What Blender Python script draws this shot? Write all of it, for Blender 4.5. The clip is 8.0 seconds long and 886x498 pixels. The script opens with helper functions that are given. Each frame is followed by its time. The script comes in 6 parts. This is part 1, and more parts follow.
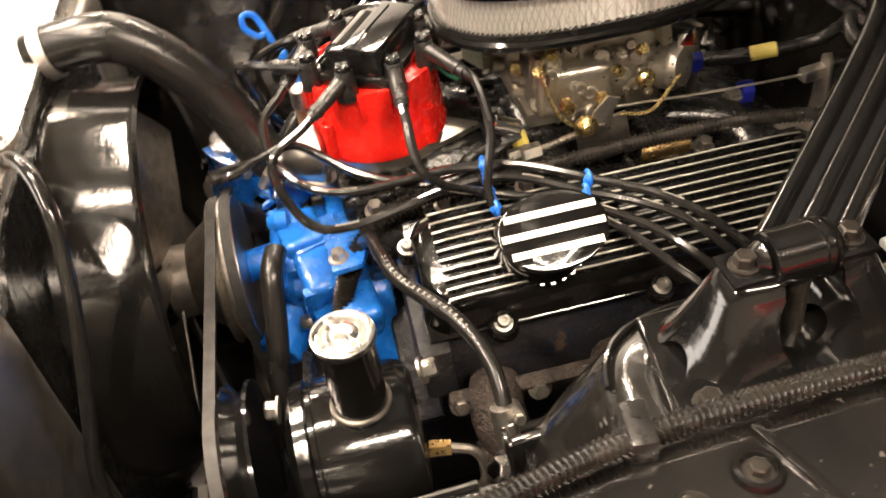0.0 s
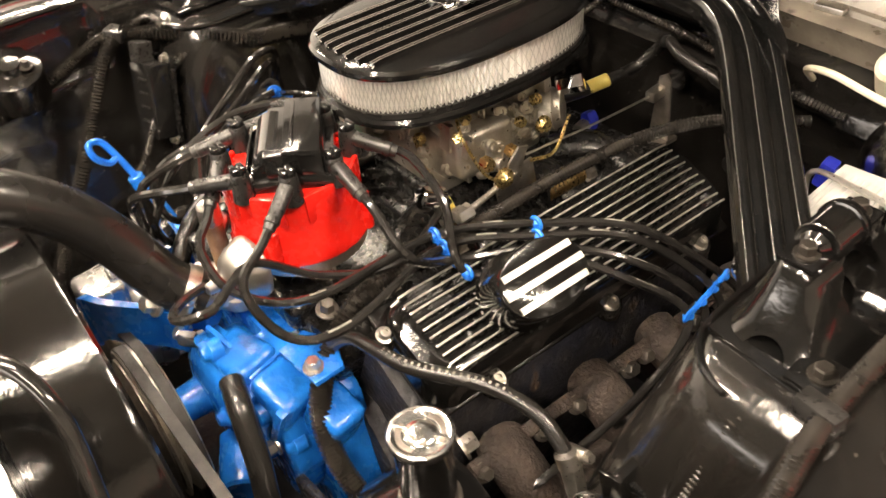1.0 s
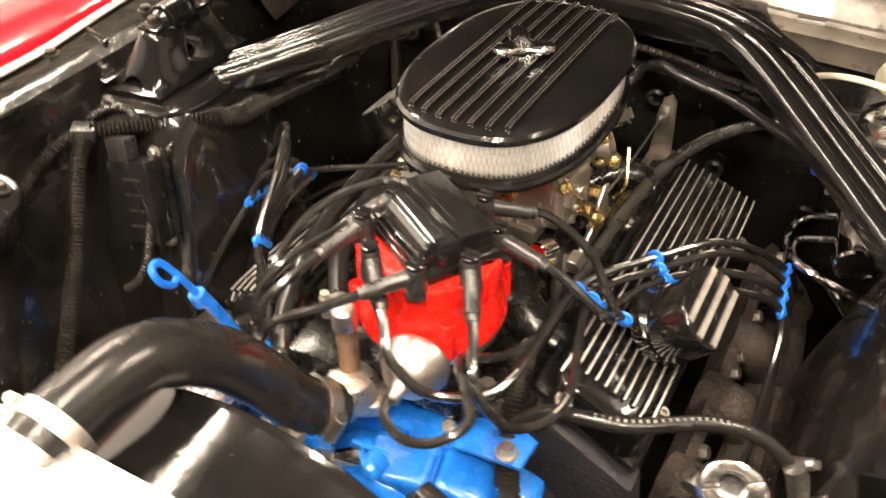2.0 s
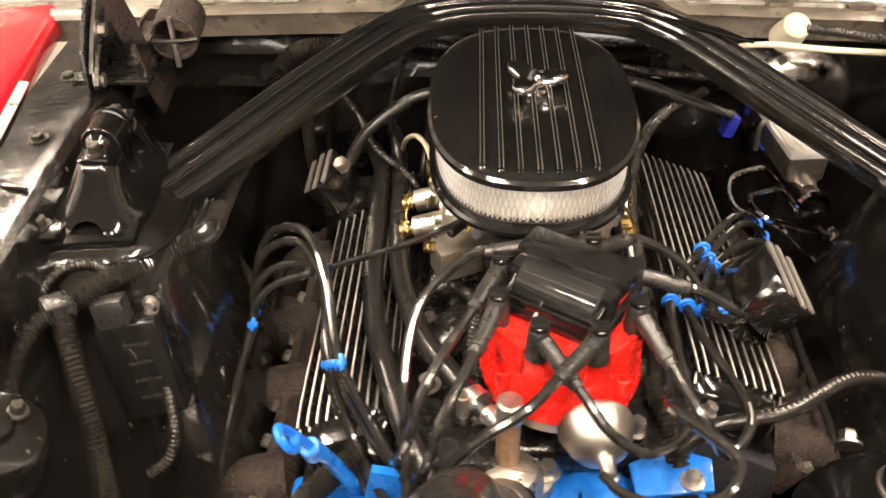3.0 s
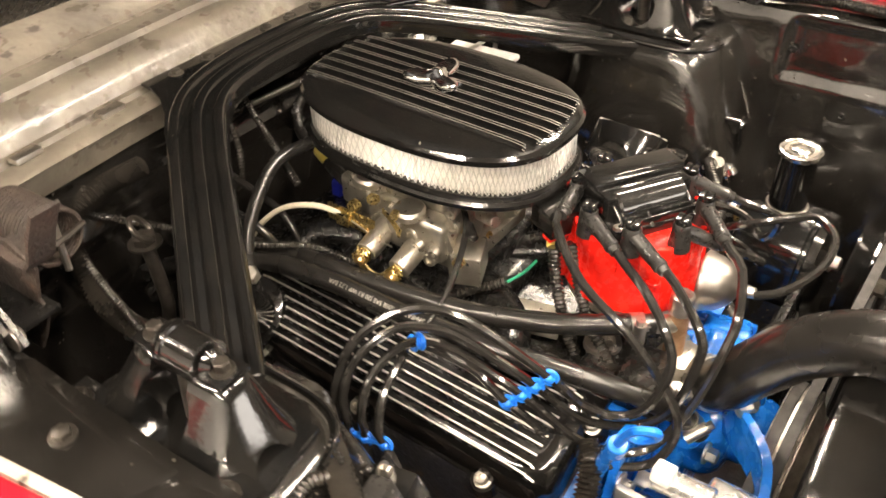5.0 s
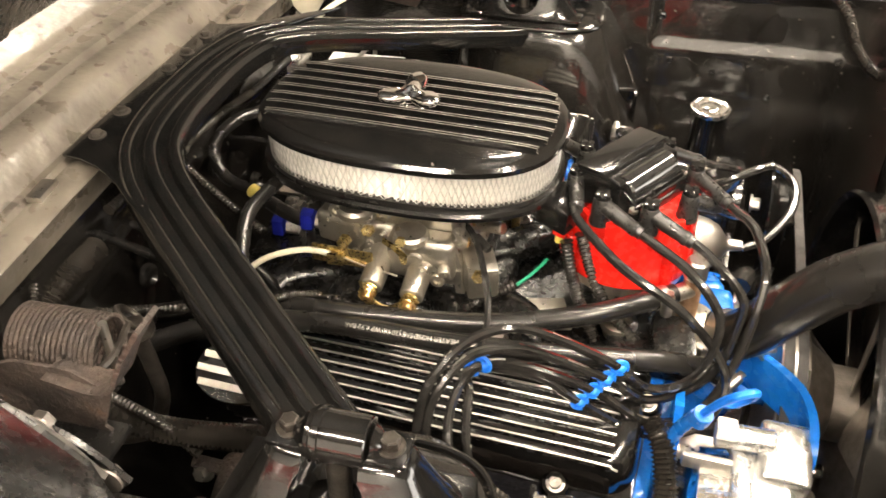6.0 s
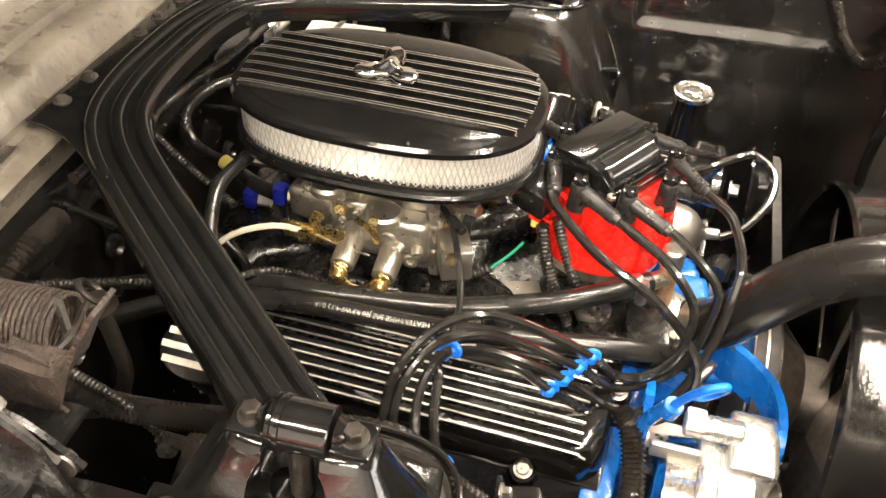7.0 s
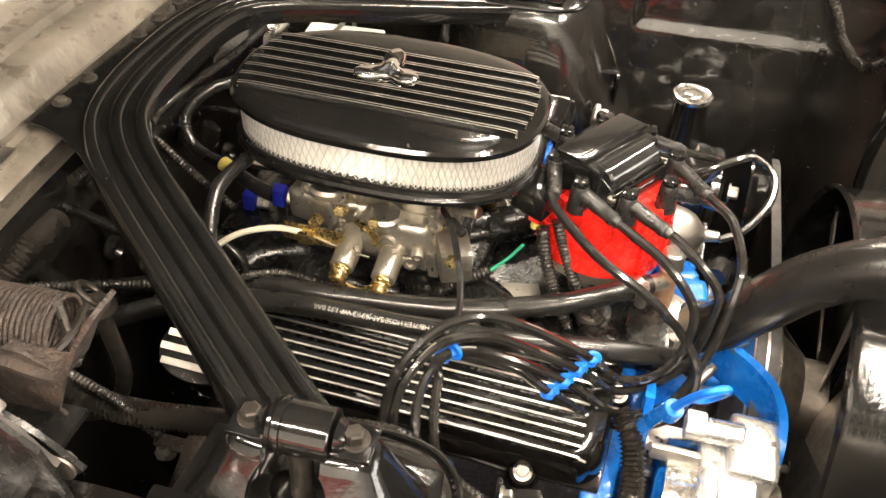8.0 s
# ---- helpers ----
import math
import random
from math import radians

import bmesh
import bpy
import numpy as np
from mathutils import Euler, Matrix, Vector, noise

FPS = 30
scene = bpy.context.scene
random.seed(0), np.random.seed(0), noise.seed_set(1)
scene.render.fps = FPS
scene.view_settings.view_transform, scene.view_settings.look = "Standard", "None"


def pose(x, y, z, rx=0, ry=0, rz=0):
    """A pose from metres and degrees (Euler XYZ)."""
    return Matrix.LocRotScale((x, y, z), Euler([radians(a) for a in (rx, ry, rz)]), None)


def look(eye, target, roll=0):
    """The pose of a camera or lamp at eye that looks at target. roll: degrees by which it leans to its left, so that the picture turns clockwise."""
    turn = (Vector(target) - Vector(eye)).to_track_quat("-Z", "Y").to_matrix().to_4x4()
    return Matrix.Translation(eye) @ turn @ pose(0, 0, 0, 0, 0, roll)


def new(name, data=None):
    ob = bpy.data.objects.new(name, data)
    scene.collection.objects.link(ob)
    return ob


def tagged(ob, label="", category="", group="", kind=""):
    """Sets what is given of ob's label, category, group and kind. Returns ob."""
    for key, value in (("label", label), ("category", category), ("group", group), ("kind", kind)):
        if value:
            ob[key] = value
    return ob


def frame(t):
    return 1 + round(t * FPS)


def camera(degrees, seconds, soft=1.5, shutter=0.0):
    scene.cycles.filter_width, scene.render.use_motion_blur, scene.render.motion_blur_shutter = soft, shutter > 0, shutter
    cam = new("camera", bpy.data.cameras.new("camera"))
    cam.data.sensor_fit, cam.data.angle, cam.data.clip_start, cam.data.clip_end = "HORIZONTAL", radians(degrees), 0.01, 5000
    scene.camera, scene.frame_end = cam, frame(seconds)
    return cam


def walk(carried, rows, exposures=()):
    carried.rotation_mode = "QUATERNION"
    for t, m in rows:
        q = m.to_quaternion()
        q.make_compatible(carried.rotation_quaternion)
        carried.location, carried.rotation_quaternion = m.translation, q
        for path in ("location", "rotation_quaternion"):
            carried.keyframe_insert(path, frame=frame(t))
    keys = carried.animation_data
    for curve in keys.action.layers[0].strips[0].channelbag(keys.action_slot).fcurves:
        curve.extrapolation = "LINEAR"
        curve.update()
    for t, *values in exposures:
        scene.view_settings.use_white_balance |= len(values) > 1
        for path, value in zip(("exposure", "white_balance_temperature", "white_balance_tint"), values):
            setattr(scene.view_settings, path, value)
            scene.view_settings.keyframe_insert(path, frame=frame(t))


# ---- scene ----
cam = camera(55.6, 8.0, shutter=0.35)
PATH = [
    (0, (0.728, -0.247, 1.289), (-0.776, -0.082, -0.018), -8.8),
    (0.5, (0.703, -0.372, 1.322), (-0.722, 0.185, 0.034), -8.5),
    (1, (0.62, -0.468, 1.323), (-0.655, 0.412, 0.057), -5.7),
    (1.5, (0.482, -0.57, 1.331), (-0.577, 0.561, 0.067), -3.1),
    (2, (0.301, -0.676, 1.359), (-0.474, 0.661, 0.09), -1.1),
    (2.2, (0.225, -0.708, 1.371), (-0.415, 0.71, 0.114), -0.7),
    (3.3, (-0.158, -0.695, 1.364), (-0.015, 0.854, 0.107), -1.2),
    (3.5, (-0.23, -0.693, 1.368), (0.053, 0.826, 0.099), -1.1),
    (4, (-0.395, -0.676, 1.385), (0.27, 0.729, 0.126), -0.1),
    (4.5, (-0.507, -0.571, 1.369), (0.496, 0.645, 0.137), -1.0),
    (4.7, (-0.536, -0.528, 1.374), (0.558, 0.59, 0.128), -1.9),
    (5.8, (-0.647, -0.244, 1.39), (0.806, 0.281, 0.12), -1.6),
    (6, (-0.651, -0.226, 1.393), (0.813, 0.221, 0.105), -1.0),
    (6.5, (-0.64, -0.226, 1.397), (0.811, 0.149, 0.073), 1.3),
    (7, (-0.632, -0.225, 1.392), (0.799, 0.159, 0.049), 2.0),
    (7.5, (-0.629, -0.224, 1.393), (0.802, 0.161, 0.05), 2.1),
    (8, (-0.632, -0.223, 1.391), (0.804, 0.157, 0.053), 2.2),
]
walk(cam, [(t, look(eye, target, roll)) for t, eye, target, roll in PATH],
     exposures=[(0.0, -0.06, 7000, 15), (1.0, 0.0, 6950, 14), (2.0, 0.08, 6950, 14), (3.5, -0.12, 7000, 16), (4.5, 0.05, 6900, 14), (6.0, 0.15, 6700, 11), (8.0, 0.22, 6600, 11)])

# ---- light: garage ceiling fixtures and dim room air ----
world = bpy.data.worlds.new("garage_air")
scene.world = world
world.use_nodes = True
world.node_tree.nodes["Background"].inputs[0].default_value = (1.0, 0.94, 0.86, 1)
world.node_tree.nodes["Background"].inputs[1].default_value = 0.015
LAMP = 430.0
BACKDROP_GLOW = 9.0
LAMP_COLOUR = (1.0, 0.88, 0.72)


# ---- materials ----
def material(name, c1, c2=None, scale=40.0, rough=(0.4, 0.5), metal=0.0, coat=0.0, bump=0.0, bump_scale=400.0,
             spot=None, spot_scale=25.0, spot_from=0.62, spot_rough=0.7, spot_metal=0.0, spread=0.0, emit=None):
    """Principled surface with fine grain, broad variation and optional worn spots of a second colour."""
    m = bpy.data.materials.new(name)
    m.use_nodes = True
    nt = m.node_tree
    b = nt.nodes["Principled BSDF"]
    co = nt.nodes.new("ShaderNodeTexCoord")

    def grain(s, detail=4.0):
        n = nt.nodes.new("ShaderNodeTexNoise")
        n.inputs["Scale"].default_value, n.inputs["Detail"].default_value = s, detail
        nt.links.new(co.outputs["Object"], n.inputs["Vector"])
        return n.outputs["Fac"]

    def mix(kind, fac, a, z):
        n = nt.nodes.new("ShaderNodeMix")
        n.data_type = kind
        offset = 6 if kind == "RGBA" else 2
        nt.links.new(fac, n.inputs[0])
        for k, v in ((0, a), (1, z)):
            if isinstance(v, (tuple, float)):
                n.inputs[offset + k].default_value = v
            else:
                nt.links.new(v, n.inputs[offset + k])
        return n.outputs[2 if kind == "RGBA" else 0]

    def ramp(fac, lo, hi):
        n = nt.nodes.new("ShaderNodeMapRange")
        n.inputs[1].default_value, n.inputs[2].default_value = lo, hi
        nt.links.new(fac, n.inputs[0])
        return n.outputs[0]

    broad = ramp(grain(scale), 0.35, 0.65)
    colour = mix("RGBA", broad, (*c1, 1.0), (*(c2 or c1), 1.0))
    shine = mix("FLOAT", ramp(grain(scale * 2.7), 0.3, 0.7), rough[0], rough[1])
    metallic = None
    if spot:
        where = ramp(grain(spot_scale, 8.0), spot_from, spot_from + 0.08)
        colour = mix("RGBA", where, colour, (*spot, 1.0))
        shine = mix("FLOAT", where, shine, spot_rough)
        metallic = mix("FLOAT", where, float(metal), float(spot_metal))
    if spread:
        info = nt.nodes.new("ShaderNodeObjectInfo")
        hsv = nt.nodes.new("ShaderNodeHueSaturation")
        nt.links.new(ramp(info.outputs["Random"], 0.0, 1.0), hsv.inputs["Value"])
        hsv.inputs["Value"].links[0].from_node.inputs[3].default_value = 1 - spread
        hsv.inputs["Value"].links[0].from_node.inputs[4].default_value = 1 + spread
        nt.links.new(colour, hsv.inputs["Color"])
        colour = hsv.outputs["Color"]
    nt.links.new(colour, b.inputs["Base Color"])
    nt.links.new(shine, b.inputs["Roughness"])
    b.inputs["Metallic"].default_value = metal
    if metallic is not None:
        nt.links.new(metallic, b.inputs["Metallic"])
    b.inputs["Coat Weight"].default_value, b.inputs["Coat Roughness"].default_value = coat, 0.06
    if bump:
        n = nt.nodes.new("ShaderNodeBump")
        n.inputs["Strength"].default_value, n.inputs["Distance"].default_value = 1.0, bump / bump_scale
        nt.links.new(grain(bump_scale, 2.0), n.inputs["Height"])
        nt.links.new(n.outputs[0], b.inputs["Normal"])
    if emit:
        b.inputs["Emission Color"].default_value = (*emit[0], 1)
        b.inputs["Emission Strength"].default_value = emit[1]
    return m


GLOSS = material("gloss_black_paint", (0.004, 0.004, 0.004), (0.007, 0.0065, 0.006), 30, (0.09, 0.17), coat=0.5, bump=0.04, bump_scale=260,
                 spot=(0.09, 0.08, 0.066), spot_scale=140, spot_from=0.73)
BODY = material("dusty_black_body_paint", (0.005, 0.0045, 0.004), (0.012, 0.011, 0.010), 14, (0.13, 0.22), coat=0.6, bump=0.06, bump_scale=170,
                spot=(0.13, 0.115, 0.095), spot_scale=130, spot_from=0.69, spot_rough=0.6)
SATIN = material("satin_black_enamel", (0.005, 0.005, 0.005), (0.010, 0.0095, 0.009), 60, (0.20, 0.32), bump=0.025, bump_scale=120)
RUBBER = material("black_rubber", (0.010, 0.0095, 0.009), (0.014, 0.013, 0.012), 8, (0.24, 0.29))
WIRE = material("ignition_wire_jacket", (0.010, 0.0095, 0.009), (0.018, 0.017, 0.016), 70, (0.10, 0.18), coat=0.3)
LOOM = material("convoluted_loom_plastic", (0.012, 0.0108, 0.0095), (0.026, 0.023, 0.020), 40, (0.12, 0.22))
PLASTIC = material("black_plastic", (0.006, 0.006, 0.006), (0.011, 0.0105, 0.010), 80, (0.07, 0.16))
BOOT = material("grey_black_boot", (0.012, 0.0115, 0.011), (0.024, 0.023, 0.022), 90, (0.24, 0.36))
REDCAP = material("red_cap_plastic", (0.62, 0.012, 0.008), (0.70, 0.020, 0.012), 45, (0.20, 0.32), bump=0.05, bump_scale=150)
CARRED = material("red_car_paint", (0.52, 0.008, 0.018), (0.56, 0.012, 0.024), 6, (0.14, 0.20), coat=1.0)
BLUE = material("blue_engine_enamel", (0.004, 0.115, 0.48), (0.006, 0.155, 0.60), 22, (0.18, 0.34), coat=0.35, bump=0.14, bump_scale=90,
                spot=(0.20, 0.10, 0.045), spot_scale=34, spot_from=0.69, spot_rough=0.85)
CLIP = material("blue_plastic_clip", (0.004, 0.13, 0.62), (0.008, 0.17, 0.72), 80, (0.3, 0.42))
NAVY = material("dark_blue_plastic", (0.01, 0.018, 0.28), (0.016, 0.026, 0.36), 80, (0.3, 0.42))
CAST = material("cast_aluminium", (0.46, 0.43, 0.37), (0.58, 0.55, 0.49), 60, (0.26, 0.44), metal=0.95, bump=0.22, bump_scale=420,
                spot=(0.20, 0.15, 0.09), spot_scale=55, spot_from=0.66, spot_rough=0.6, spot_metal=0.5)
PLATED = material("bright_plated_steel", (0.86, 0.84, 0.80), (0.93, 0.91, 0.87), 80, (0.14, 0.26), metal=1.0, bump=0.08, bump_scale=150)
POLISH = material("machined_aluminium", (0.62, 0.59, 0.54), (0.74, 0.71, 0.66), 90, (0.42, 0.54), metal=1.0, bump=0.08, bump_scale=900)
ALU = material("brushed_aluminium_sheet", (0.86, 0.85, 0.83), (0.92, 0.91, 0.89), 12, (0.22, 0.34), metal=0.9, bump=0.05, bump_scale=300)
LIDMETAL = material("satin_plated_lid", (0.80, 0.79, 0.77), (0.86, 0.85, 0.83), 60, (0.38, 0.50), metal=0.35, bump=0.05, bump_scale=120)
CHROME = material("chrome", (0.90, 0.89, 0.87), (0.95, 0.94, 0.93), 30, (0.03, 0.08), metal=1.0)
WORN_CHROME = material("dull_chrome", (0.80, 0.78, 0.74), (0.90, 0.88, 0.84), 60, (0.10, 0.22), metal=1.0, bump=0.08, bump_scale=200)
STEEL = material("zinc_steel", (0.55, 0.52, 0.47), (0.68, 0.65, 0.60), 120, (0.26, 0.40), metal=1.0, bump=0.1)
DULL = material("dark_steel", (0.20, 0.18, 0.16), (0.30, 0.27, 0.24), 80, (0.34, 0.50), metal=0.9, bump=0.15)
DARKSTEEL = material("blackened_steel", (0.035, 0.031, 0.027), (0.07, 0.062, 0.054), 80, (0.3, 0.45), metal=0.7, bump=0.15)
SILVER = material("satin_silver_plate", (0.46, 0.44, 0.40), (0.56, 0.53, 0.49), 40, (0.32, 0.42), metal=1.0, bump=0.06, bump_scale=300)
GOLD = material("yellow_zinc_plate", (0.58, 0.44, 0.18), (0.70, 0.56, 0.28), 150, (0.22, 0.36), metal=1.0, bump=0.08)
BRASS = material("brass", (0.62, 0.42, 0.18), (0.70, 0.50, 0.24), 120, (0.24, 0.36), metal=1.0)
DUSTY = material("dusty_grey_steel", (0.022, 0.019, 0.016), (0.050, 0.044, 0.037), 60, (0.34, 0.55), metal=0.1, bump=0.05, bump_scale=60)
RUST = material("rusty_cast_iron", (0.016, 0.011, 0.009), (0.036, 0.024, 0.018), 55, (0.62, 0.85), bump=0.8, bump_scale=260,
                spot=(0.06, 0.033, 0.02), spot_scale=70, spot_from=0.64)
COPPER = material("tarnished_brass_tube", (0.26, 0.15, 0.085), (0.42, 0.27, 0.17), 70, (0.4, 0.6), metal=0.7, bump=0.2)
PAPER = material("white_filter_paper", (0.86, 0.84, 0.79), (0.90, 0.88, 0.84), 60, (0.8, 0.95), bump=0.1)
MESH = material("filter_wire_mesh", (0.62, 0.61, 0.58), (0.72, 0.71, 0.68), 120, (0.28, 0.40), metal=0.9)
BEIGE = material("grey_beige_cowl_primer", (0.075, 0.065, 0.053), (0.165, 0.146, 0.120), 16, (0.22, 0.46), coat=0.15, bump=0.10, bump_scale=60,
                 spot=(0.045, 0.037, 0.030), spot_scale=42, spot_from=0.62)
CREAM = material("cream_cable_sheath", (0.50, 0.47, 0.36), (0.58, 0.54, 0.43), 60, (0.4, 0.5))
YELLOW = material("yellow_tape", (0.62, 0.50, 0.10), (0.70, 0.58, 0.16), 60, (0.4, 0.5))
GREEN = material("green_wire", (0.02, 0.30, 0.16), (0.03, 0.36, 0.20), 60, (0.4, 0.5))
WHITE = material("white_print", (0.16, 0.15, 0.135), (0.26, 0.245, 0.22), 60, (0.5, 0.6))
BELT = material("drive_belt", (0.020, 0.019, 0.018), (0.045, 0.042, 0.040), 90, (0.5, 0.65), bump=0.1)
CONCRETE = material("garage_concrete", (0.26, 0.25, 0.23), (0.34, 0.33, 0.30), 3, (0.6, 0.8), bump=0.2, bump_scale=60,
                    spot=(0.12, 0.11, 0.10), spot_scale=2, spot_from=0.62)
REFLECTWALL = material("reflector_wall_paint", (0.66, 0.66, 0.65), (0.74, 0.74, 0.73), 2, (0.7, 0.85), bump=0.1, bump_scale=80)
WALLPAINT = material("garage_wall_paint", (0.20, 0.185, 0.165), (0.25, 0.23, 0.205), 2, (0.7, 0.85), bump=0.1, bump_scale=80)
JOISTS = material("dim_ceiling_board", (0.06, 0.050, 0.039), (0.09, 0.075, 0.058), 3, (0.7, 0.9), bump=0.1, bump_scale=60)
# Near-black stand-in for blue enamel deep in shade, with brown specks.
SHADE_DARK = material("shade_dark_engine_paint", (0.010, 0.011, 0.018), (0.022, 0.020, 0.020), 30, (0.45, 0.65), bump=0.4, bump_scale=150,
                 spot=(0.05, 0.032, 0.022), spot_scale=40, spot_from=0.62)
LIPTRIM = material("cream_seam_primer", (0.34, 0.30, 0.25), (0.46, 0.42, 0.36), 30, (0.3, 0.45), spot=(0.05, 0.04, 0.03), spot_scale=60, spot_from=0.62)
GLOWPANEL = material("backdrop_glow", (0.8, 0.8, 0.8), rough=(0.9, 0.9), emit=((1.0, 0.96, 0.90), BACKDROP_GLOW))
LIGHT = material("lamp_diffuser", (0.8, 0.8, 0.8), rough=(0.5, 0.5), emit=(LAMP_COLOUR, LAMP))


# ---- mesh tools ----
def axes(way):
    """A turn whose z looks along way."""
    return Vector(way).to_track_quat("Z", "Y").to_matrix()


def spline(pts, step):
    """Points every step metres along a smooth curve through pts."""
    p = [Vector(q) for q in pts]
    p = [2 * p[0] - p[1], *p, 2 * p[-1] - p[-2]]
    out = []
    for a, b, c, d in zip(p, p[1:], p[2:], p[3:]):
        n = max(2, int((c - b).length / step))
        for k in range(n):
            t = k / n
            out.append(0.5 * (2 * b + (c - a) * t + (2 * a - 5 * b + 4 * c - d) * t * t + (3 * b - a - 3 * c + d) * t ** 3))
    return [*out, p[-2]]


def even(path, step):
    """The same path cut into equal steps."""
    out, left = [path[0]], step
    for a, b in zip(path, path[1:]):
        gap = (b - a).length
        while gap >= left:
            a = a + (b - a) * (left / gap)
            out.append(a)
            gap, left = (b - a).length, step
        left -= gap
    return out


def turns(path):
    """A turn for each point of a path, with as little twist as may be."""
    out, up = [], None
    for k, q in enumerate(path):
        way = (path[min(k + 1, len(path) - 1)] - path[max(k - 1, 0)]).normalized()
        if up is None:
            up = Vector((0, 0, 1)) if abs(way.z) < 0.9 else Vector((1, 0, 0))
        side = up.cross(way).normalized()
        up = way.cross(side)
        out.append((side, up, way))
    return out


class Geo:
    """Vertices and faces of one part."""

    def __init__(self):
        self.v, self.f = [], []

    def add(self, verts, faces):
        n = len(self.v)
        self.v += [tuple(q) for q in verts]
        self.f += [tuple(n + k for k in face) for face in faces]
        return self

    def grid(self, rows, closed=True, caps=False):
        """Skin over rows of points."""
        n, w = len(rows[0]), len(rows[0]) if closed else len(rows[0]) - 1
        faces = [(a * n + k, a * n + (k + 1) % n, (a + 1) * n + (k + 1) % n, (a + 1) * n + k) for a in range(len(rows) - 1) for k in range(w)]
        if caps:
            faces += [tuple(range(n))[::-1], tuple(range((len(rows) - 1) * n, len(rows) * n))]
        return self.add([q for row in rows for q in row], faces)

    def mesh(self, bm, m=Matrix.Identity(4)):
        bm.verts.index_update()
        self.add([m @ q.co for q in bm.verts], [[q.index for q in face.verts] for face in bm.faces])
        bm.free()
        return self

    def box(self, c, s, turn=(0, 0, 0), bev=0.0, seg=2, taper=1.0):
        bm = bmesh.new()
        bmesh.ops.create_cube(bm, size=1)
        for q in bm.verts:
            k = taper if q.co.z > 0 else 1.0
            q.co = Vector((q.co.x * s[0] * k, q.co.y * s[1] * k, q.co.z * s[2]))
        if bev:
            bmesh.ops.bevel(bm, geom=bm.edges[:], offset=bev, segments=seg, profile=0.6, affect="EDGES")
        return self.mesh(bm, pose(*c, *turn))

    def lathe(self, o, way, prof, n=24):
        """prof: (height along way, radius) pairs."""
        m, o = axes(way), Vector(o)
        rows = [[o + m @ Vector((r * math.cos(6.28319 * k / n), r * math.sin(6.28319 * k / n), h)) for k in range(n)] for h, r in prof]
        return self.grid(rows, caps=True)

    def rod(self, a, b, r, r2=None, n=14, round_by=0.0):
        a, b = Vector(a), Vector(b)
        r2, length = r if r2 is None else r2, (b - a).length
        if round_by:
            prof = [(0, r - round_by), (round_by, r), (length - round_by, r2), (length, r2 - round_by)]
        else:
            prof = [(0, r), (length, r2)]
        return self.lathe(a, b - a, prof, n)

    def tube(self, pts, r, n=10, step=0.006, ribs=0.0, swell=0.17, flat=1.0):
        """A hose along pts; ribs: the pitch of its rings."""
        path = spline(pts, step)
        if ribs:
            path = even(path, ribs / 4)
        rows = []
        for k, (q, (side, up, way)) in enumerate(zip(path, turns(path))):
            w = r * (1 + swell * (1, 0, -1, 0)[k % 4]) if ribs else r
            rows.append([q + side * w * math.cos(6.28319 * j / n) + up * w * flat * math.sin(6.28319 * j / n) for j in range(n)])
        return self.grid(rows, caps=True)

    def strip(self, pts, profile, step=0.01, up=(0, 0, 1), smooth=True):
        """Sweeps a closed profile of (sideways, upward) pairs along pts, kept upright."""
        path, rows = spline(pts, step) if smooth else [Vector(q) for q in pts], []
        for k, q in enumerate(path):
            way = (path[min(k + 1, len(path) - 1)] - path[max(k - 1, 0)]).normalized()
            side = way.cross(Vector(up)).normalized()
            top = side.cross(way)
            rows.append([q + side * a + top * b for a, b in profile])
        return self.grid(rows, caps=True)

    def prism(self, poly, m, depth, bev=0.0, seg=2):
        """A flat outline in the xy plane of m, drawn out along its z."""
        bm = bmesh.new()
        low = [bm.verts.new((a, b, 0)) for a, b in poly]
        face = bm.faces.new(low)
        top = bmesh.ops.extrude_face_region(bm, geom=[face])
        bmesh.ops.translate(bm, vec=(0, 0, depth), verts=[q for q in top["geom"] if isinstance(q, bmesh.types.BMVert)])
        bmesh.ops.recalc_face_normals(bm, faces=bm.faces[:])
        if bev:
            bmesh.ops.bevel(bm, geom=bm.edges[:], offset=bev, segments=seg, profile=0.6, affect="EDGES")
        return self.mesh(bm, m)

    def ball(self, c, r, squash=(1, 1, 1), n=14):
        bm = bmesh.new()
        bmesh.ops.create_uvsphere(bm, u_segments=n, v_segments=max(6, n // 2), radius=r)
        return self.mesh(bm, pose(*c) @ Matrix.Diagonal((*squash, 1)))

    def ring(self, c, way, r, thick, n=24, m=8):
        mat, c = axes(way), Vector(c)
        rows = [[c + mat @ Vector(((r + thick * math.cos(6.28319 * j / m)) * math.cos(6.28319 * k / n),
                                   (r + thick * math.cos(6.28319 * j / m)) * math.sin(6.28319 * k / n),
                                   thick * math.sin(6.28319 * j / m))) for j in range(m)] for k in range(n + 1)]
        return self.grid(rows)


def build(name, geo, mat, sharp=38):
    me = bpy.data.meshes.new(name)
    me.from_pydata(geo.v, [], geo.f)
    bm = bmesh.new()
    bm.from_mesh(me)
    bmesh.ops.recalc_face_normals(bm, faces=bm.faces[:])
    bm.to_mesh(me)
    bm.free()
    me.polygons.foreach_set("use_smooth", [True] * len(me.polygons))
    me.set_sharp_from_angle(angle=radians(sharp))
    me.materials.append(mat)
    return me


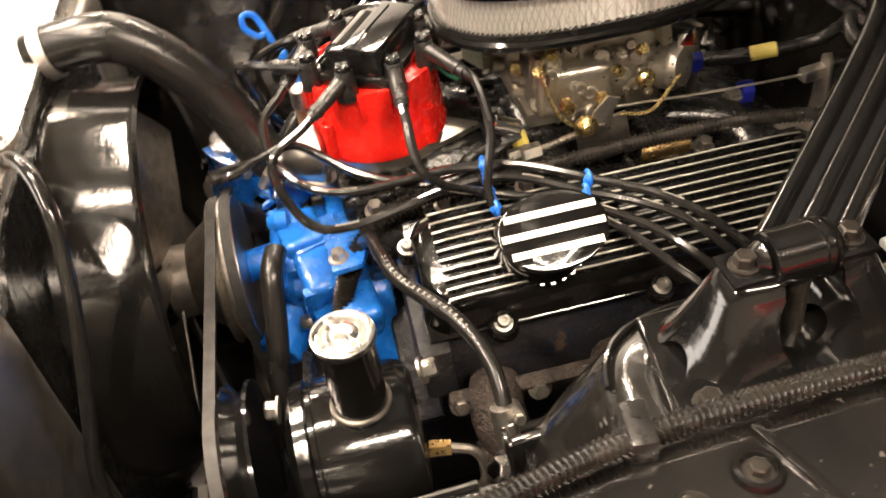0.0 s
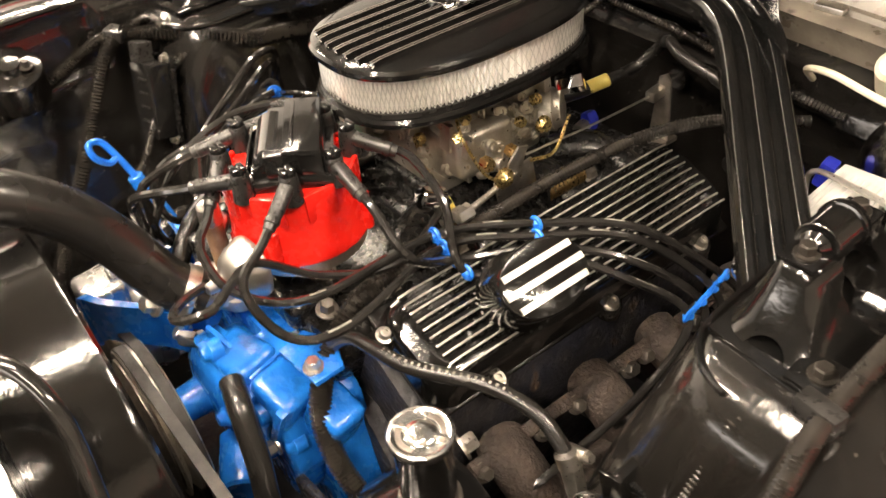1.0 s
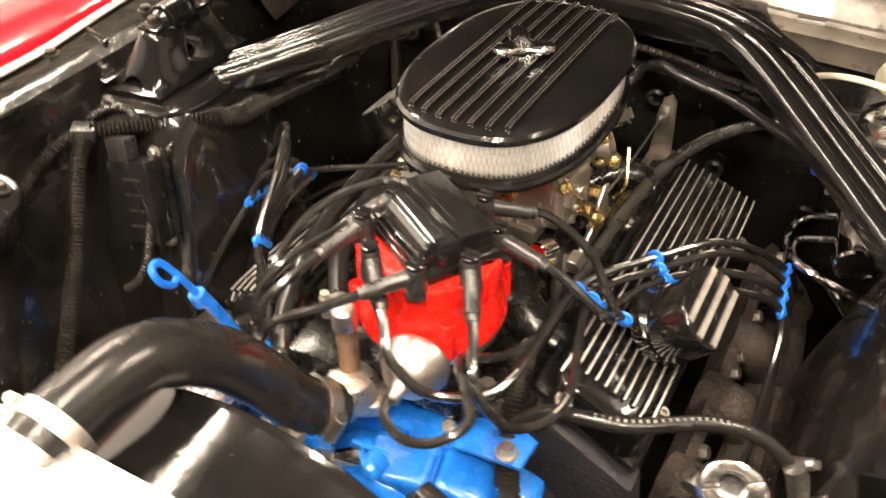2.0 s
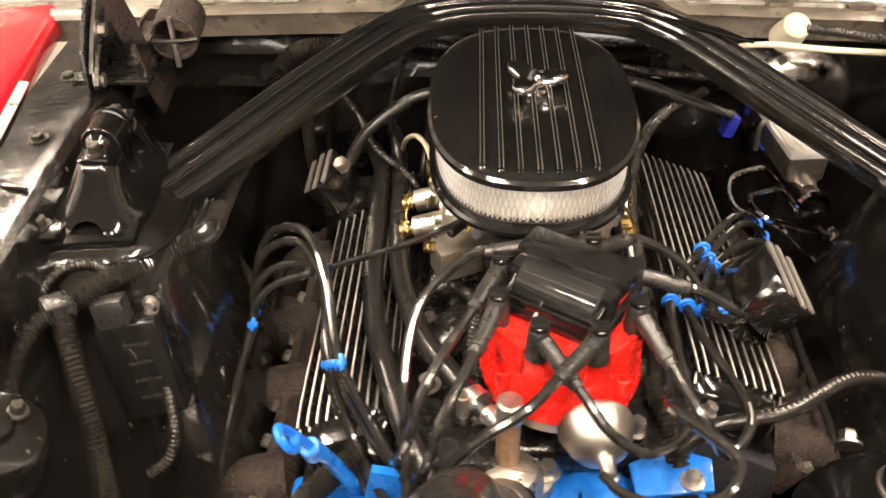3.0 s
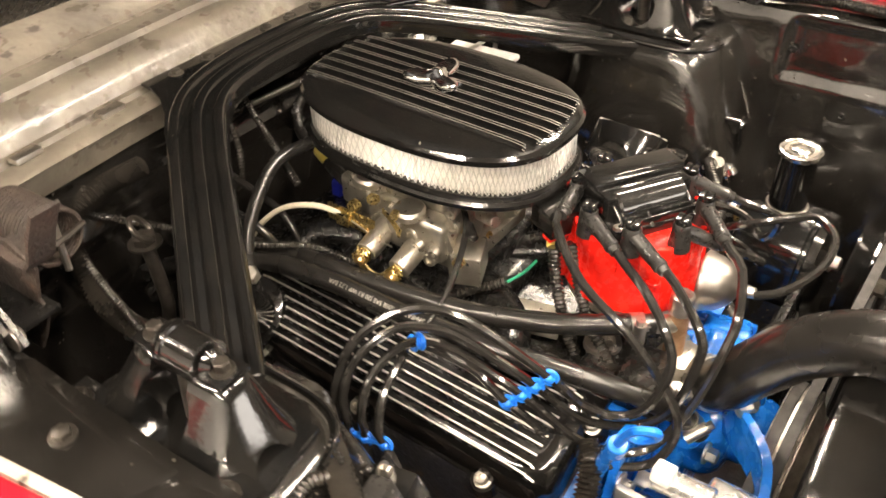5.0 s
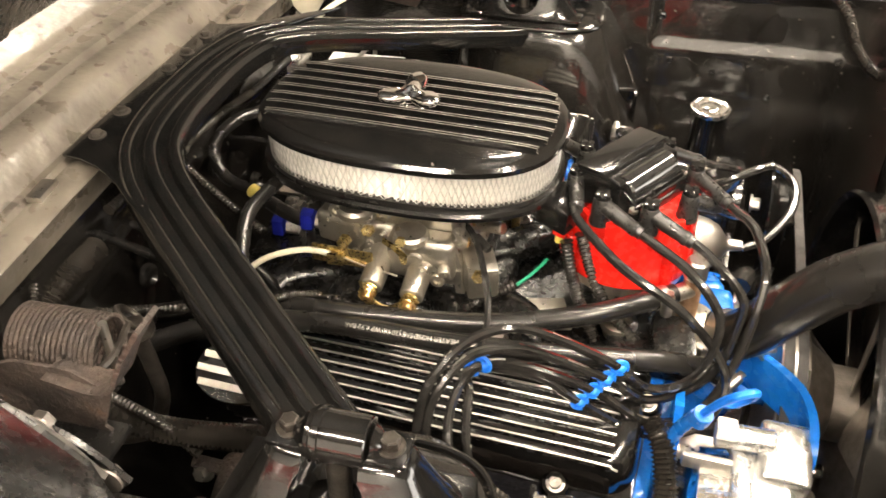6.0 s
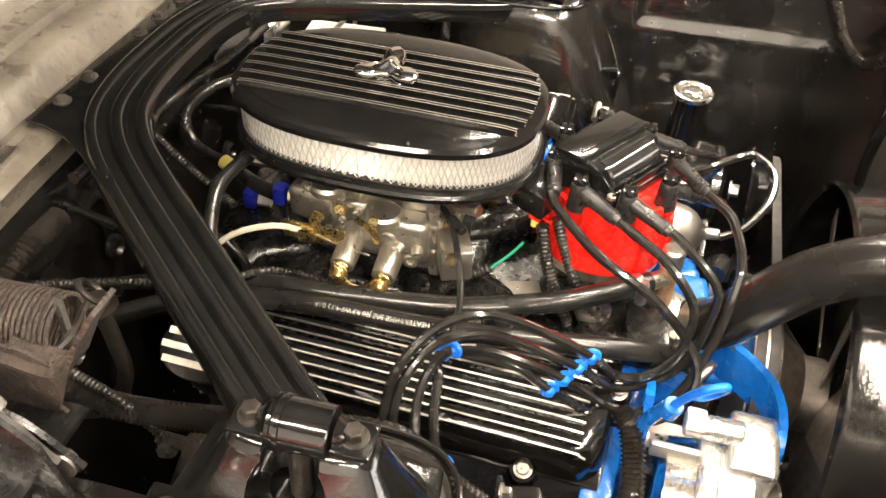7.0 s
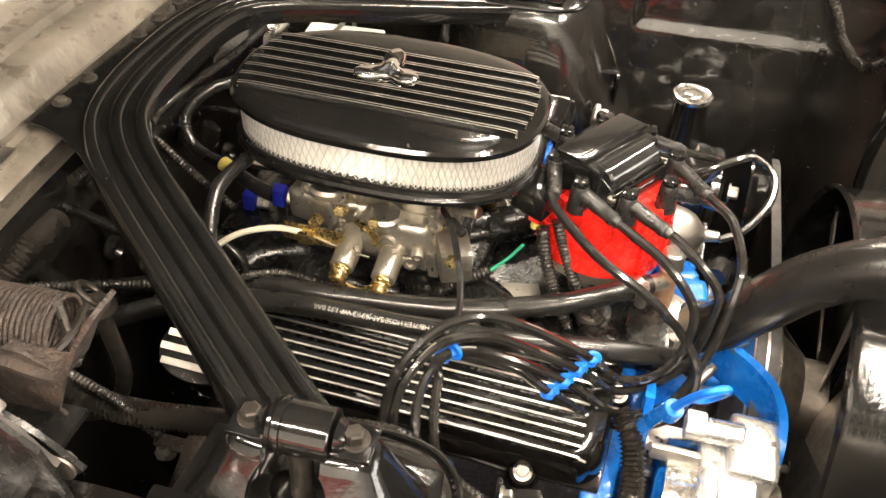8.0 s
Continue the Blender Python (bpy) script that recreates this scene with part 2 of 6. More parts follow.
def carve(geo, cutters):
    """geo with the cutters' volumes taken away."""
    made = [new("blank", build("blank", g, GLOSS)) for g in (geo, *cutters)]
    for c in made[1:]:
        m = made[0].modifiers.new("cut", "BOOLEAN")
        m.operation, m.object, m.solver = "DIFFERENCE", c, "EXACT"
    me = made[0].evaluated_get(bpy.context.evaluated_depsgraph_get()).to_mesh()
    out = Geo().add([q.co for q in me.vertices], [tuple(p.vertices) for p in me.polygons])
    for o in made:
        data = o.data
        bpy.data.objects.remove(o)
        bpy.data.meshes.remove(data)
    return out


def part(name, geo, mat, parent, label="", sharp=38):
    """One mesh under a thing or a part; its vertices are given in the world's metres."""
    ob = new(name, geo if isinstance(geo, bpy.types.Mesh) else build(name, geo, mat, 85 if mat is LOOM else sharp))
    ob.parent = parent
    base = Vector()
    up = parent
    while up:
        base += up.location
        up = up.parent
    ob.location = -base
    return tagged(ob, label)


def thing(name, label, category, at=(0, 0, 0), group="", kind=""):
    ob = new(name)
    ob.empty_display_size = 0.02
    ob.location = at
    return tagged(ob, label, category, group, kind)


def single(name, geo, mat, label, category="", group="", kind="", sharp=38):
    return tagged(new(name, build(name, geo, mat, sharp)), label, category, group, kind)


def bolt(parent, p, way, r, h, mat=STEEL, name="bolt", washer=True, socket=False):
    g = Geo()
    p, way = Vector(p), Vector(way).normalized()
    if washer:
        g.lathe(p, way, [(0, r * 1.45), (h * 0.22, r * 1.45), (h * 0.24, r * 1.3)], 18)
    if socket:
        g.lathe(p + way * h * 0.2, way, [(0, r), (h * 0.8, r), (h, r * 0.86), (h, r * 0.5), (h * 0.5, r * 0.48)], 18)
    else:
        g.lathe(p + way * h * 0.2, way, [(0, r), (h * 0.85, r), (h, r * 0.82)], 6)
    return part(name, g, mat, parent)


def clamp(parent, p, way, r, mat=STEEL):
    """A worm-drive band round a hose, with its screw."""
    p, way = Vector(p), Vector(way).normalized()
    m = axes(way)
    g = Geo().lathe(p - way * 0.006, way, [(0, r), (0, r * 1.07), (0.012, r * 1.07), (0.012, r)], 24)
    s = p + m @ Vector((r * 1.2, 0, 0))
    g.rod(s - m @ Vector((0, 0.010, 0)), s + m @ Vector((0, 0.012, 0)), 0.0055, n=10)
    g.rod(s + m @ Vector((0, 0.012, 0)), s + m @ Vector((0, 0.017, 0)), 0.0042, n=6)
    return part("hose_clamp", g, mat, parent, "bright steel worm-drive clamp")


def oval(hw, hl, e=2.5, n=56):
    """Rounded oval outline (superellipse)."""
    out = []
    for k in range(n):
        a = 6.28319 * k / n
        c, s = math.cos(a), math.sin(a)
        out.append((hw * math.copysign(abs(c) ** (2 / e), c), hl * math.copysign(abs(s) ** (2 / e), s)))
    return out


# ---- the room ----
single("floor", Geo().box((0, -1.0, -0.05), (7.0, 9.0, 0.1)), CONCRETE, "grey stained concrete garage floor", "floor", kind="structure")
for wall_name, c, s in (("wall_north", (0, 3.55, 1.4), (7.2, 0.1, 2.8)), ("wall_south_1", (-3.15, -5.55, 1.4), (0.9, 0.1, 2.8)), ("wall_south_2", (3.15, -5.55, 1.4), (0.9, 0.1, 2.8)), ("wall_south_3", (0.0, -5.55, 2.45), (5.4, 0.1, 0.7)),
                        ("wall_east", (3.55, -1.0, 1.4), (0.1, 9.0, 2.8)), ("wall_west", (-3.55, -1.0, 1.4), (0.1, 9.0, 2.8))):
    # Unseen west wall made paler to brighten reflections on the driver inner fender.
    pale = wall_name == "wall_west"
    single(wall_name, Geo().box(c, s), REFLECTWALL if pale else WALLPAINT, "unseen garage wall made pale to reflect onto the driver side" if pale else "plain warm grey painted garage wall", "wall", kind="structure")
# Unseen glowing panel beyond the wall gap, added for reflections on the towers.
single("backdrop", Geo().box((0.0, -6.6, 1.2), (7.4, 0.02, 3.0)), GLOWPANEL, "unseen glowing panel added beyond the gap in the south wall", "daylight", kind="structure")
single("ceiling", Geo().box((0, -1.0, 2.85), (7.2, 9.2, 0.1)), JOISTS, "plain dim boarded garage ceiling", "ceiling", kind="structure")
# Unseen fixtures; the last two are extras for wall light and fender highlights.
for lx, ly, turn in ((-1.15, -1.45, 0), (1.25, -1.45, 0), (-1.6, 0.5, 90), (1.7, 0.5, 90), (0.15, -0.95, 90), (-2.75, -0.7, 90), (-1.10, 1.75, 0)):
    lamp_thing = thing("ceiling_light", "unseen long white fluorescent fixture on the garage ceiling", "ceiling light", (lx, ly, 2.8), "garage ceiling lights")
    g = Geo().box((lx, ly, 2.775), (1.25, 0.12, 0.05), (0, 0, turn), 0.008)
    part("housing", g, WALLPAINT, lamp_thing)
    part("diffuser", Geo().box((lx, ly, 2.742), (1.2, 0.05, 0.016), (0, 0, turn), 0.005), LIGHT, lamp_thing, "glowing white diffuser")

# ---- the car body, in its own frame: x across, y to the rear ----
BODYFRAME = Matrix.Translation((0.0065, -0.043, 0)) @ Matrix.Rotation(radians(2.5), 4, "Z") @ Matrix.Rotation(radians(1.6), 4, "Y")


def onbody(*p):
    return BODYFRAME @ Vector(p)


def in_body(geo):
    geo.v = [tuple(BODYFRAME @ Vector(q)) for q in geo.v]
    return geo


def sheet(profile, y0, y1, ny=150, thick=0.0025, dent=0.0022, bead=()):
    """A pressed panel: an (x, z) profile drawn along y, lightly dented. bead: (z, height, half width, y from, y to, outward)."""
    prof = []
    for (a, b), (c, d) in zip(profile, profile[1:]):
        n = max(2, int(math.hypot(c - a, d - b) / 0.006))
        prof += [(a + (c - a) * k / n, b + (d - b) * k / n) for k in range(n)]
    prof.append(profile[-1])
    rows, back = [], []
    for j in range(ny + 1):
        y = y0 + (y1 - y0) * j / ny
        row = []
        for x, z in prof:
            push = dent * (noise.noise(Vector((x * 18, y * 18, z * 18))) + 1.4 * noise.noise(Vector((x * 7, y * 7 + 4, z * 7))) + 0.35 * noise.noise(Vector((x * 48, y * 48, z * 48))))
            for bz, h, w, ya, yb, out in bead:
                if ya < y < yb and abs(z - bz) < w:
                    push += out * h * min(1.0, (w - abs(z - bz)) / 0.010, (y - ya) / 0.012, (yb - y) / 0.012)
            row.append(Vector((x + push, y, z + push * 0.5)))
        rows.append(row)
    g = Geo().grid(rows, closed=False)
    shift = Vector((math.copysign(thick, prof[0][0]), 0, -thick))
    g.grid([[q + shift for q in row] for row in rows], closed=False)
    return g


for s, side_name in ((-1, "passenger"), (1, "driver")):
    # pressed inner wing with its flange
    edge, crown = (0.541, 0.986) if s > 0 else (0.536, 0.968)
    prof = [(s * (edge + 0.004), 0.935), (s * (edge - 0.006), 0.950), (s * 0.47, 0.949), (s * 0.455, 0.944), (s * 0.450, 0.930), (s * 0.447, 0.915), (s * 0.443, 0.885), (s * 0.440, 0.860), (s * 0.437, 0.83), (s * 0.434, 0.80),
            (s * 0.40, 0.66), (s * 0.36, 0.52), (s * 0.34, 0.40)]
    apron = thing("inner_fender", f"glossy black pressed steel inner fender on the {side_name} side", "inner fender", onbody(s * 0.44, -0.1, 0.4), "inner fenders", "structure")
    part("panel", in_body(sheet(prof, -0.56, 0.34, dent=0.0015, bead=((0.898, 0.006, 0.040, -0.70, -0.165, s),))), BODY, apron)
    for k, y in enumerate((-0.46, -0.30, -0.20, -0.11, 0.02, 0.14, 0.25)):
        bolt(apron, onbody(s * (0.488 + 0.012 * (k % 2)), y, 0.9495), (0, 0, 1), 0.0065, 0.005, DARKSTEEL)
    for k, (y, z) in enumerate(((-0.20, 0.84), (-0.205, 0.78), (-0.26, 0.83), (-0.34, 0.80), (-0.42, 0.86), (-0.18, 0.90))):
        part("plug", Geo().lathe(onbody(s * (0.4335 + 0.012 * max(0, z - 0.80) / 0.10), y, z), BODYFRAME.to_3x3() @ Vector((-s, 0, 0.1)), [(0, 0.0055), (0.0012, 0.0055), (0.0018, 0.0035), (0.0005, 0.002)], 14), SATIN, apron)
    # rolled seam along the top of the inner wing
    part("seam_bead", in_body(Geo().tube([(s * 0.4535, y, 0.9435) for y in (-0.54, -0.42, -0.30, -0.20)], 0.0032, 8)), GLOSS, apron)
    for yb, xb, turn in ((-0.055, 0.492, 18), (-0.36, 0.490, -14)):
        part("pressed_rib", in_body(Geo().box((s * xb, yb, 0.9505), (0.052, 0.006, 0.004), (0, 0, s * turn), 0.0018)), BODY, apron)
    # shock tower: tapered pressing with soft corners
    kf, sh = (1.0, 0.0) if s > 0 else (0.86, -0.018)
    rows = []
    for z, x0, y0, y1 in ((0.45, 0.270, -0.235, 0.165), (0.60, 0.280, -0.218, 0.150), (0.70, 0.294, -0.196, 0.134), (0.75, 0.304, -0.182, 0.126), (0.80, 0.316, -0.164, 0.116), (0.84, 0.327, -0.146, 0.109), (0.870, 0.335, -0.131, 0.104), (0.890, 0.341, -0.119, 0.100), (0.904, 0.347, -0.109, 0.096), (0.913, 0.356, -0.098, 0.086), (0.915, 0.372, -0.085, 0.070)):
        rows.append([(s * (0.455 + a), (y0 + y1) / 2 * kf + sh + b * kf, z) for a, b in oval(0.455 - x0, (y1 - y0) / 2, 3.8, 72) if a < 0.012])
    part("shock_tower", in_body(Geo().grid(rows, closed=False).add([q for q in rows[-1]], [tuple(range(len(rows[-1])))])), BODY, apron, "glossy black shock tower")
    lip = [(x, y, z + 0.003) for x, y, z in rows[8]][4:-4]
    part("tower_lip", in_body(Geo().tube(lip, 0.0026, 8)), GLOSS, apron)

    # outer fender
    outer = thing("fender", f"bright red painted {side_name} side front fender", "fender", onbody(s * 0.62, -0.3, 0.5), "fenders", "structure")
    lip_z = 0.972 if s > 0 else 0.957
    rows = []
    for j in range(41):
        y = -0.75 + 1.15 * j / 40
        near = edge if s > 0 else 0.511 + 0.13 * max(0.0, y + 0.12)
        rows.append([(s * x, y, z - 0.02 * ((y + 0.2) / 0.6) ** 2) for x, z in ((near, 0.940), (near - 0.001, lip_z), (near + 0.003, lip_z + 0.006), (near + 0.009, lip_z + 0.009), (0.58, crown), (0.66, crown - 0.004), (0.74, crown - 0.031),
                                                                                  (0.79, 0.90), (0.81, 0.80), (0.80, 0.60), (0.78, 0.40), (0.76, 0.40), (0.77, 0.80), (0.70, 0.925), (0.58, crown - 0.016), (near + 0.006, lip_z - 0.006))])
    part("skin", in_body(Geo().grid(rows, caps=True)), CARRED, outer)
    if s < 0:
        part("seam_lip", in_body(Geo().strip([(s * (0.5055 + 0.13 * max(0.0, y + 0.12)), y, 0.9525) for y in (-0.34, -0.22, -0.12, -0.05, 0.0, 0.05, 0.12)], [(-0.0045, 0), (0.0045, 0), (0.0045, 0.002), (-0.0045, 0.004)])), LIPTRIM, outer, "pale cream primed seam")

# firewall and cowl
fire = thing("firewall", "black painted steel firewall with pressed ribs", "firewall", onbody(0, 0.34, 0.3), kind="structure")
rows = []
for j in range(61):
    x = -0.47 + 0.94 * j / 60
    row = []
    for k in range(46):
        z = 0.30 + 0.65 * k / 45
        push = 0.011 * math.exp(-((z - 0.86 + 0.1 * x * x) / 0.013) ** 2) + 0.008 * math.exp(-((z - 0.905 + 0.1 * x * x) / 0.007) ** 2) + 0.006 * math.exp(-((z - 0.78) / 0.02) ** 2) * (abs(x) > 0.12)
        push += 0.05 * min(1, max(0, (0.62 - z) / 0.2)) + 0.0015 * noise.noise(Vector((x * 16, z * 16, 3)))
        row.append((x, 0.325 - push, z))
    rows.append(row)
part("panel", in_body(Geo().grid(rows, closed=False)), BODY, fire)
part("backing", in_body(Geo().box((0, 0.345, 0.62), (0.98, 0.02, 0.66))), SATIN, fire)
for x, z in ((-0.30, 0.84), (-0.12, 0.80), (0.05, 0.83), (0.14, 0.75), (0.26, 0.72), (-0.22, 0.74)):
    part("grommet", in_body(Geo().lathe((x, 0.318, z), (0, -1, 0), [(0, 0.013), (0.006, 0.013), (0.009, 0.009), (0.004, 0.006)], 18)), RUBBER, fire)

cowl = thing("cowl_panel", "grey beige primed cowl top below the windscreen", "cowl", onbody(0, 0.36, 0.95), kind="structure")
rows = []
for j in range(81):
    x = -0.66 + 1.32 * j / 80
    bow = 0.03 * (x / 0.6) ** 2
    wave = 0.0012 * noise.noise(Vector((x * 14, 0, 1)))
    rows.append([(x, y - bow, z - 0.010 + wave + 0.008 * max(0, 1 - abs(x) / 0.7)) for y, z in ((0.322, 0.925), (0.318, 0.948), (0.312, 0.956), (0.318, 0.960), (0.336, 0.961), (0.339, 0.957), (0.344, 0.957), (0.347, 0.962), (0.354, 0.963), (0.360, 0.972),
                                                            (0.368, 0.984), (0.376, 0.990), (0.395, 0.991), (0.399, 0.985), (0.405, 0.985), (0.409, 0.992), (0.43, 0.996), (0.44, 0.990), (0.452, 0.990), (0.46, 0.998), (0.56, 1.02))])
part("panel", in_body(Geo().grid(rows, closed=False)), BEIGE, cowl)
for x in (-0.40, -0.30, -0.20, 0.20, 0.30, 0.40):
    part("cage_clip", in_body(Geo().box((x, 0.337 - 0.03 * (x / 0.6) ** 2, 0.9590), (0.030, 0.014, 0.006), (0, 0, 5), 0.0015)), STEEL, cowl)
single("windscreen", in_body(Geo().box((0, 0.80, 1.20), (1.30, 0.006, 0.60), (-52, 0, 0))), material("dark_glass", (0.01, 0.012, 0.012), rough=(0.03, 0.05), coat=1.0),
       "dark windscreen glass above the cowl", "windscreen", kind="structure")

# near-black sheet added below the bay to hide the lit floor
single("splash_shield", in_body(Geo().box((0, -0.06, 0.345), (0.92, 0.86, 0.006), (0, 0, 0), 0.002)), SHADE_DARK, "near-black sheet added under the engine to hide the floor", "splash shield", kind="structure")

# the open hood above, seen only in reflections
hood = thing("hood", "opened black hood held up over the engine bay", "hood", onbody(0, 0.44, 1.02))
g = Geo().box((0, 0.14, 1.50), (1.03, 0.022, 1.12), (34, 0, 0), 0.006)
part("panel", in_body(g), SATIN, hood)
for x in (-0.42, -0.14, 0.14, 0.42):
    part("rib", in_body(Geo().box((x, 0.12, 1.48), (0.05, 0.03, 1.0), (34, 0, 0), 0.01)), SATIN, hood)

# hood hinges with their springs
for s in (-1, 1):
    hinge = thing("spring_bracket", "dusty black steel hood spring bracket with a tight coil", "spring bracket", onbody(s * 0.46, 0.16, 0.94), "hood spring brackets")
    yz = Matrix(((0, 0, 1, s * 0.470), (1, 0, 0, 0), (0, 1, 0, 0.94), (0, 0, 0, 1)))
    part("plate", in_body(Geo().prism([(0.10, 0.0), (0.24, 0.0), (0.25, 0.05), (0.22, 0.085), (0.15, 0.09), (0.11, 0.05)], yz, 0.004, 0.001)), SATIN, hinge)
    side_yz = Matrix(((0, 0, 1, s * 0.4175), (1, 0, 0, 0), (0, 1, 0, 0), (0, 0, 0, 1)))
    part("side_plate", in_body(Geo().prism([(0.124, 0.992), (0.138, 0.958), (0.130, 0.950), (0.150, 0.915), (0.166, 0.892), (0.225, 0.900), (0.232, 0.985), (0.190, 1.004), (0.150, 1.006)], side_yz, s * 0.003, 0.0008)), RUST, hinge, "dusty rust brown steel side plate")
    part("strap", in_body(Geo().strip([(s * 0.4165, 0.165, 1.000), (s * 0.4165, 0.125, 0.996), (s * 0.4165, 0.104, 1.030), (s * 0.4165, 0.086, 1.058)], [(-0.0015, -0.011), (0.0015, -0.011), (0.0015, 0.011), (-0.0015, 0.011)], up=(s, 0, 0.01))), RUST, hinge, "bent rusty steel strap")
    bolt(hinge, onbody(s * 0.4175, 0.158, 0.960), BODYFRAME.to_3x3() @ Vector((-s, 0, 0)), 0.006, 0.004, DUSTY, "rivet")
    part("foot", in_body(Geo().box((s * 0.452, 0.185, 0.9515), (0.080, 0.12, 0.005), (0, 0, 0), 0.001)), SATIN, hinge)
    part("arm", in_body(Geo().strip([(s * 0.462, 0.115, 0.965), (s * 0.462, 0.145, 1.00), (s * 0.468, 0.22, 1.055), (s * 0.475, 0.34, 1.13)], [(-0.002, -0.009), (0.002, -0.009), (0.002, 0.009), (-0.002, 0.009)])), DUSTY, hinge, "worn grey steel arm")
    part("lower_arm", in_body(Geo().strip([(s * 0.456, 0.105, 0.955), (s * 0.456, 0.135, 0.985), (s * 0.458, 0.175, 1.005)], [(-0.002, -0.010), (0.002, -0.010), (0.002, 0.010), (-0.002, 0.010)])), SATIN, hinge)
    for y, z in ((0.112, 0.962), (0.145, 1.000), (0.20, 1.01)):
        bolt(hinge, onbody(s * 0.460, y, z), BODYFRAME.to_3x3() @ Vector((-s, 0, 0)), 0.007, 0.008, DULL, "pivot")
    a, b = Vector((s * 0.386, 0.146, 0.990)), Vector((s * 0.390, 0.206, 0.992))
    m = axes(b - a)
    turns_n, per = 17, 16
    coil = [onbody(*(a + (b - a) * (k / (turns_n * per)) + m @ Vector((0.0225 * math.cos(6.28319 * k / per), 0.0225 * math.sin(6.28319 * k / per), 0)))) for k in range(turns_n * per + 1)]
    part("spring", Geo().tube(coil, 0.0016, 6, 0.02), RUST, hinge, "dusty dark coil spring")
    part("hook", Geo().tube([onbody(*(a + m @ Vector((0.024, 0, 0)))), onbody(*(a + m @ Vector((0.004, 0, -0.004)))), onbody(*(a + m @ Vector((-0.024, 0, 0))))], 0.0026, 6), DARKSTEEL, hinge)
    part("pin", Geo().rod(onbody(*(a + m @ Vector((0, -0.030, 0.0)))), onbody(*(a + m @ Vector((0, 0.024, 0.0)))), 0.0030, n=8), STEEL, hinge)

# ---- export brace from tower to tower ----
brace = thing("export_brace", "glossy black ribbed steel brace from tower to tower", "brace", onbody(0, 0.28, 0.95))
W = 0.029
top = [(-W, -0.001), (-W + 0.0008, 0.002)]
for rx, half in ((-0.0215, 0.0052), (0.0, 0.0056), (0.0215, 0.0052)):
    top += [(rx - half - 0.0022, 0.0005), (rx - half, 0.0052), (rx - half * 0.7, 0.0072), (rx, 0.0078), (rx + half * 0.7, 0.0072), (rx + half, 0.0052), (rx + half + 0.0022, 0.0005)]
top += [(W - 0.0008, 0.002), (W, -0.001)]
prof = [(-W, -0.015), (-W + 0.0025, -0.015), *[(x * 0.92, z - 0.0025) for x, z in top], (W - 0.0025, -0.015), (W, -0.015), *top[::-1]]
line = [(-0.378, -0.005, 0.910), (-0.345, 0.035, 0.916), (-0.25, 0.148, 0.942), (-0.19, 0.217, 0.956), (-0.155, 0.250, 0.963), (-0.115, 0.272, 0.966), (-0.06, 0.282, 0.968), (0.0, 0.284, 0.968),
        (0.06, 0.282, 0.967), (0.115, 0.272, 0.964), (0.155, 0.250, 0.958), (0.19, 0.217, 0.950), (0.25, 0.148, 0.932), (0.345, 0.035, 0.904), (0.378, -0.005, 0.898)]
part("ribbed_channel", in_body(Geo().strip(line, prof, 0.008)), GLOSS, brace, sharp=58)
flange = [(-0.232, 0.208), (-0.205, 0.245), (-0.180, 0.273), (-0.161, 0.302), (-0.152, 0.326), (-0.149, 0.346), (0.149, 0.346), (0.152, 0.326), (0.161, 0.302), (0.180, 0.273), (0.205, 0.245), (0.232, 0.208), (0.17, 0.250), (0.115, 0.276), (0.0, 0.288), (-0.115, 0.276), (-0.17, 0.250)]
part("mounting_flange", in_body(Geo().prism(flange, pose(0, 0, 0.9610), 0.003, 0.0008)), GLOSS, brace)
for x, y in ((-0.112, 0.332), (-0.066, 0.333), (0.030, 0.334), (0.070, 0.333), (0.116, 0.332)):
    bolt(brace, onbody(x, y, 0.9640), (0, 0, 1), 0.0058, 0.004, DUSTY)

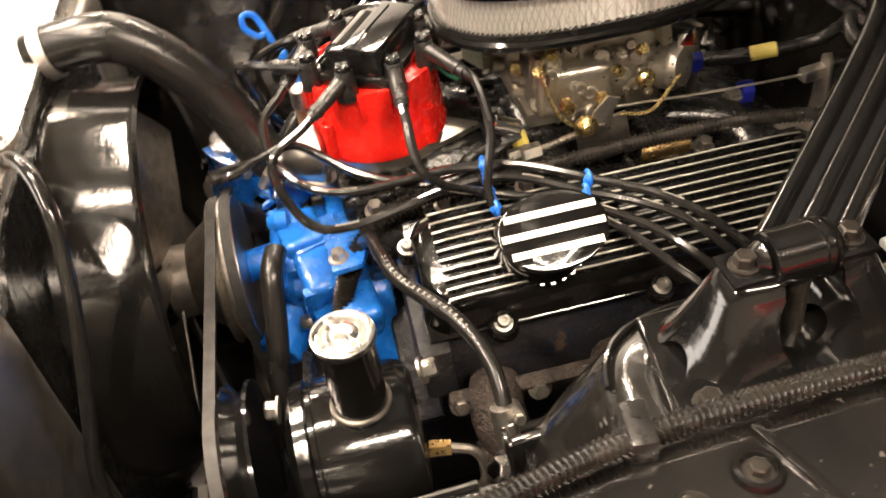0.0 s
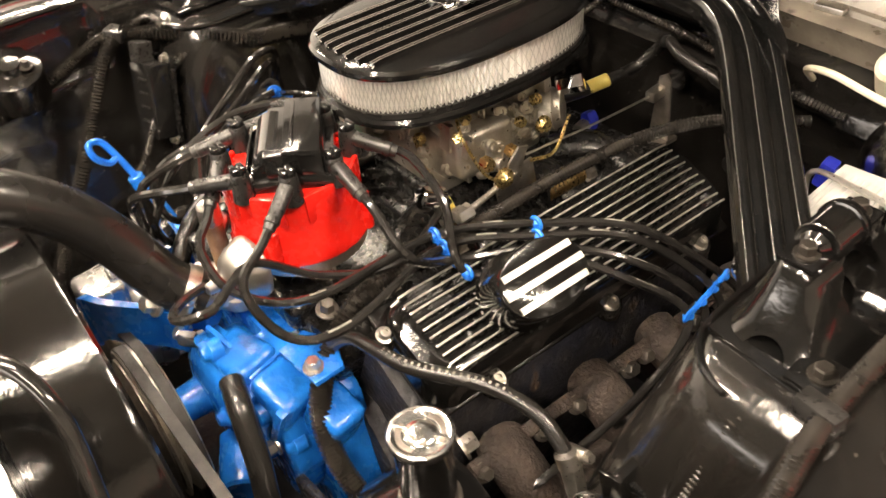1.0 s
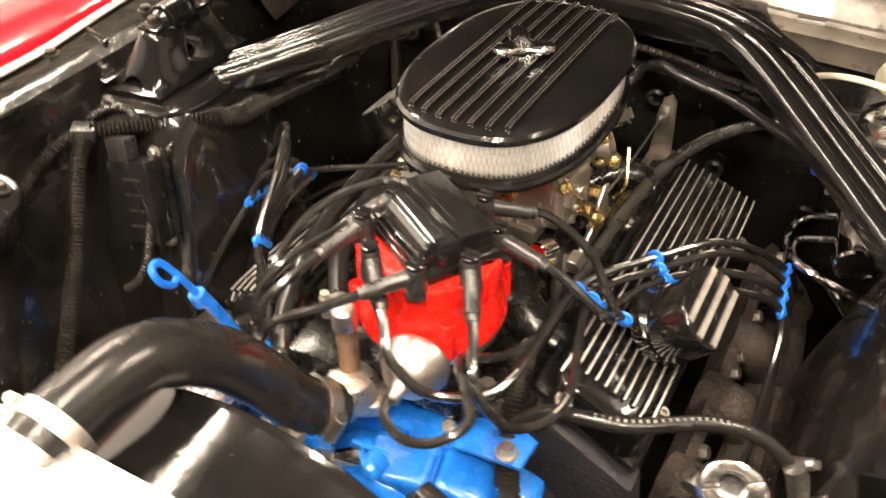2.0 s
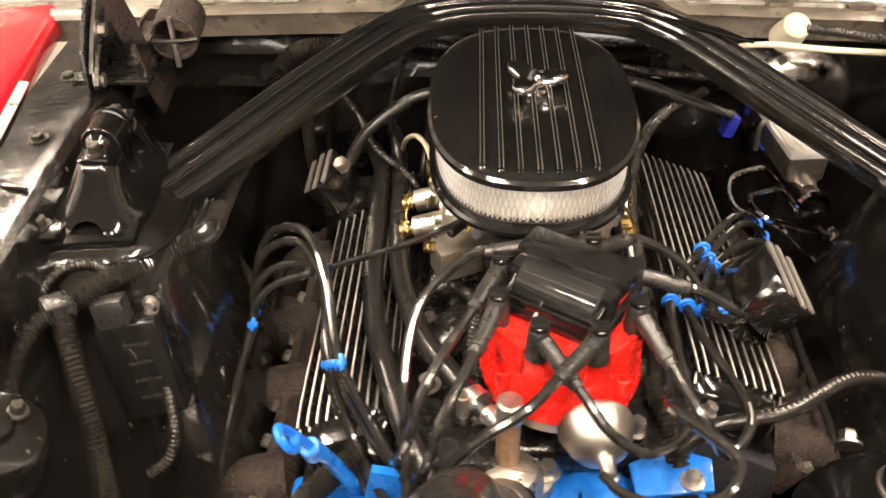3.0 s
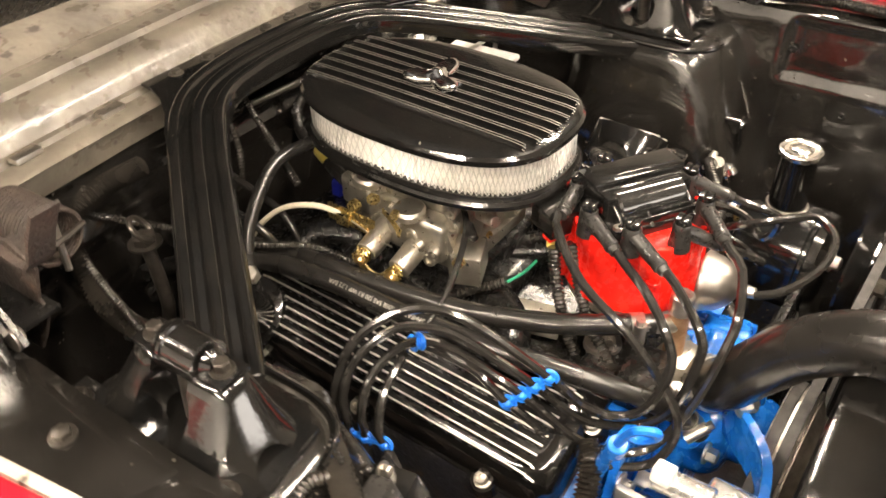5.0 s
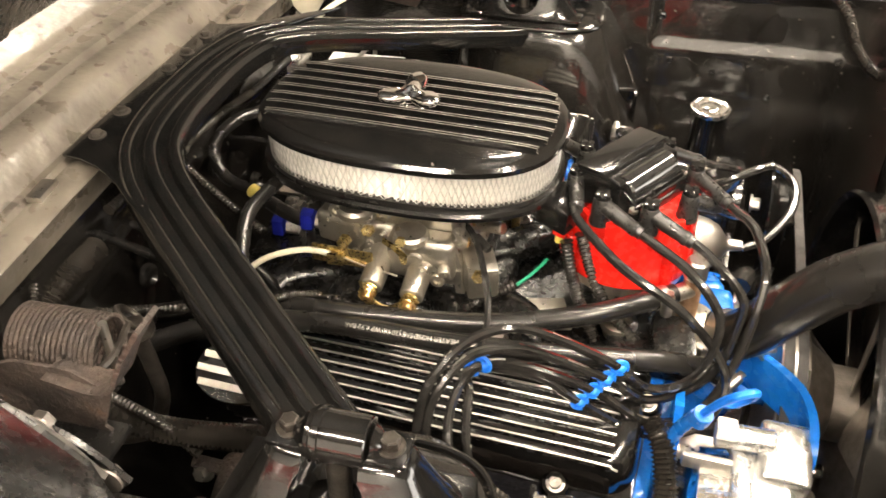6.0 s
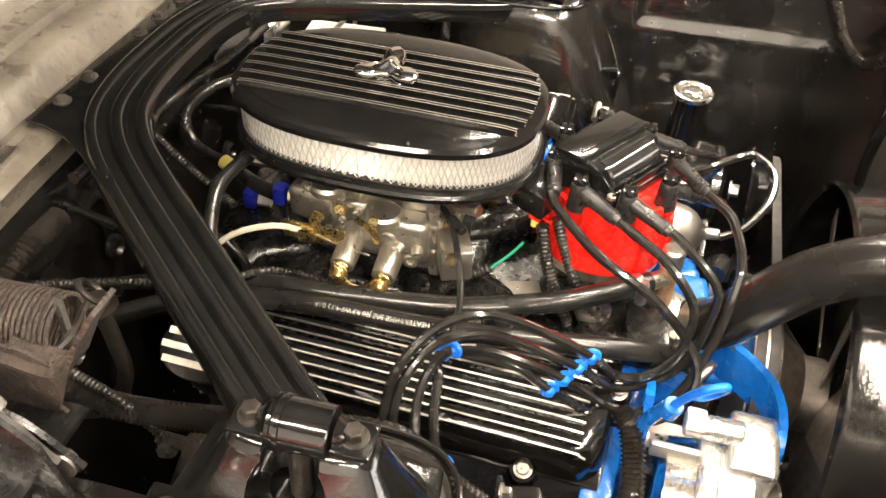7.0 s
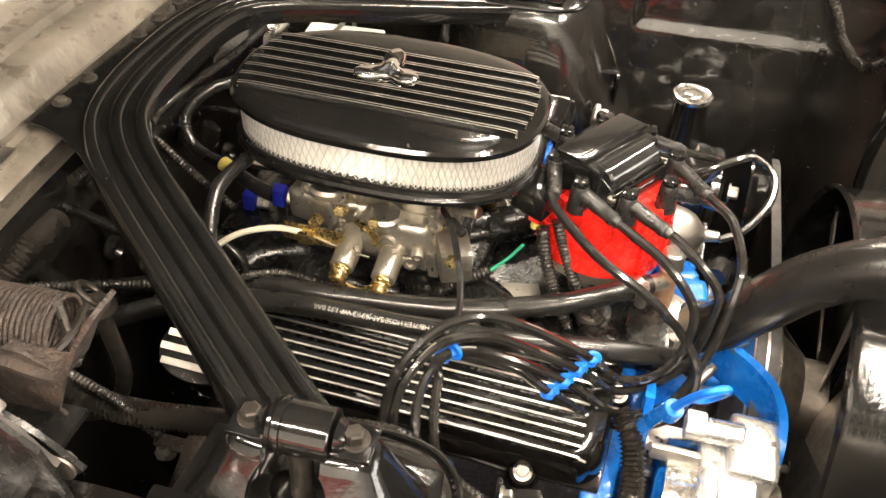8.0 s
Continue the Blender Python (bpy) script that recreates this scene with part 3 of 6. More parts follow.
# shock tower caps with bushing and bolts
for s, kx, ky, kz in ((-1, 0.408, -0.016, 0.003), (1, 0.3885, 0.0045, 0.0)):
    def at(x, y, z):
        """Outboard, rearward and up from the cap's middle at its base."""
        return (s * (kx + x), ky + y, 0.918 + kz + z)

    cap = thing("tower_cap", "glossy black shock tower cap with bolted bushing", "bracket", onbody(*at(0, 0, -0.004)), "shock tower caps")
    part("base_plate", in_body(Geo().prism([at(-0.032, -0.078, 0)[:2], at(0.050, -0.088, 0)[:2], at(0.056, 0.084, 0)[:2], at(-0.030, 0.076, 0)[:2]], pose(0, 0, 0.912 + kz), 0.007, 0.0025)), GLOSS, cap)
    rows = []
    for h, hx0, hx1, hy in ((-0.002, -0.034, 0.056, 0.078), (0.003, -0.031, 0.050, 0.072), (0.014, -0.027, 0.040, 0.064), (0.030, -0.022, 0.028, 0.055), (0.044, -0.018, 0.020, 0.048), (0.051, -0.015, 0.017, 0.044), (0.0535, -0.011, 0.012, 0.039)):
        row, mid, hw = [], (hx0 + hx1) / 2, (hx1 - hx0) / 2
        rows.append([Vector(at(mid + a, b, h)) for a, b in oval(hw, hy, 3.6, 56)])
    bell = carve(in_body(Geo().grid(rows, caps=True)), [in_body(Geo().rod(at(-0.08, 0.002, 0.029), at(0.08, 0.002, 0.024), 0.0245, n=40)), in_body(Geo().rod(at(0.008, -0.15, -0.006), at(0.008, 0.15, -0.006), 0.0165, n=40)),
                                                        in_body(Geo().box(at(0, 0.002, 0.058), (0.10, 0.036, 0.030)))])
    part("bell", bell, GLOSS, cap, "glossy black pressed bell with round openings", 42)
    arch = [at(0.008 + 0.0180 * math.cos(radians(a)), -0.0685 + 0.006 * math.sin(radians(a)), -0.006 + 0.0180 * math.sin(radians(a))) for a in range(0, 181, 15)]
    part("opening_lip", in_body(Geo().tube(arch, 0.0022, 8)), GLOSS, cap)
    part("damper_stem", in_body(Geo().rod(at(0.006, 0.002, -0.004), at(0.003, 0.002, 0.046), 0.0075, n=16)), DARKSTEEL, cap, "dark steel damper stem")
    for y in (-0.070, 0.072):
        part("ear", in_body(Geo().box(at(0.046, y, 0.006), (0.036, 0.034, 0.005), (0, 0, 0), 0.002)), GLOSS, cap)
        bolt(cap, onbody(*at(0.046, y, 0.0085)), (0, 0, 1), 0.0065, 0.007, DARKSTEEL)
    bush = part("bushing", in_body(Geo().lathe(at(0, -0.019, 0.056), (0, 1, 0), [(0, 0.010), (0, 0.0155), (0.0008, 0.0163), (0.028, 0.0163), (0.0285, 0.0178), (0.0310, 0.0178), (0.0315, 0.0160), (0.0335, 0.0160), (0.0340, 0.0174), (0.0365, 0.0168), (0.038, 0.010)], 32)), GLOSS, cap)
    for y in (-0.0315, 0.0315):
        part("tab", in_body(Geo().box(at(0, y, 0.0545), (0.026, 0.024, 0.004), (0, 0, 0), 0.0015)), GLOSS, cap)
        part("sleeve", in_body(Geo().rod(at(0, y * 0.62, 0.057), at(0, y * 0.86, 0.057), 0.0115, 0.009, 18, 0.002)), GLOSS, bush)
        bolt(cap, onbody(*at(0, y, 0.0565)), (0, 0, 1), 0.0060, 0.0075, DARKSTEEL)


# ---- radiator, shroud, fan ----
CX = 0.006
radiator = thing("radiator", "bright aluminium radiator with a filler cap", "radiator", (0.02, -0.55, 0.45))
part("top_panel", Geo().box((0.03, -0.655, 0.946), (1.00, 0.29, 0.006), (0, 0, 0.6), 0.002), ALU, radiator, "bare bright aluminium top panel")
part("top_tank", Geo().box((0.03, -0.56, 0.916), (0.66, 0.09, 0.050), (0, 0, 0.6), 0.006), ALU, radiator)
part("lower_tank", Geo().box((0.03, -0.565, 0.47), (0.64, 0.10, 0.06), (0, 0, 0.6), 0.006), ALU, radiator)
core = Geo()
for k in range(60):
    core.box((-0.27 + 0.01 * k, -0.565, 0.69), (0.003, 0.05, 0.39))
tagged(part("core", core, DULL, radiator, "grey finned core"), kind="stuff")
for x in (-0.29, 0.302):
    part("side_tank", Geo().box((x, -0.545, 0.69), (0.115, 0.075, 0.44), (0, 0, 0), 0.012, 3), SILVER, radiator, "dull grey side tank")
part("support", Geo().box((0.03, -0.78, 0.55), (1.0, 0.02, 0.79)), SATIN, radiator)
neck = part("filler_neck", Geo().lathe((0.112, -0.527, 0.947), (0, 0, 1), [(0, 0.024), (0.014, 0.022), (0.016, 0.026)], 24), POLISH, radiator)
part("cap", Geo().lathe((0.112, -0.527, 0.962), (0, 0, 1), [(0, 0.031), (0.006, 0.032), (0.010, 0.028), (0.013, 0.016), (0.014, 0.006)], 28), POLISH, neck, "bright pressed radiator cap")
part("tab", Geo().box((0.112, -0.527, 0.966), (0.078, 0.018, 0.005), (0, 0, 25), 0.002), POLISH, neck)
part("print", Geo().box((0.112, -0.522, 0.9755), (0.018, 0.003, 0.0008), (0, 0, 25)), REDCAP, neck, "red warning print")
part("hose_neck", Geo().rod((-0.078, -0.56, 0.932), (-0.0775, -0.498, 0.946), 0.0195, n=24), POLISH, radiator)

overflow = thing("overflow_hose", "thin black overflow hose looping from the radiator cap", "hose", (0.10, -0.53, 0.95))
part("hose", Geo().tube([(0.128, -0.512, 0.957), (0.143, -0.494, 0.963), (0.166, -0.478, 0.957), (0.192, -0.470, 0.932), (0.220, -0.474, 0.88), (0.258, -0.486, 0.81), (0.285, -0.500, 0.74), (0.30, -0.505, 0.64), (0.31, -0.507, 0.50)], 0.0062, 10), WIRE, overflow)
clamp(overflow, (0.131, -0.508, 0.958), (0.5, 0.6, 0.15), 0.0066)

shroud = thing("fan_shroud", "glossy black round fan shroud behind the radiator", "fan shroud", (CX, -0.48, 0.5))
ring_in, ring_out = [], []
prof = [(-0.512, 0.222), (-0.505, 0.221), (-0.434, 0.2165), (-0.428, 0.2185), (-0.425, 0.2145), (-0.430, 0.211), (-0.505, 0.215), (-0.512, 0.216)]
part("tunnel", Geo().grid([[(CX + r * math.cos(6.28319 * k / 72), y, 0.705 + r * math.sin(6.28319 * k / 72)) for y, r in prof] for k in range(73)]), GLOSS, shroud)
panel = Geo()
outline = oval(0.232, 0.226, 7, 72)
panel.grid([[(CX + (0.216 + 0.0 * k) * math.cos(6.28319 * k / 72), -0.508, 0.705 + 0.216 * math.sin(6.28319 * k / 72)) for k in range(72)],
            [(CX + a, -0.510, 0.705 + b) for a, b in outline], [(CX + a, -0.518, 0.705 + b) for a, b in outline]])
part("face", panel, SATIN, shroud)

fan = thing("cooling_fan", "dark steel fan with clutch hub and pulley", "fan", (CX, -0.42, 0.62))
hub = part("clutch_hub", Geo().lathe((CX, -0.405, 0.70), (0, -1, 0), [(0, 0.072), (0.004, 0.072), (0.010, 0.060), (0.030, 0.046), (0.034, 0.040), (0.058, 0.040), (0.060, 0.030), (0.066, 0.012)], 36), DULL, fan, "dull grey cast hub")
part("pulley", Geo().lathe((CX, -0.380, 0.70), (0, -1, 0), [(0, 0.050), (0.0, 0.079), (0.002, 0.080), (0.007, 0.068), (0.012, 0.080), (0.015, 0.080), (0.020, 0.068), (0.025, 0.080), (0.027, 0.079), (0.027, 0.05)], 48), STEEL, fan, "grey two-groove pulley")
for k in range(6):
    a = 6.28319 * k / 6 + 0.4
    c, s = math.cos(a), math.sin(a)
    rows = []
    for r in (0.04, 0.08, 0.14, 0.196):
        w, tw = 0.030 + 0.12 * r, 0.5 - 1.0 * r
        rows.append([(CX + r * c - w * u * s, -0.468 + w * u * tw + 0.006 * (1 - u * u) + d, 0.70 + r * s + w * u * c) for d in (0, 0.002) for u in ((-1, -0.5, 0, 0.5, 1) if d == 0 else (1, 0.5, 0, -0.5, -1))])
    part("blade", Geo().grid(rows, caps=True), DULL, fan)

belt = thing("drive_belt", "black rubber drive belts round the front pulleys", "belt", (CX, -0.39, 0.5))


def loop(circles, y, depth=0.009, width=0.010):
    """A belt round circles (x, z, r), given counter-clockwise."""
    pts = []
    for k, (x, z, r) in enumerate(circles):
        px, pz, pr = circles[k - 1]
        nx, nz, nr = circles[(k + 1) % len(circles)]

        def tangent(x1, z1, r1, x2, z2, r2):
            d = math.hypot(x2 - x1, z2 - z1)
            return math.atan2(z2 - z1, x2 - x1) - math.acos((r1 - r2) / d)

        a0, a1 = tangent(px, pz, pr, x, z, r), tangent(x, z, r, nx, nz, nr)
        while a1 < a0:
            a1 += 6.28319
        pts += [(x + r * math.cos(a0 + (a1 - a0) * j / 14), z + r * math.sin(a0 + (a1 - a0) * j / 14)) for j in range(15)]
    g, rows = Geo(), []
    n = len(pts)
    for k in range(n + 1):
        (x, z), (ax, az), (bx, bz) = pts[k % n], pts[k % n - 1], pts[(k + 1) % n]
        t = Vector((bx - ax, bz - az)).normalized()
        o = Vector((t.y, -t.x))
        rows.append([(x + o.x * d, y + w, z + o.y * d) for d, w in ((0, -width / 2), (depth * 0.4, -width / 2), (depth * 0.4, width / 2), (0, width / 2), (-depth * 0.6, width * 0.3), (-depth * 0.6, -width * 0.3))])
    return g.grid(rows)


part("alternator_belt", loop([(CX, 0.50, 0.072), (CX, 0.70, 0.078), (-0.150, 0.682, 0.034)], -0.3865), BELT, belt)
part("steering_belt", loop([(CX, 0.50, 0.072), (0.288, 0.715, 0.066), (CX, 0.70, 0.078)], -0.3995), BELT, belt)
part("crank_pulley", Geo().lathe((CX, -0.37, 0.50), (0, -1, 0), [(0, 0.04), (0, 0.075), (0.012, 0.062), (0.02, 0.075), (0.032, 0.062), (0.04, 0.075), (0.04, 0.02)], 36), DULL, belt, "grey steel crank pulley")

# ---- engine block, heads, timing cover ----
block = thing("engine_block", "blue enamelled V8 engine block with cylinder heads", "engine", (CX, -0.02, 0.36))
# Crankcase, heads and driver block face carry shade in their near-black colour.
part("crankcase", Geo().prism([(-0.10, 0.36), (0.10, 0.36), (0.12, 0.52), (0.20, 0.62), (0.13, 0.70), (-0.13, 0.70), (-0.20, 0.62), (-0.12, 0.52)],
                              Matrix(((1, 0, 0, CX), (0, 0, 1, -0.245), (0, 1, 0, 0), (0, 0, 0, 1))), 0.40, 0.008), SHADE_DARK, block, "blue crankcase coloured near black for shade")
for s, y0 in ((1, -0.215), (-1, -0.26)):
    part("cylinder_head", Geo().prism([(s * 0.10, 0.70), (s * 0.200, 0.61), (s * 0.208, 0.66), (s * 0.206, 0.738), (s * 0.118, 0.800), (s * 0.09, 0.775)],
                                      Matrix(((1, 0, 0, CX), (0, 0, 1, y0), (0, 1, 0, 0), (0, 0, 0, 1))), 0.385, 0.006), SHADE_DARK, block, "blue cylinder head coloured near black for shade")
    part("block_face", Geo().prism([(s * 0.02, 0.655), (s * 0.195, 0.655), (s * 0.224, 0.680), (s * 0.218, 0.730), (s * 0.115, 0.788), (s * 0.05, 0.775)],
                                   Matrix(((1, 0, 0, CX), (0, 0, 1, y0 - 0.012), (0, 1, 0, 0), (0, 0, 0, 1))), 0.03, 0.005), SHADE_DARK if s > 0 else BLUE, block)
part("timing_cover", Geo().prism([(-0.13, 0.46), (0.13, 0.46), (0.15, 0.60), (0.12, 0.73), (0.06, 0.765), (-0.06, 0.765), (-0.12, 0.73), (-0.15, 0.60)],
                                 Matrix(((1, 0, 0, CX), (0, 0, 1, -0.285), (0, 1, 0, 0), (0, 0, 0, 1))), 0.05, 0.008), BLUE, block)

pump = thing("water_pump", "blue enamelled cast water pump with chipped paint", "water pump", (CX, -0.32, 0.62))
part("housing", Geo().prism([(-0.055, 0.60), (0.080, 0.60), (0.098, 0.66), (0.088, 0.725), (0.070, 0.748), (0.0, 0.752), (-0.045, 0.742), (-0.07, 0.70)],
                            Matrix(((1, 0, 0, CX + 0.018), (0, 0, 1, -0.318), (0, 1, 0, 0), (0, 0, 0, 1))), 0.035, 0.009, 3), BLUE, pump)
part("volute", Geo().lathe((CX + 0.012, -0.310, 0.705), (0, -1, 0), [(0, 0.060), (0.022, 0.058), (0.030, 0.054), (0.036, 0.046), (0.040, 0.030)], 36), BLUE, pump)
part("snout", Geo().lathe((CX, -0.345, 0.70), (0, -1, 0), [(0, 0.026), (0.006, 0.020), (0.034, 0.0175), (0.036, 0.020)], 28), BLUE, pump)
part("inlet", Geo().rod((0.05, -0.335, 0.665), (0.098, -0.365, 0.650), 0.026, 0.024, 22, 0.003), BLUE, pump)
part("top_boss", Geo().box((0.045, -0.312, 0.752), (0.062, 0.046, 0.034), (8, -6, 10), 0.008, 3), BLUE, pump)
part("rib", Geo().box((0.092, -0.298, 0.735), (0.05, 0.05, 0.05), (0, 22, 14), 0.010, 3), BLUE, pump)
part("rib", Geo().box((0.128, -0.272, 0.712), (0.045, 0.04, 0.06), (0, 25, 10), 0.010, 3), BLUE, pump)
part("bypass_boss", Geo().rod((-0.045, -0.31, 0.740), (-0.045, -0.322, 0.768), 0.020, 0.017, 20, 0.003), BLUE, pump)
for p, way in (((-0.012, -0.342, 0.764), (-0.2, -0.6, 0.7)), ((0.065, -0.262, 0.757), (0, -0.3, 1)), ((0.075, -0.336, 0.752), (0, -1, 0.2)), ((-0.052, -0.338, 0.735), (0, -1, 0.1)), ((0.10, -0.322, 0.688), (0, -1, 0))):
    bolt(pump, p, way, 0.0075, 0.010)
for c, sz, turn in (((0.030, -0.318, 0.744), (0.070, 0.006, 0.050), (0, 14, 12)), ((0.072, -0.322, 0.732), (0.020, 0.030, 0.046), (0, 20, 10)), ((0.012, -0.325, 0.742), (0.016, 0.034, 0.034), (0, -12, 0)),
                    ((0.058, -0.300, 0.762), (0.034, 0.050, 0.010), (6, 10, 12)), ((0.104, -0.306, 0.712), (0.010, 0.036, 0.080), (0, 24, 12)), ((0.086, -0.322, 0.690), (0.020, 0.014, 0.060), (0, 10, 0))):
    part("cast_web", Geo().box(c, sz, turn, 0.003, 2), BLUE, pump)
for c, r in (((0.030, -0.325, 0.768), 0.011), ((0.092, -0.318, 0.728), 0.012), ((0.112, -0.300, 0.688), 0.011), ((0.060, -0.338, 0.712), 0.010)):
    part("bolt_boss", Geo().lathe(c, (0, -1, 0.1), [(0, r), (0.012, r), (0.014, r * 0.8), (0.019, r * 0.6), (0.020, r * 0.4)], 16), BLUE, pump)
bypass = thing("bypass_hose", "short dull black curved coolant hose on the water pump", "hose", (0.08, -0.34, 0.70))
part("hose", Geo().tube([(0.080, -0.338, 0.772), (0.108, -0.345, 0.766), (0.135, -0.352, 0.725), (0.160, -0.362, 0.670), (0.195, -0.365, 0.600), (0.21, -0.36, 0.52)], 0.0115, 12, flat=0.9), RUBBER, bypass)

# ---- intake manifold ----
intake = thing("intake_manifold", "black painted cast intake manifold", "manifold", (CX, -0.02, 0.72))
part("valley", Geo().prism([(-0.125, 0.77), (-0.095, 0.70), (0.095, 0.70), (0.125, 0.77), (0.118, 0.800), (0.06, 0.786), (-0.06, 0.786), (-0.118, 0.800)],
                           Matrix(((1, 0, 0, CX), (0, 0, 1, -0.255), (0, 1, 0, 0), (0, 0, 0, 1))), 0.45, 0.006), SATIN, intake)
part("carburetor_pad", Geo().box((0.0, -0.005, 0.808), (0.125, 0.15, 0.045), (0, 0, 0), 0.010, 3), SATIN, intake)
part("plenum", Geo().box((0.0, -0.005, 0.785), (0.16, 0.20, 0.04), (0, 0, 0), 0.015, 3), SATIN, intake)
for s in (-1, 1):
    for y in (-0.15, -0.065, 0.055, 0.14):
        part("runner", Geo().tube([(0.03 * s, y * 0.45, 0.800), (0.075 * s, y * 0.9, 0.806), (0.125 * s + CX, y, 0.782)], 0.021, 12, 0.012, flat=0.85), SATIN, intake)
part("water_crossover", Geo().box((CX - 0.01, -0.238, 0.788), (0.15, 0.055, 0.03), (0, 0, 0), 0.010, 3), SATIN, intake)
part("front_boss", Geo().box((-0.060, -0.272, 0.800), (0.052, 0.040, 0.040), (0, 0, 6), 0.005), SATIN, intake)
for x, y in ((-0.09, -0.19), (0.10, -0.17), (-0.092, -0.11), (0.10, -0.09), (-0.095, 0.09), (0.10, 0.09), (0.085, -0.235)):
    bolt(intake, (x, y, 0.796), (math.copysign(0.3, x), 0, 1), 0.0075, 0.011, DULL)
part("socket_plug", Geo().lathe((-0.043, -0.220, 0.790), (0, 0, 1), [(0, 0.015), (0.010, 0.015), (0.011, 0.0185), (0.017, 0.0175), (0.018, 0.012), (0.013, 0.0105), (0.013, 0.002)], 26), STEEL, intake, "bright steel socket plug")
bolt(intake, (-0.069, -0.253, 0.786), (0, 0, 1), 0.0095, 0.012, COPPER, "brass_plug", False)
part("gasket_ledge", Geo().box((-0.04, -0.14, 0.792), (0.045, 0.06, 0.008), (4, 6, 20), 0.002), CAST, intake, "bare scuffed aluminium ledge")

# ---- valve covers ----
def valve_cover(s, y0, y1, label):
    m = Matrix(((1, 0, 0, CX), (0, 0, 1, y0), (0, 1, 0, 0), (0, 0, 0, 1)))
    cover = thing("valve_cover", label, "valve cover", (CX + s * 0.18, (y0 + y1) / 2, 0.77), "valve covers")
    part("flange", Geo().prism([(s * 0.112, 0.7985), (s * 0.116, 0.8055), (s * 0.2158, 0.7450), (s * 0.2132, 0.7385)], m @ Matrix.Translation((0, 0, 0.006)), y1 - y0 - 0.012, 0.0025), GLOSS, cover)
    lower, upper = [(0.120, 0.802), (0.2140, 0.7470)], [(0.131, 0.8225), (0.2215, 0.7875)]
    rows = []
    n = 9
    for h, ins in ((0.0, 0.0), (0.30, 0.0015), (0.62, 0.003), (0.82, 0.007), (0.94, 0.014), (1.0, 0.024)):
        a = Vector(lower[0]).lerp(Vector(upper[0]), h)
        b = Vector(lower[1]).lerp(Vector(upper[1]), h)
        mid, half = (a + b) / 2, (b - a) / 2
        hl, hw = (y1 - y0) / 2 - 0.006 - ins * 0.9, half.length - (ins * 0.35)
        row = []
        rad = 0.026 + ins * 0.2
        for qx, qy, a0 in ((1, 1, 0), (-1, 1, 90), (-1, -1, 180), (1, -1, 270)):
            for k in range(n):
                ang = radians(a0 + 90 * k / (n - 1))
                u, v = qx * (hw - rad) + rad * math.cos(ang), qy * (hl - rad) + rad * math.sin(ang)
                w = mid + half.normalized() * u
                row.append((CX + s * w.x, (y0 + y1) / 2 + v, w.y))
        rows.append(row)
    part("body", Geo().grid(rows, caps=True), GLOSS, cover, sharp=28)
    for k in range(10):
        u = 0.06 + 0.88 * k / 9
        q = Vector(upper[0]).lerp(Vector(upper[1]), u)
        nrm = Vector((0.034, 0.0905)).normalized()
        fa, fb = y0 + 0.034, y1 - 0.034
        path = [(CX + s * (q.x - nrm.x * 0.007), fa - 0.010, q.y - nrm.y * 0.007), (CX + s * q.x, fa, q.y), (CX + s * (q.x + nrm.x * 0.0035), fa + 0.010, q.y + nrm.y * 0.0035),
                (CX + s * (q.x + nrm.x * 0.004), (fa + fb) / 2, q.y + nrm.y * 0.004), (CX + s * (q.x + nrm.x * 0.0035), fb - 0.006, q.y + nrm.y * 0.0035), (CX + s * q.x, fb, q.y)]
        up = (s * nrm.x, 0, nrm.y)
        web = part("fin", Geo().strip(path, [(-0.0021, -0.004), (0.0021, -0.004), (0.0015, 0.0012), (-0.0015, 0.0012)], 0.02, up), SATIN, cover)
        part("fin_edge", Geo().strip(path, [(-0.0010, 0.0011), (0.0010, 0.0011), (0.0008, 0.0022), (-0.0008, 0.0022)], 0.02, up), POLISH, web, "machined bright fin edge")
    out = Vector((s * 0.46, 0, 0.89)).normalized()
    for k, f in enumerate((0.18, 0.54, 0.868)):
        y = y0 + (y1 - y0) * f
        part("bolt_boss", Geo().lathe((CX + s * 0.2105, y, 0.7395), out, [(0, 0.0155), (0.008, 0.0135), (0.0105, 0.0120)], 20), GLOSS, cover)
        bolt(cover, Vector((CX + s * 0.2105, y, 0.7395)) + out * 0.0100, out, 0.0060, 0.0075, STEEL, "socket_bolt", True, True)
    for y in (y0 + 0.006, y1 - 0.05):
        part("bolt_boss", Geo().lathe((CX + s * 0.139, y, 0.788), out, [(0, 0.013), (0.010, 0.011), (0.013, 0.0095)], 20), GLOSS, cover)
        bolt(cover, Vector((CX + s * 0.139, y, 0.788)) + out * 0.0125, out, 0.0056, 0.007, STEEL, "socket_bolt", True, True)
    return cover


valve_cover(1, -0.222, 0.188, "gloss black finned aluminium driver side valve cover")
valve_cover(-1, -0.268, 0.142, "gloss black finned aluminium passenger side valve cover").location += Vector((0.008, 0.004, -0.003))


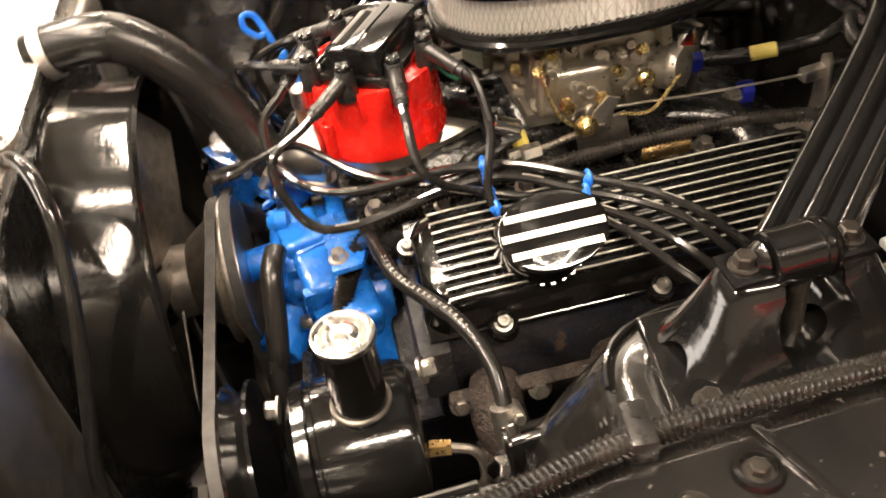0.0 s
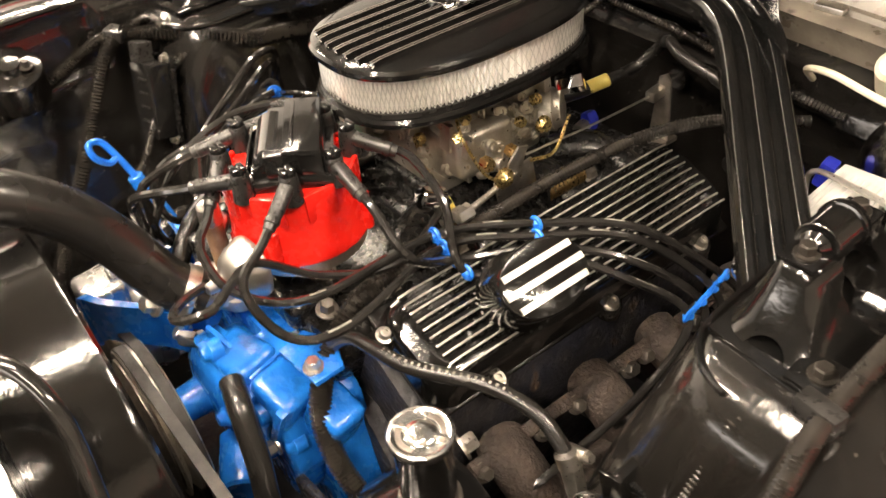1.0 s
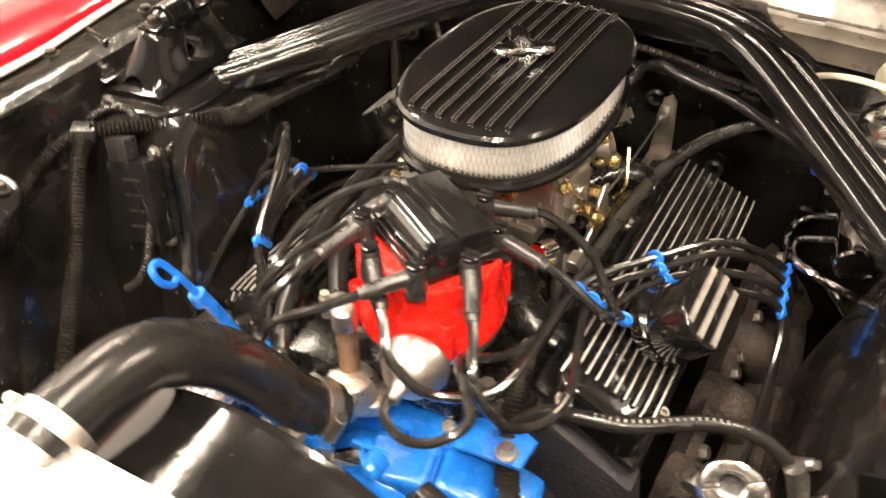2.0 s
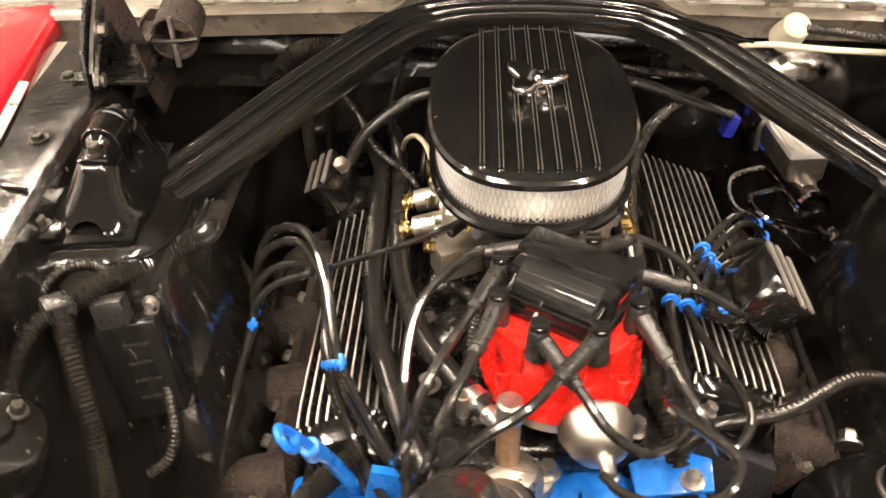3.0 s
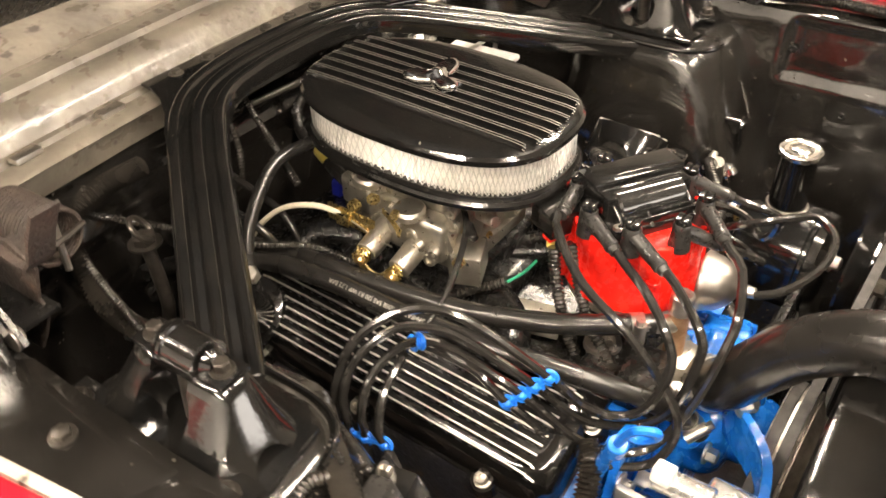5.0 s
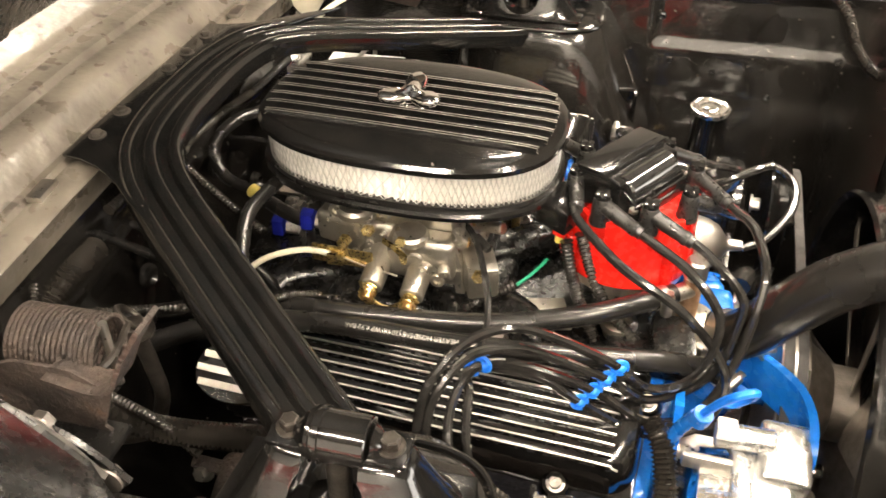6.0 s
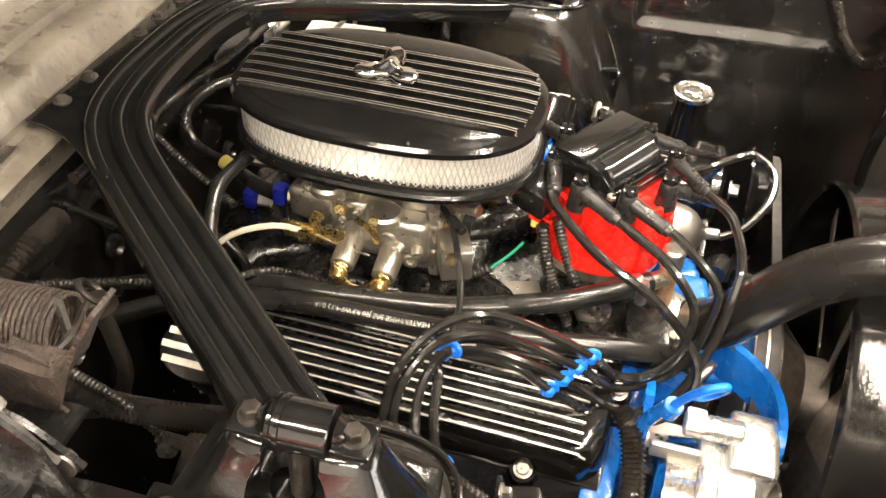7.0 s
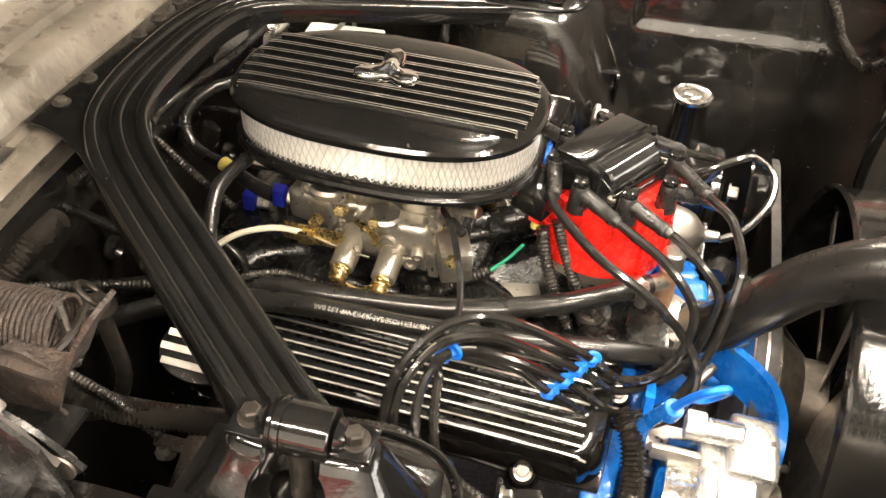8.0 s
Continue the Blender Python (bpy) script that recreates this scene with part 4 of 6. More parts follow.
def stripe_cap(name, label, top, way, half_long, half_wide, h):
    """An oval filler or breather cap on a round knurled neck, with three machined bars along its face."""
    top, way = Vector(top), Vector(way).normalized()
    base = top - way * h
    cap = thing(name, label, "filler cap", base, "valve cover caps")
    along = (Vector((0, 1, 0)) - way * way.y).normalized()
    across = along.cross(way)

    def level(d, k):
        return [top + way * d + across * a * k + along * b * k for a, b in oval(half_wide, half_long, 2.15, 48)]

    body = Geo().grid([level(-0.78 * h, 0.80), level(-0.72 * h, 0.86), level(-0.66 * h, 0.97), level(-0.60 * h, 1.0), level(-0.0025, 1.0), level(-0.0008, 0.985), level(0.0, 0.95)], caps=True)
    part("body", body, GLOSS, cap, sharp=30)
    neck = part("neck", Geo().lathe(base, way, [(0, 0.035), (0.004, 0.037), (h * 0.20, 0.037), (h * 0.24, 0.034), (h * 0.40, 0.026)], 36), GLOSS, cap)
    for k in range(24):
        a = 6.28319 * k / 24
        q = base + axes(way) @ Vector((0.037 * math.cos(a), 0.037 * math.sin(a), h * 0.11))
        part("knurl", Geo().rod(q - way * h * 0.09, q + way * h * 0.09, 0.0021, n=6), GLOSS, neck)
    for k in (-1, 0, 1):
        d = k * half_wide * 0.46
        half = half_long * 0.93 * math.sqrt(1 - (d / half_wide) ** 2)
        c = top + way * 0.0004 + across * d
        rows = [[c + along * half * e + across * w * 0.0031 + way * z for w, z in ((-1, -0.001), (1, -0.001), (0.9, 0.0014), (-0.9, 0.0014))] for e in (-1, 1)]
        part("bar", Geo().grid(rows, caps=True), POLISH, cap, "machined bright bar")
    return cap


stripe_cap("oil_filler_cap", "oval black oil filler cap with three bright bars", (0.238, -0.104, 0.857), (0.66, 0.0, 0.75), 0.0455, 0.0325, 0.066)
breather = stripe_cap("crankcase_breather", "oval black crankcase breather with three bright bars", (-0.229, 0.098, 0.835), (-0.60, 0.0, 0.80), 0.0370, 0.0270, 0.062)
part("elbow", Geo().tube([(-0.196, 0.084, 0.815), (-0.196, 0.087, 0.840), (-0.192, 0.096, 0.852)], 0.0060, 12), SATIN, breather, "black hose spigot")
bolt(breather, (-0.196, 0.087, 0.846), (-0.4, -0.3, 0.8), 0.009, 0.012, STEEL, "fitting_nut", False)

# ---- exhaust manifolds ----
for s, y0 in ((1, -0.165), (-1, -0.215)):
    ex = thing("exhaust_manifold", "rusty brown cast iron exhaust manifold", "exhaust manifold", (CX + s * 0.27, y0 + 0.17, 0.60), "exhaust manifolds")
    part("flange", Geo().box((CX + s * 0.242, y0 + 0.165, 0.690), (0.014, 0.42, 0.040), (0, s * 28, 0), 0.004), RUST, ex)
    part("log", Geo().tube([(CX + s * 0.292, y0 - 0.03, 0.650), (CX + s * 0.297, y0 + 0.10, 0.640), (CX + s * 0.295, y0 + 0.24, 0.630), (CX + s * 0.285, y0 + 0.37, 0.60), (CX + s * 0.27, y0 + 0.42, 0.50)], 0.027, 16, 0.012), RUST, ex)
    for k in range(4):
        y = y0 + 0.105 * k + 0.01 * (k % 2)
        part("port", Geo().tube([(CX + s * 0.236, y, 0.694), (CX + s * 0.268, y - 0.006, 0.692), (CX + s * 0.292, y + 0.004, 0.652)], 0.0245, 14, 0.01), RUST, ex)
        bolt(ex, (CX + s * 0.2535, y + 0.036, 0.697), (s * 0.8, 0, 0.45), 0.0075, 0.010)
        bolt(ex, (CX + s * 0.2535, y - 0.036, 0.699), (s * 0.8, 0, 0.45), 0.0068, 0.009, DULL)


# ---- air cleaner ----
cleaner = thing("air_cleaner", "black finned oval air cleaner with white filter", "air cleaner", (0, 0, 0.93))


def stack(levels, turn=0.0):
    """Ovals one above another: (z, half width, half length)."""
    g = Geo()
    return g.grid([[(a, b, z) for a, b in oval(hw, hl, 2.55)] for z, hw, hl in levels], caps=True)


lid = part("lid", stack([(0.9785, 0.090, 0.142), (0.9785, 0.0945, 0.1460), (0.981, 0.0958, 0.1473), (0.9845, 0.0955, 0.1470), (0.9875, 0.0928, 0.1445), (0.9895, 0.088, 0.140),
                         (0.9905, 0.078, 0.130), (0.991, 0.05, 0.10), (0.991, 0.01, 0.02)]), GLOSS, cleaner, "gloss black oval lid", 25)
for k in range(7):
    x = -0.046 + 0.0155 * k
    end = 0.1325 * (1 - (abs(x) / 0.100) ** 2.55) ** (1 / 2.55)
    line = [(x, -end - 0.004, 0.9875), (x, -end + 0.001, 0.9912), (x, -end + 0.007, 0.9936), (x, 0, 0.9942), (x, end - 0.007, 0.9936), (x, end - 0.001, 0.9912), (x, end + 0.004, 0.9875)]
    fin = part("fin", Geo().strip(line, [(-0.0030, -0.003), (0.0030, -0.003), (0.0022, 0.0010), (-0.0022, 0.0010)], 0.02), GLOSS, lid)
    for e in (-0.00165, 0.00165):
        line2 = [(x + e, b, c) for a, b, c in line]
        part("fin_edge", Geo().strip(line2, [(-0.0002, 0.0008), (0.0002, 0.0008), (0.00015, 0.0013), (-0.00015, 0.0013)], 0.02), POLISH, lid, "thin machined bright edge")
# pleated paper and its wire mesh
ring = oval(0.0865, 0.1385, 2.55, 840)
part("filter_paper", Geo().grid([[(a * (1 - 0.030 * (k % 4 > 1)), b * (1 - 0.022 * (k % 4 > 1)), z) for k, (a, b) in enumerate(ring)] for z in (0.9440, 0.9795)]), PAPER, cleaner, "white pleated filter paper", 20)
mesh_geo = Geo()
outer_ring = oval(0.0885, 0.1405, 2.55, 264)
n = len(outer_ring)
for k in range(0, n, 2):
    for d in (4, -4):
        steps = []
        for j in range(5):
            a, b = outer_ring[(k + d * j // 4) % n]
            steps.append(Vector((a, b, 0.9435 + 0.0365 * j / 4)))
        rows = []
        for q in steps:
            o = Vector((q.x / 0.0885, q.y / 0.1405, 0)).normalized()
            t = Vector((-o.y, o.x, 0))
            rows.append([q - t * 0.00055, q + o * 0.0006, q + t * 0.00055])
        mesh_geo.grid(rows)
part("wire_mesh", mesh_geo, MESH, cleaner, "bright diamond wire mesh")
part("seal", stack([(0.9395, 0.086, 0.138), (0.9395, 0.091, 0.143), (0.9445, 0.091, 0.143), (0.9445, 0.084, 0.136)]), RUBBER, cleaner)
part("base_pan", stack([(0.905, 0.045, 0.055), (0.920, 0.052, 0.065), (0.926, 0.070, 0.115), (0.9295, 0.092, 0.1440), (0.9325, 0.0955, 0.1475), (0.9365, 0.0955, 0.1475), (0.9395, 0.0935, 0.1455), (0.9395, 0.088, 0.140)]), GLOSS, cleaner, "", 25)
# three-armed spinner: one body whose waisted arms rise towards their tips
rows = []
for out_by, z, round_by in ((0.55, 0.9915, 0.9), (0.62, 0.9945, 0.8), (0.96, 0.9985, 0.0), (1.0, 1.0015, 0.0), (0.97, 1.0045, 0.0), (0.86, 1.0060, 0.05), (0.60, 1.0050, 0.4), (0.36, 1.0075, 0.9), (0.18, 1.0110, 1.0), (0.02, 1.0118, 1.0)):
    row = []
    for k in range(72):
        a = 6.28319 * k / 72
        lobe = (0.5 + 0.5 * math.cos(3 * (a - radians(4)))) ** 1.35
        r = (0.0130 + 0.0205 * lobe) * (1 - round_by) + 0.022 * round_by
        row.append((r * out_by * math.cos(a), r * out_by * math.sin(a), z + 0.0035 * lobe * (1 - round_by) * (z > 0.996)))
    rows.append(row)
nut = part("wing_nut", Geo().grid(rows, caps=True), CHROME, cleaner, "chrome three-armed nut", 50)
part("skirt", Geo().lathe((0, 0, 0.9905), (0, 0, 1), [(0, 0.0150), (0.003, 0.0150), (0.0045, 0.0130)], 28), CHROME, nut)

# ---- carburettor ----
carb = thing("carburetor", "bare cast aluminium carburetor with brass fittings", "carburetor", (0, 0, 0.83))
part("throttle_base", Geo().box((-0.004, -0.005, 0.838), (0.118, 0.135, 0.016), (0, 0, 0), 0.004), CAST, carb)
part("main_body", Geo().box((-0.002, -0.005, 0.868), (0.125, 0.125, 0.050), (0, 0, 0), 0.009, 3), CAST, carb)
part("float_bowl", Geo().box((-0.058, -0.028, 0.872), (0.052, 0.066, 0.044), (0, 4, 3), 0.008, 3), CAST, carb)
part("float_bowl", Geo().box((0.054, -0.030, 0.874), (0.052, 0.070, 0.046), (0, -4, -3), 0.008, 3), CAST, carb)
part("air_horn", Geo().box((-0.002, 0.0, 0.902), (0.115, 0.115, 0.022), (0, 0, 0), 0.006, 3), CAST, carb)
part("throat", Geo().lathe((0, 0, 0.905), (0, 0, 1), [(0, 0.052), (0.010, 0.050), (0.020, 0.044)], 32), CAST, carb)
part("fuel_block", Geo().box((-0.070, -0.085, 0.862), (0.040, 0.030, 0.034), (0, 0, 24), 0.004), CAST, carb)
part("vacuum_body", Geo().box((-0.050, 0.055, 0.882), (0.044, 0.048, 0.036), (0, 0, -8), 0.008, 3), CAST, carb)
for c, r in (((-0.078, -0.020, 0.895), 0.017), ((-0.030, -0.052, 0.905), 0.018), ((-0.062, 0.040, 0.903), 0.019), ((0.05, -0.05, 0.903), 0.017)):
    part("boss", Geo().lathe(c, (0, 0, 1), [(0, r), (0.006, r), (0.009, r * 0.86), (0.0095, r * 0.6)], 24), CAST, carb)
for y, z, x0 in ((0.011, 0.856, -0.070), (-0.029, 0.852, -0.066)):
    tubep = part("accelerator_barrel", Geo().rod((x0, y, z + 0.012), (-0.112, y, z), 0.0125, 0.0115, 22, 0.001), CAST, carb)
    part("brass_screw", Geo().rod((-0.110, y, z), (-0.126, y, z - 0.004), 0.0062, 0.0056, 10, 0.001), BRASS, tubep)
    part("spring", Geo().tube([(-0.113 - 0.0008 * k, y + 0.0078 * math.cos(k * 1.3), z - 0.001 + 0.0078 * math.sin(k * 1.3)) for k in range(16)], 0.0011, 5, 0.004), GOLD, tubep, "yellow zinc coil spring")
part("linkage", Geo().strip([(-0.116, 0.018, 0.864), (-0.121, 0.012, 0.850), (-0.122, 0.000, 0.841), (-0.121, -0.012, 0.839), (-0.121, -0.022, 0.846), (-0.119, -0.036, 0.858)],
                            [(-0.001, -0.0055), (0.001, -0.0055), (0.001, 0.0055), (-0.001, 0.0055)], 0.004), GOLD, carb, "bent yellow zinc lever")
for p, way, r in (((-0.087, -0.015, 0.898), (-1, 0, 0.5), 0.0055), ((-0.080, 0.020, 0.898), (-1, 0, 0.6), 0.006), ((-0.082, 0.044, 0.884), (-1, 0, 0.2), 0.0065), ((-0.045, -0.066, 0.909), (0, -0.3, 1), 0.005), ((-0.060, 0.058, 0.903), (0, 0, 1), 0.0062),
                  ((0.072, -0.050, 0.912), (0.4, -0.3, 1), 0.0062), ((0.074, -0.062, 0.900), (0.6, -0.5, 0.5), 0.006), ((0.078, 0.030, 0.905), (1, 0, 0.6), 0.006), ((0.085, -0.01, 0.87), (1, 0, 0), 0.007), ((0.088, -0.045, 0.872), (1, 0, 0.1), 0.0075), ((0.055, 0.050, 0.908), (0, 0, 1), 0.005),
                  ((0.082, 0.006, 0.893), (1, 0, 0.2), 0.0055), ((0.03, -0.070, 0.885), (0, -1, 0.2), 0.006), ((-0.088, -0.088, 0.874), (-1, -0.2, 0.4), 0.006)):
    bolt(carb, p, way, r, r * 1.5, GOLD if r < 0.0066 else BRASS, "brass_screw", False)
part("choke_lever", Geo().strip([(-0.090, 0.004, 0.897), (-0.094, -0.010, 0.893), (-0.094, -0.020, 0.881), (-0.091, -0.013, 0.876)], [(-0.0006, -0.0035), (0.0006, -0.0035), (0.0006, 0.0035), (-0.0006, 0.0035)], 0.004), GOLD, carb, "bent yellow zinc strip")
part("cable_plate", Geo().box((-0.094, 0.045, 0.872), (0.003, 0.062, 0.018), (0, 8, 0), 0.001), GOLD, carb, "yellow zinc bracket plate")
part("rubber_plug", Geo().rod((-0.062, -0.078, 0.896), (-0.074, -0.094, 0.894), 0.0055, 0.0045, 12, 0.001), RUBBER, carb)
part("stud", Geo().rod((-0.040, -0.076, 0.895), (-0.050, -0.102, 0.902), 0.006, n=14, round_by=0.0008), STEEL, carb)
# throttle side towards the driver
lever = part("throttle_lever", Geo().prism([(-0.016, -0.026), (-0.006, -0.032), (0.006, -0.026), (0.010, -0.004), (0.016, 0.006), (0.004, 0.010), (-0.010, -0.004)], Matrix(((0, 0, 1, 0.098), (1, 0, 0, -0.012), (0, 1, 0, 0.868), (0, 0, 0, 1))), 0.003, 0.0006), STEEL, carb, "grey zinc throttle lever")
part("cam", Geo().lathe((0.100, -0.030, 0.852), (1, 0, 0), [(0, 0.011), (0.004, 0.011), (0.006, 0.008), (0.010, 0.005)], 20), GOLD, carb, "yellow zinc fast-idle cam")
part("cam", Geo().lathe((0.092, 0.030, 0.884), (1, 0, 0), [(0, 0.009), (0.004, 0.009), (0.008, 0.006)], 20), GOLD, carb)
part("link_rod", Geo().tube([(0.108, -0.03, 0.850), (0.104, -0.055, 0.870), (0.088, -0.066, 0.905), (0.072, -0.060, 0.918)], 0.0018, 6), GOLD, carb, "thin yellow zinc rod")
part("link_rod", Geo().tube([(0.108, 0.0, 0.862), (0.110, 0.03, 0.860), (0.100, 0.060, 0.885)], 0.0018, 6), GOLD, carb)
part("choke_pot", Geo().lathe((0.058, 0.062, 0.872), (0.75, 0.6, 0.15), [(0, 0.022), (0.014, 0.023), (0.016, 0.020), (0.022, 0.018), (0.024, 0.010)], 28), CAST, carb)
part("fuel_fitting", Geo().rod((0.066, 0.075, 0.898), (0.085, 0.095, 0.905), 0.010, 0.012, 6, 0.001), CHROME, carb, "chrome fuel fitting")
part("fast_idle_bracket", Geo().box((0.098, -0.012, 0.836), (0.004, 0.05, 0.034), (10, 0, 0), 0.001), STEEL, carb)

rng = random.Random(5)
for k in range(64):
    sx = -1 if k % 2 else 1
    y, z = rng.uniform(-0.066, 0.062), rng.uniform(0.842, 0.912)
    x = sx * (0.062 + (0.018 if -0.06 < y < 0.005 and 0.85 < z < 0.895 else 0.0)) - 0.002
    way = (sx, rng.uniform(-0.3, 0.3), rng.uniform(-0.2, 0.5))
    r, h = rng.uniform(0.0032, 0.0085), rng.uniform(0.006, 0.013)
    if k % 3 == 0:
        part("web", Geo().box((x, y, z), (h * 1.6, rng.uniform(0.003, 0.010), rng.uniform(0.012, 0.030)), (rng.uniform(-25, 25), 0, rng.uniform(-12, 12)), 0.0015), CAST, carb)
    else:
        part("boss", Geo().lathe((x - sx * 0.004, y, z), way, [(0, r), (h, r * 0.92), (h + 0.001, r * 0.8), (h + 0.001, r * 0.45), (h - 0.002, r * 0.4)], 12), CAST if k % 9 else GOLD, carb)
for k in range(14):
    x, y = rng.uniform(-0.055, 0.055), -0.066 - 0.010 * (k % 2)
    z, r = rng.uniform(0.842, 0.908), rng.uniform(0.004, 0.009)
    part("boss", Geo().lathe((x, y + 0.008, z), (rng.uniform(-0.3, 0.3), -1, rng.uniform(-0.1, 0.5)), [(0, r), (0.011, r * 0.9), (0.012, r * 0.75), (0.012, r * 0.4), (0.010, r * 0.35)], 12), CAST if k % 4 else BRASS, carb)

solenoid = thing("idle_solenoid", "small brass coloured idle solenoid canister", "solenoid", (0.105, 0.044, 0.80))
part("can", Geo().rod((0.105, 0.020, 0.812), (0.108, 0.070, 0.815), 0.0115, n=20, round_by=0.002), BRASS, solenoid)
part("bracket", Geo().box((0.102, 0.018, 0.806), (0.026, 0.004, 0.034), (0, 0, 6), 0.001), SATIN, solenoid)
part("foot", Geo().box((0.100, 0.035, 0.797), (0.02, 0.05, 0.012), (0, 8, 4), 0.002), SATIN, solenoid)

sensor = thing("pressure_sender", "small chrome sender with yellow band", "sender", (0.08, -0.095, 0.82))
part("body", Geo().rod((0.074, -0.112, 0.856), (0.079, -0.088, 0.846), 0.0115, n=20, round_by=0.0015), CHROME, sensor)
part("band", Geo().rod((0.079, -0.090, 0.846), (0.085, -0.087, 0.833), 0.0078, n=10), YELLOW, sensor, "yellow painted band")
part("tee", Geo().rod((0.084, -0.087, 0.834), (0.100, -0.086, 0.834), 0.0055, n=10).rod((0.094, -0.103, 0.832), (0.094, -0.078, 0.834), 0.0062, n=6), STEEL, sensor)
part("nut", Geo().rod((0.103, -0.092, 0.836), (0.103, -0.074, 0.838), 0.0088, n=6, round_by=0.001), STEEL, sensor, "plated hexagon nut")
part("braided_line", Geo().tube([(0.103, -0.076, 0.838), (0.102, -0.050, 0.843), (0.100, -0.020, 0.848), (0.094, 0.004, 0.850)], 0.0032, 8, ribs=0.0030), STEEL, sensor, "thin steel braided line")
part("stem", Geo().rod((0.088, -0.087, 0.836), (0.088, -0.087, 0.785), 0.005, n=10), BRASS, sensor)

# ---- distributor ----
DX, DY = 0.020, -0.212
dist = thing("distributor", "large distributor with red cap and black coil cover", "distributor", (DX, DY, 0.78))
part("shaft_housing", Geo().lathe((DX, DY, 0.775), (0, 0, 1), [(0, 0.024), (0.010, 0.024), (0.014, 0.019), (0.045, 0.020), (0.052, 0.036), (0.060, 0.055)], 32), CAST, dist)
part("bowl", Geo().lathe((DX, DY, 0.832), (0, 0, 1), [(0, 0.050), (0.003, 0.0605), (0.018, 0.0625), (0.020, 0.060)], 44), CAST, dist, "dull grey cast bowl")
rows = []
for z, r, flute in ((0.850, 0.0655, 0.0), (0.854, 0.0665, 0.2), (0.860, 0.0655, 0.7), (0.895, 0.0630, 1.0), (0.908, 0.0625, 1.0), (0.914, 0.0605, 0.8), (0.917, 0.056, 0.4), (0.918, 0.04, 0.0)):
    row = []
    for k in range(96):
        a = 6.28319 * k / 96
        w = r * (1 - 0.045 * flute * (0.5 - 0.5 * math.cos(8 * (a - radians(64)) + 3.14159)) ** 0.7)
        row.append((DX + w * math.cos(a), DY + w * math.sin(a), z))
    rows.append(row)
capred = part("cap", Geo().grid(rows, caps=True), REDCAP, dist, "bright red moulded cap", 45)
TOWERS = [64 + 45 * k for k in range(8)]
for k in range(4):
    a = radians(41 + 90 * k)
    q = Vector((DX + 0.0645 * math.cos(a), DY + 0.0645 * math.sin(a), 0.852))
    part("screw_boss", Geo().lathe(q, (0, 0, 1), [(0, 0.0068), (0.036, 0.0062), (0.037, 0.0052), (0.030, 0.0030)], 16), REDCAP, capred)
for k in range(8):
    a = radians(TOWERS[k] + 22.5)
    q = Vector((DX + 0.0585 * math.cos(a), DY + 0.0585 * math.sin(a), 0.905))
    part("rim_lug", Geo().box(q, (0.006, 0.030, 0.030), (0, 0, math.degrees(a)), 0.003), REDCAP, capred)
CT = -32
cm = pose(0.022, -0.208, 0, 0, 0, CT)
cover_coil = part("coil_cover", Geo().box(cm @ Vector((0, 0, 0.923)), (0.092, 0.078, 0.012), (0, 0, CT), 0.004), PLASTIC, dist, "glossy black plastic coil cover")
part("coil_core", Geo().box(cm @ Vector((0, 0.006, 0.938)), (0.086, 0.050, 0.028), (0, 0, CT), 0.004), PLASTIC, cover_coil)
part("top_plate", Geo().box(cm @ Vector((0, 0.014, 0.9535)), (0.092, 0.032, 0.005), (-4, 0, CT), 0.0015), PLASTIC, cover_coil)
part("top_ridge", Geo().box(cm @ Vector((0, 0.006, 0.9565)), (0.078, 0.003, 0.002), (0, 0, CT), 0.0006), PLASTIC, cover_coil)
part("coil_barrel", Geo().rod(cm @ Vector((-0.034, -0.014, 0.938)), cm @ Vector((0.034, -0.014, 0.938)), 0.0155, n=28, round_by=0.002), material("shiny_black_plastic", (0.012, 0.012, 0.012), (0.020, 0.0195, 0.019), 40, (0.07, 0.14), coat=0.5), cover_coil)
for e in (-0.036, -0.008, 0.036):
    tri = [(-0.041, 0.0), (-0.006, 0.0), (-0.006, 0.024), (-0.028, 0.010)]
    m = cm @ Matrix(((0, 0, 1, e - 0.0015), (1, 0, 0, 0), (0, 1, 0, 0.928), (0, 0, 0, 1)))
    part("gusset", Geo().prism(tri, m, 0.003, 0.0006), PLASTIC, cover_coil)
for e in (-0.022, -0.010):
    part("rib", Geo().box(cm @ Vector((0, -0.036 + (e + 0.022) * 0.5, 0.931)), (0.082, 0.0025, 0.010), (0, 0, CT), 0.0008), PLASTIC, cover_coil)
for e in (-0.04, 0.04):
    bolt(cover_coil, cm @ Vector((e, -0.034, 0.929)), (0, 0, 1), 0.0045, 0.004, STEEL, "screw", False)
mod = part("connector", Geo().box((-0.019, -0.152, 0.914), (0.042, 0.034, 0.026), (4, 0, CT + 8), 0.003), PLASTIC, dist, "black plug connector")
part("latch", Geo().box((-0.027, -0.157, 0.8995), (0.030, 0.012, 0.007), (0, 0, CT + 8), 0.0015), REDCAP, mod, "red connector latch")
part("plug", Geo().rod((-0.033, -0.152, 0.896), (-0.033, -0.152, 0.885), 0.004, n=10), YELLOW, mod, "yellow plug")
canister = part("vacuum_advance", Geo().lathe((0.041, -0.258, 0.848), (0.11, -0.99, 0.06), [(0, 0.010), (0.010, 0.012), (0.016, 0.026), (0.018, 0.0295), (0.021, 0.0300), (0.024, 0.0285), (0.034, 0.0255), (0.043, 0.0200), (0.048, 0.0130), (0.051, 0.0080), (0.054, 0.0062), (0.066, 0.0052), (0.067, 0.004)], 36), SILVER, dist, "satin silver vacuum canister")

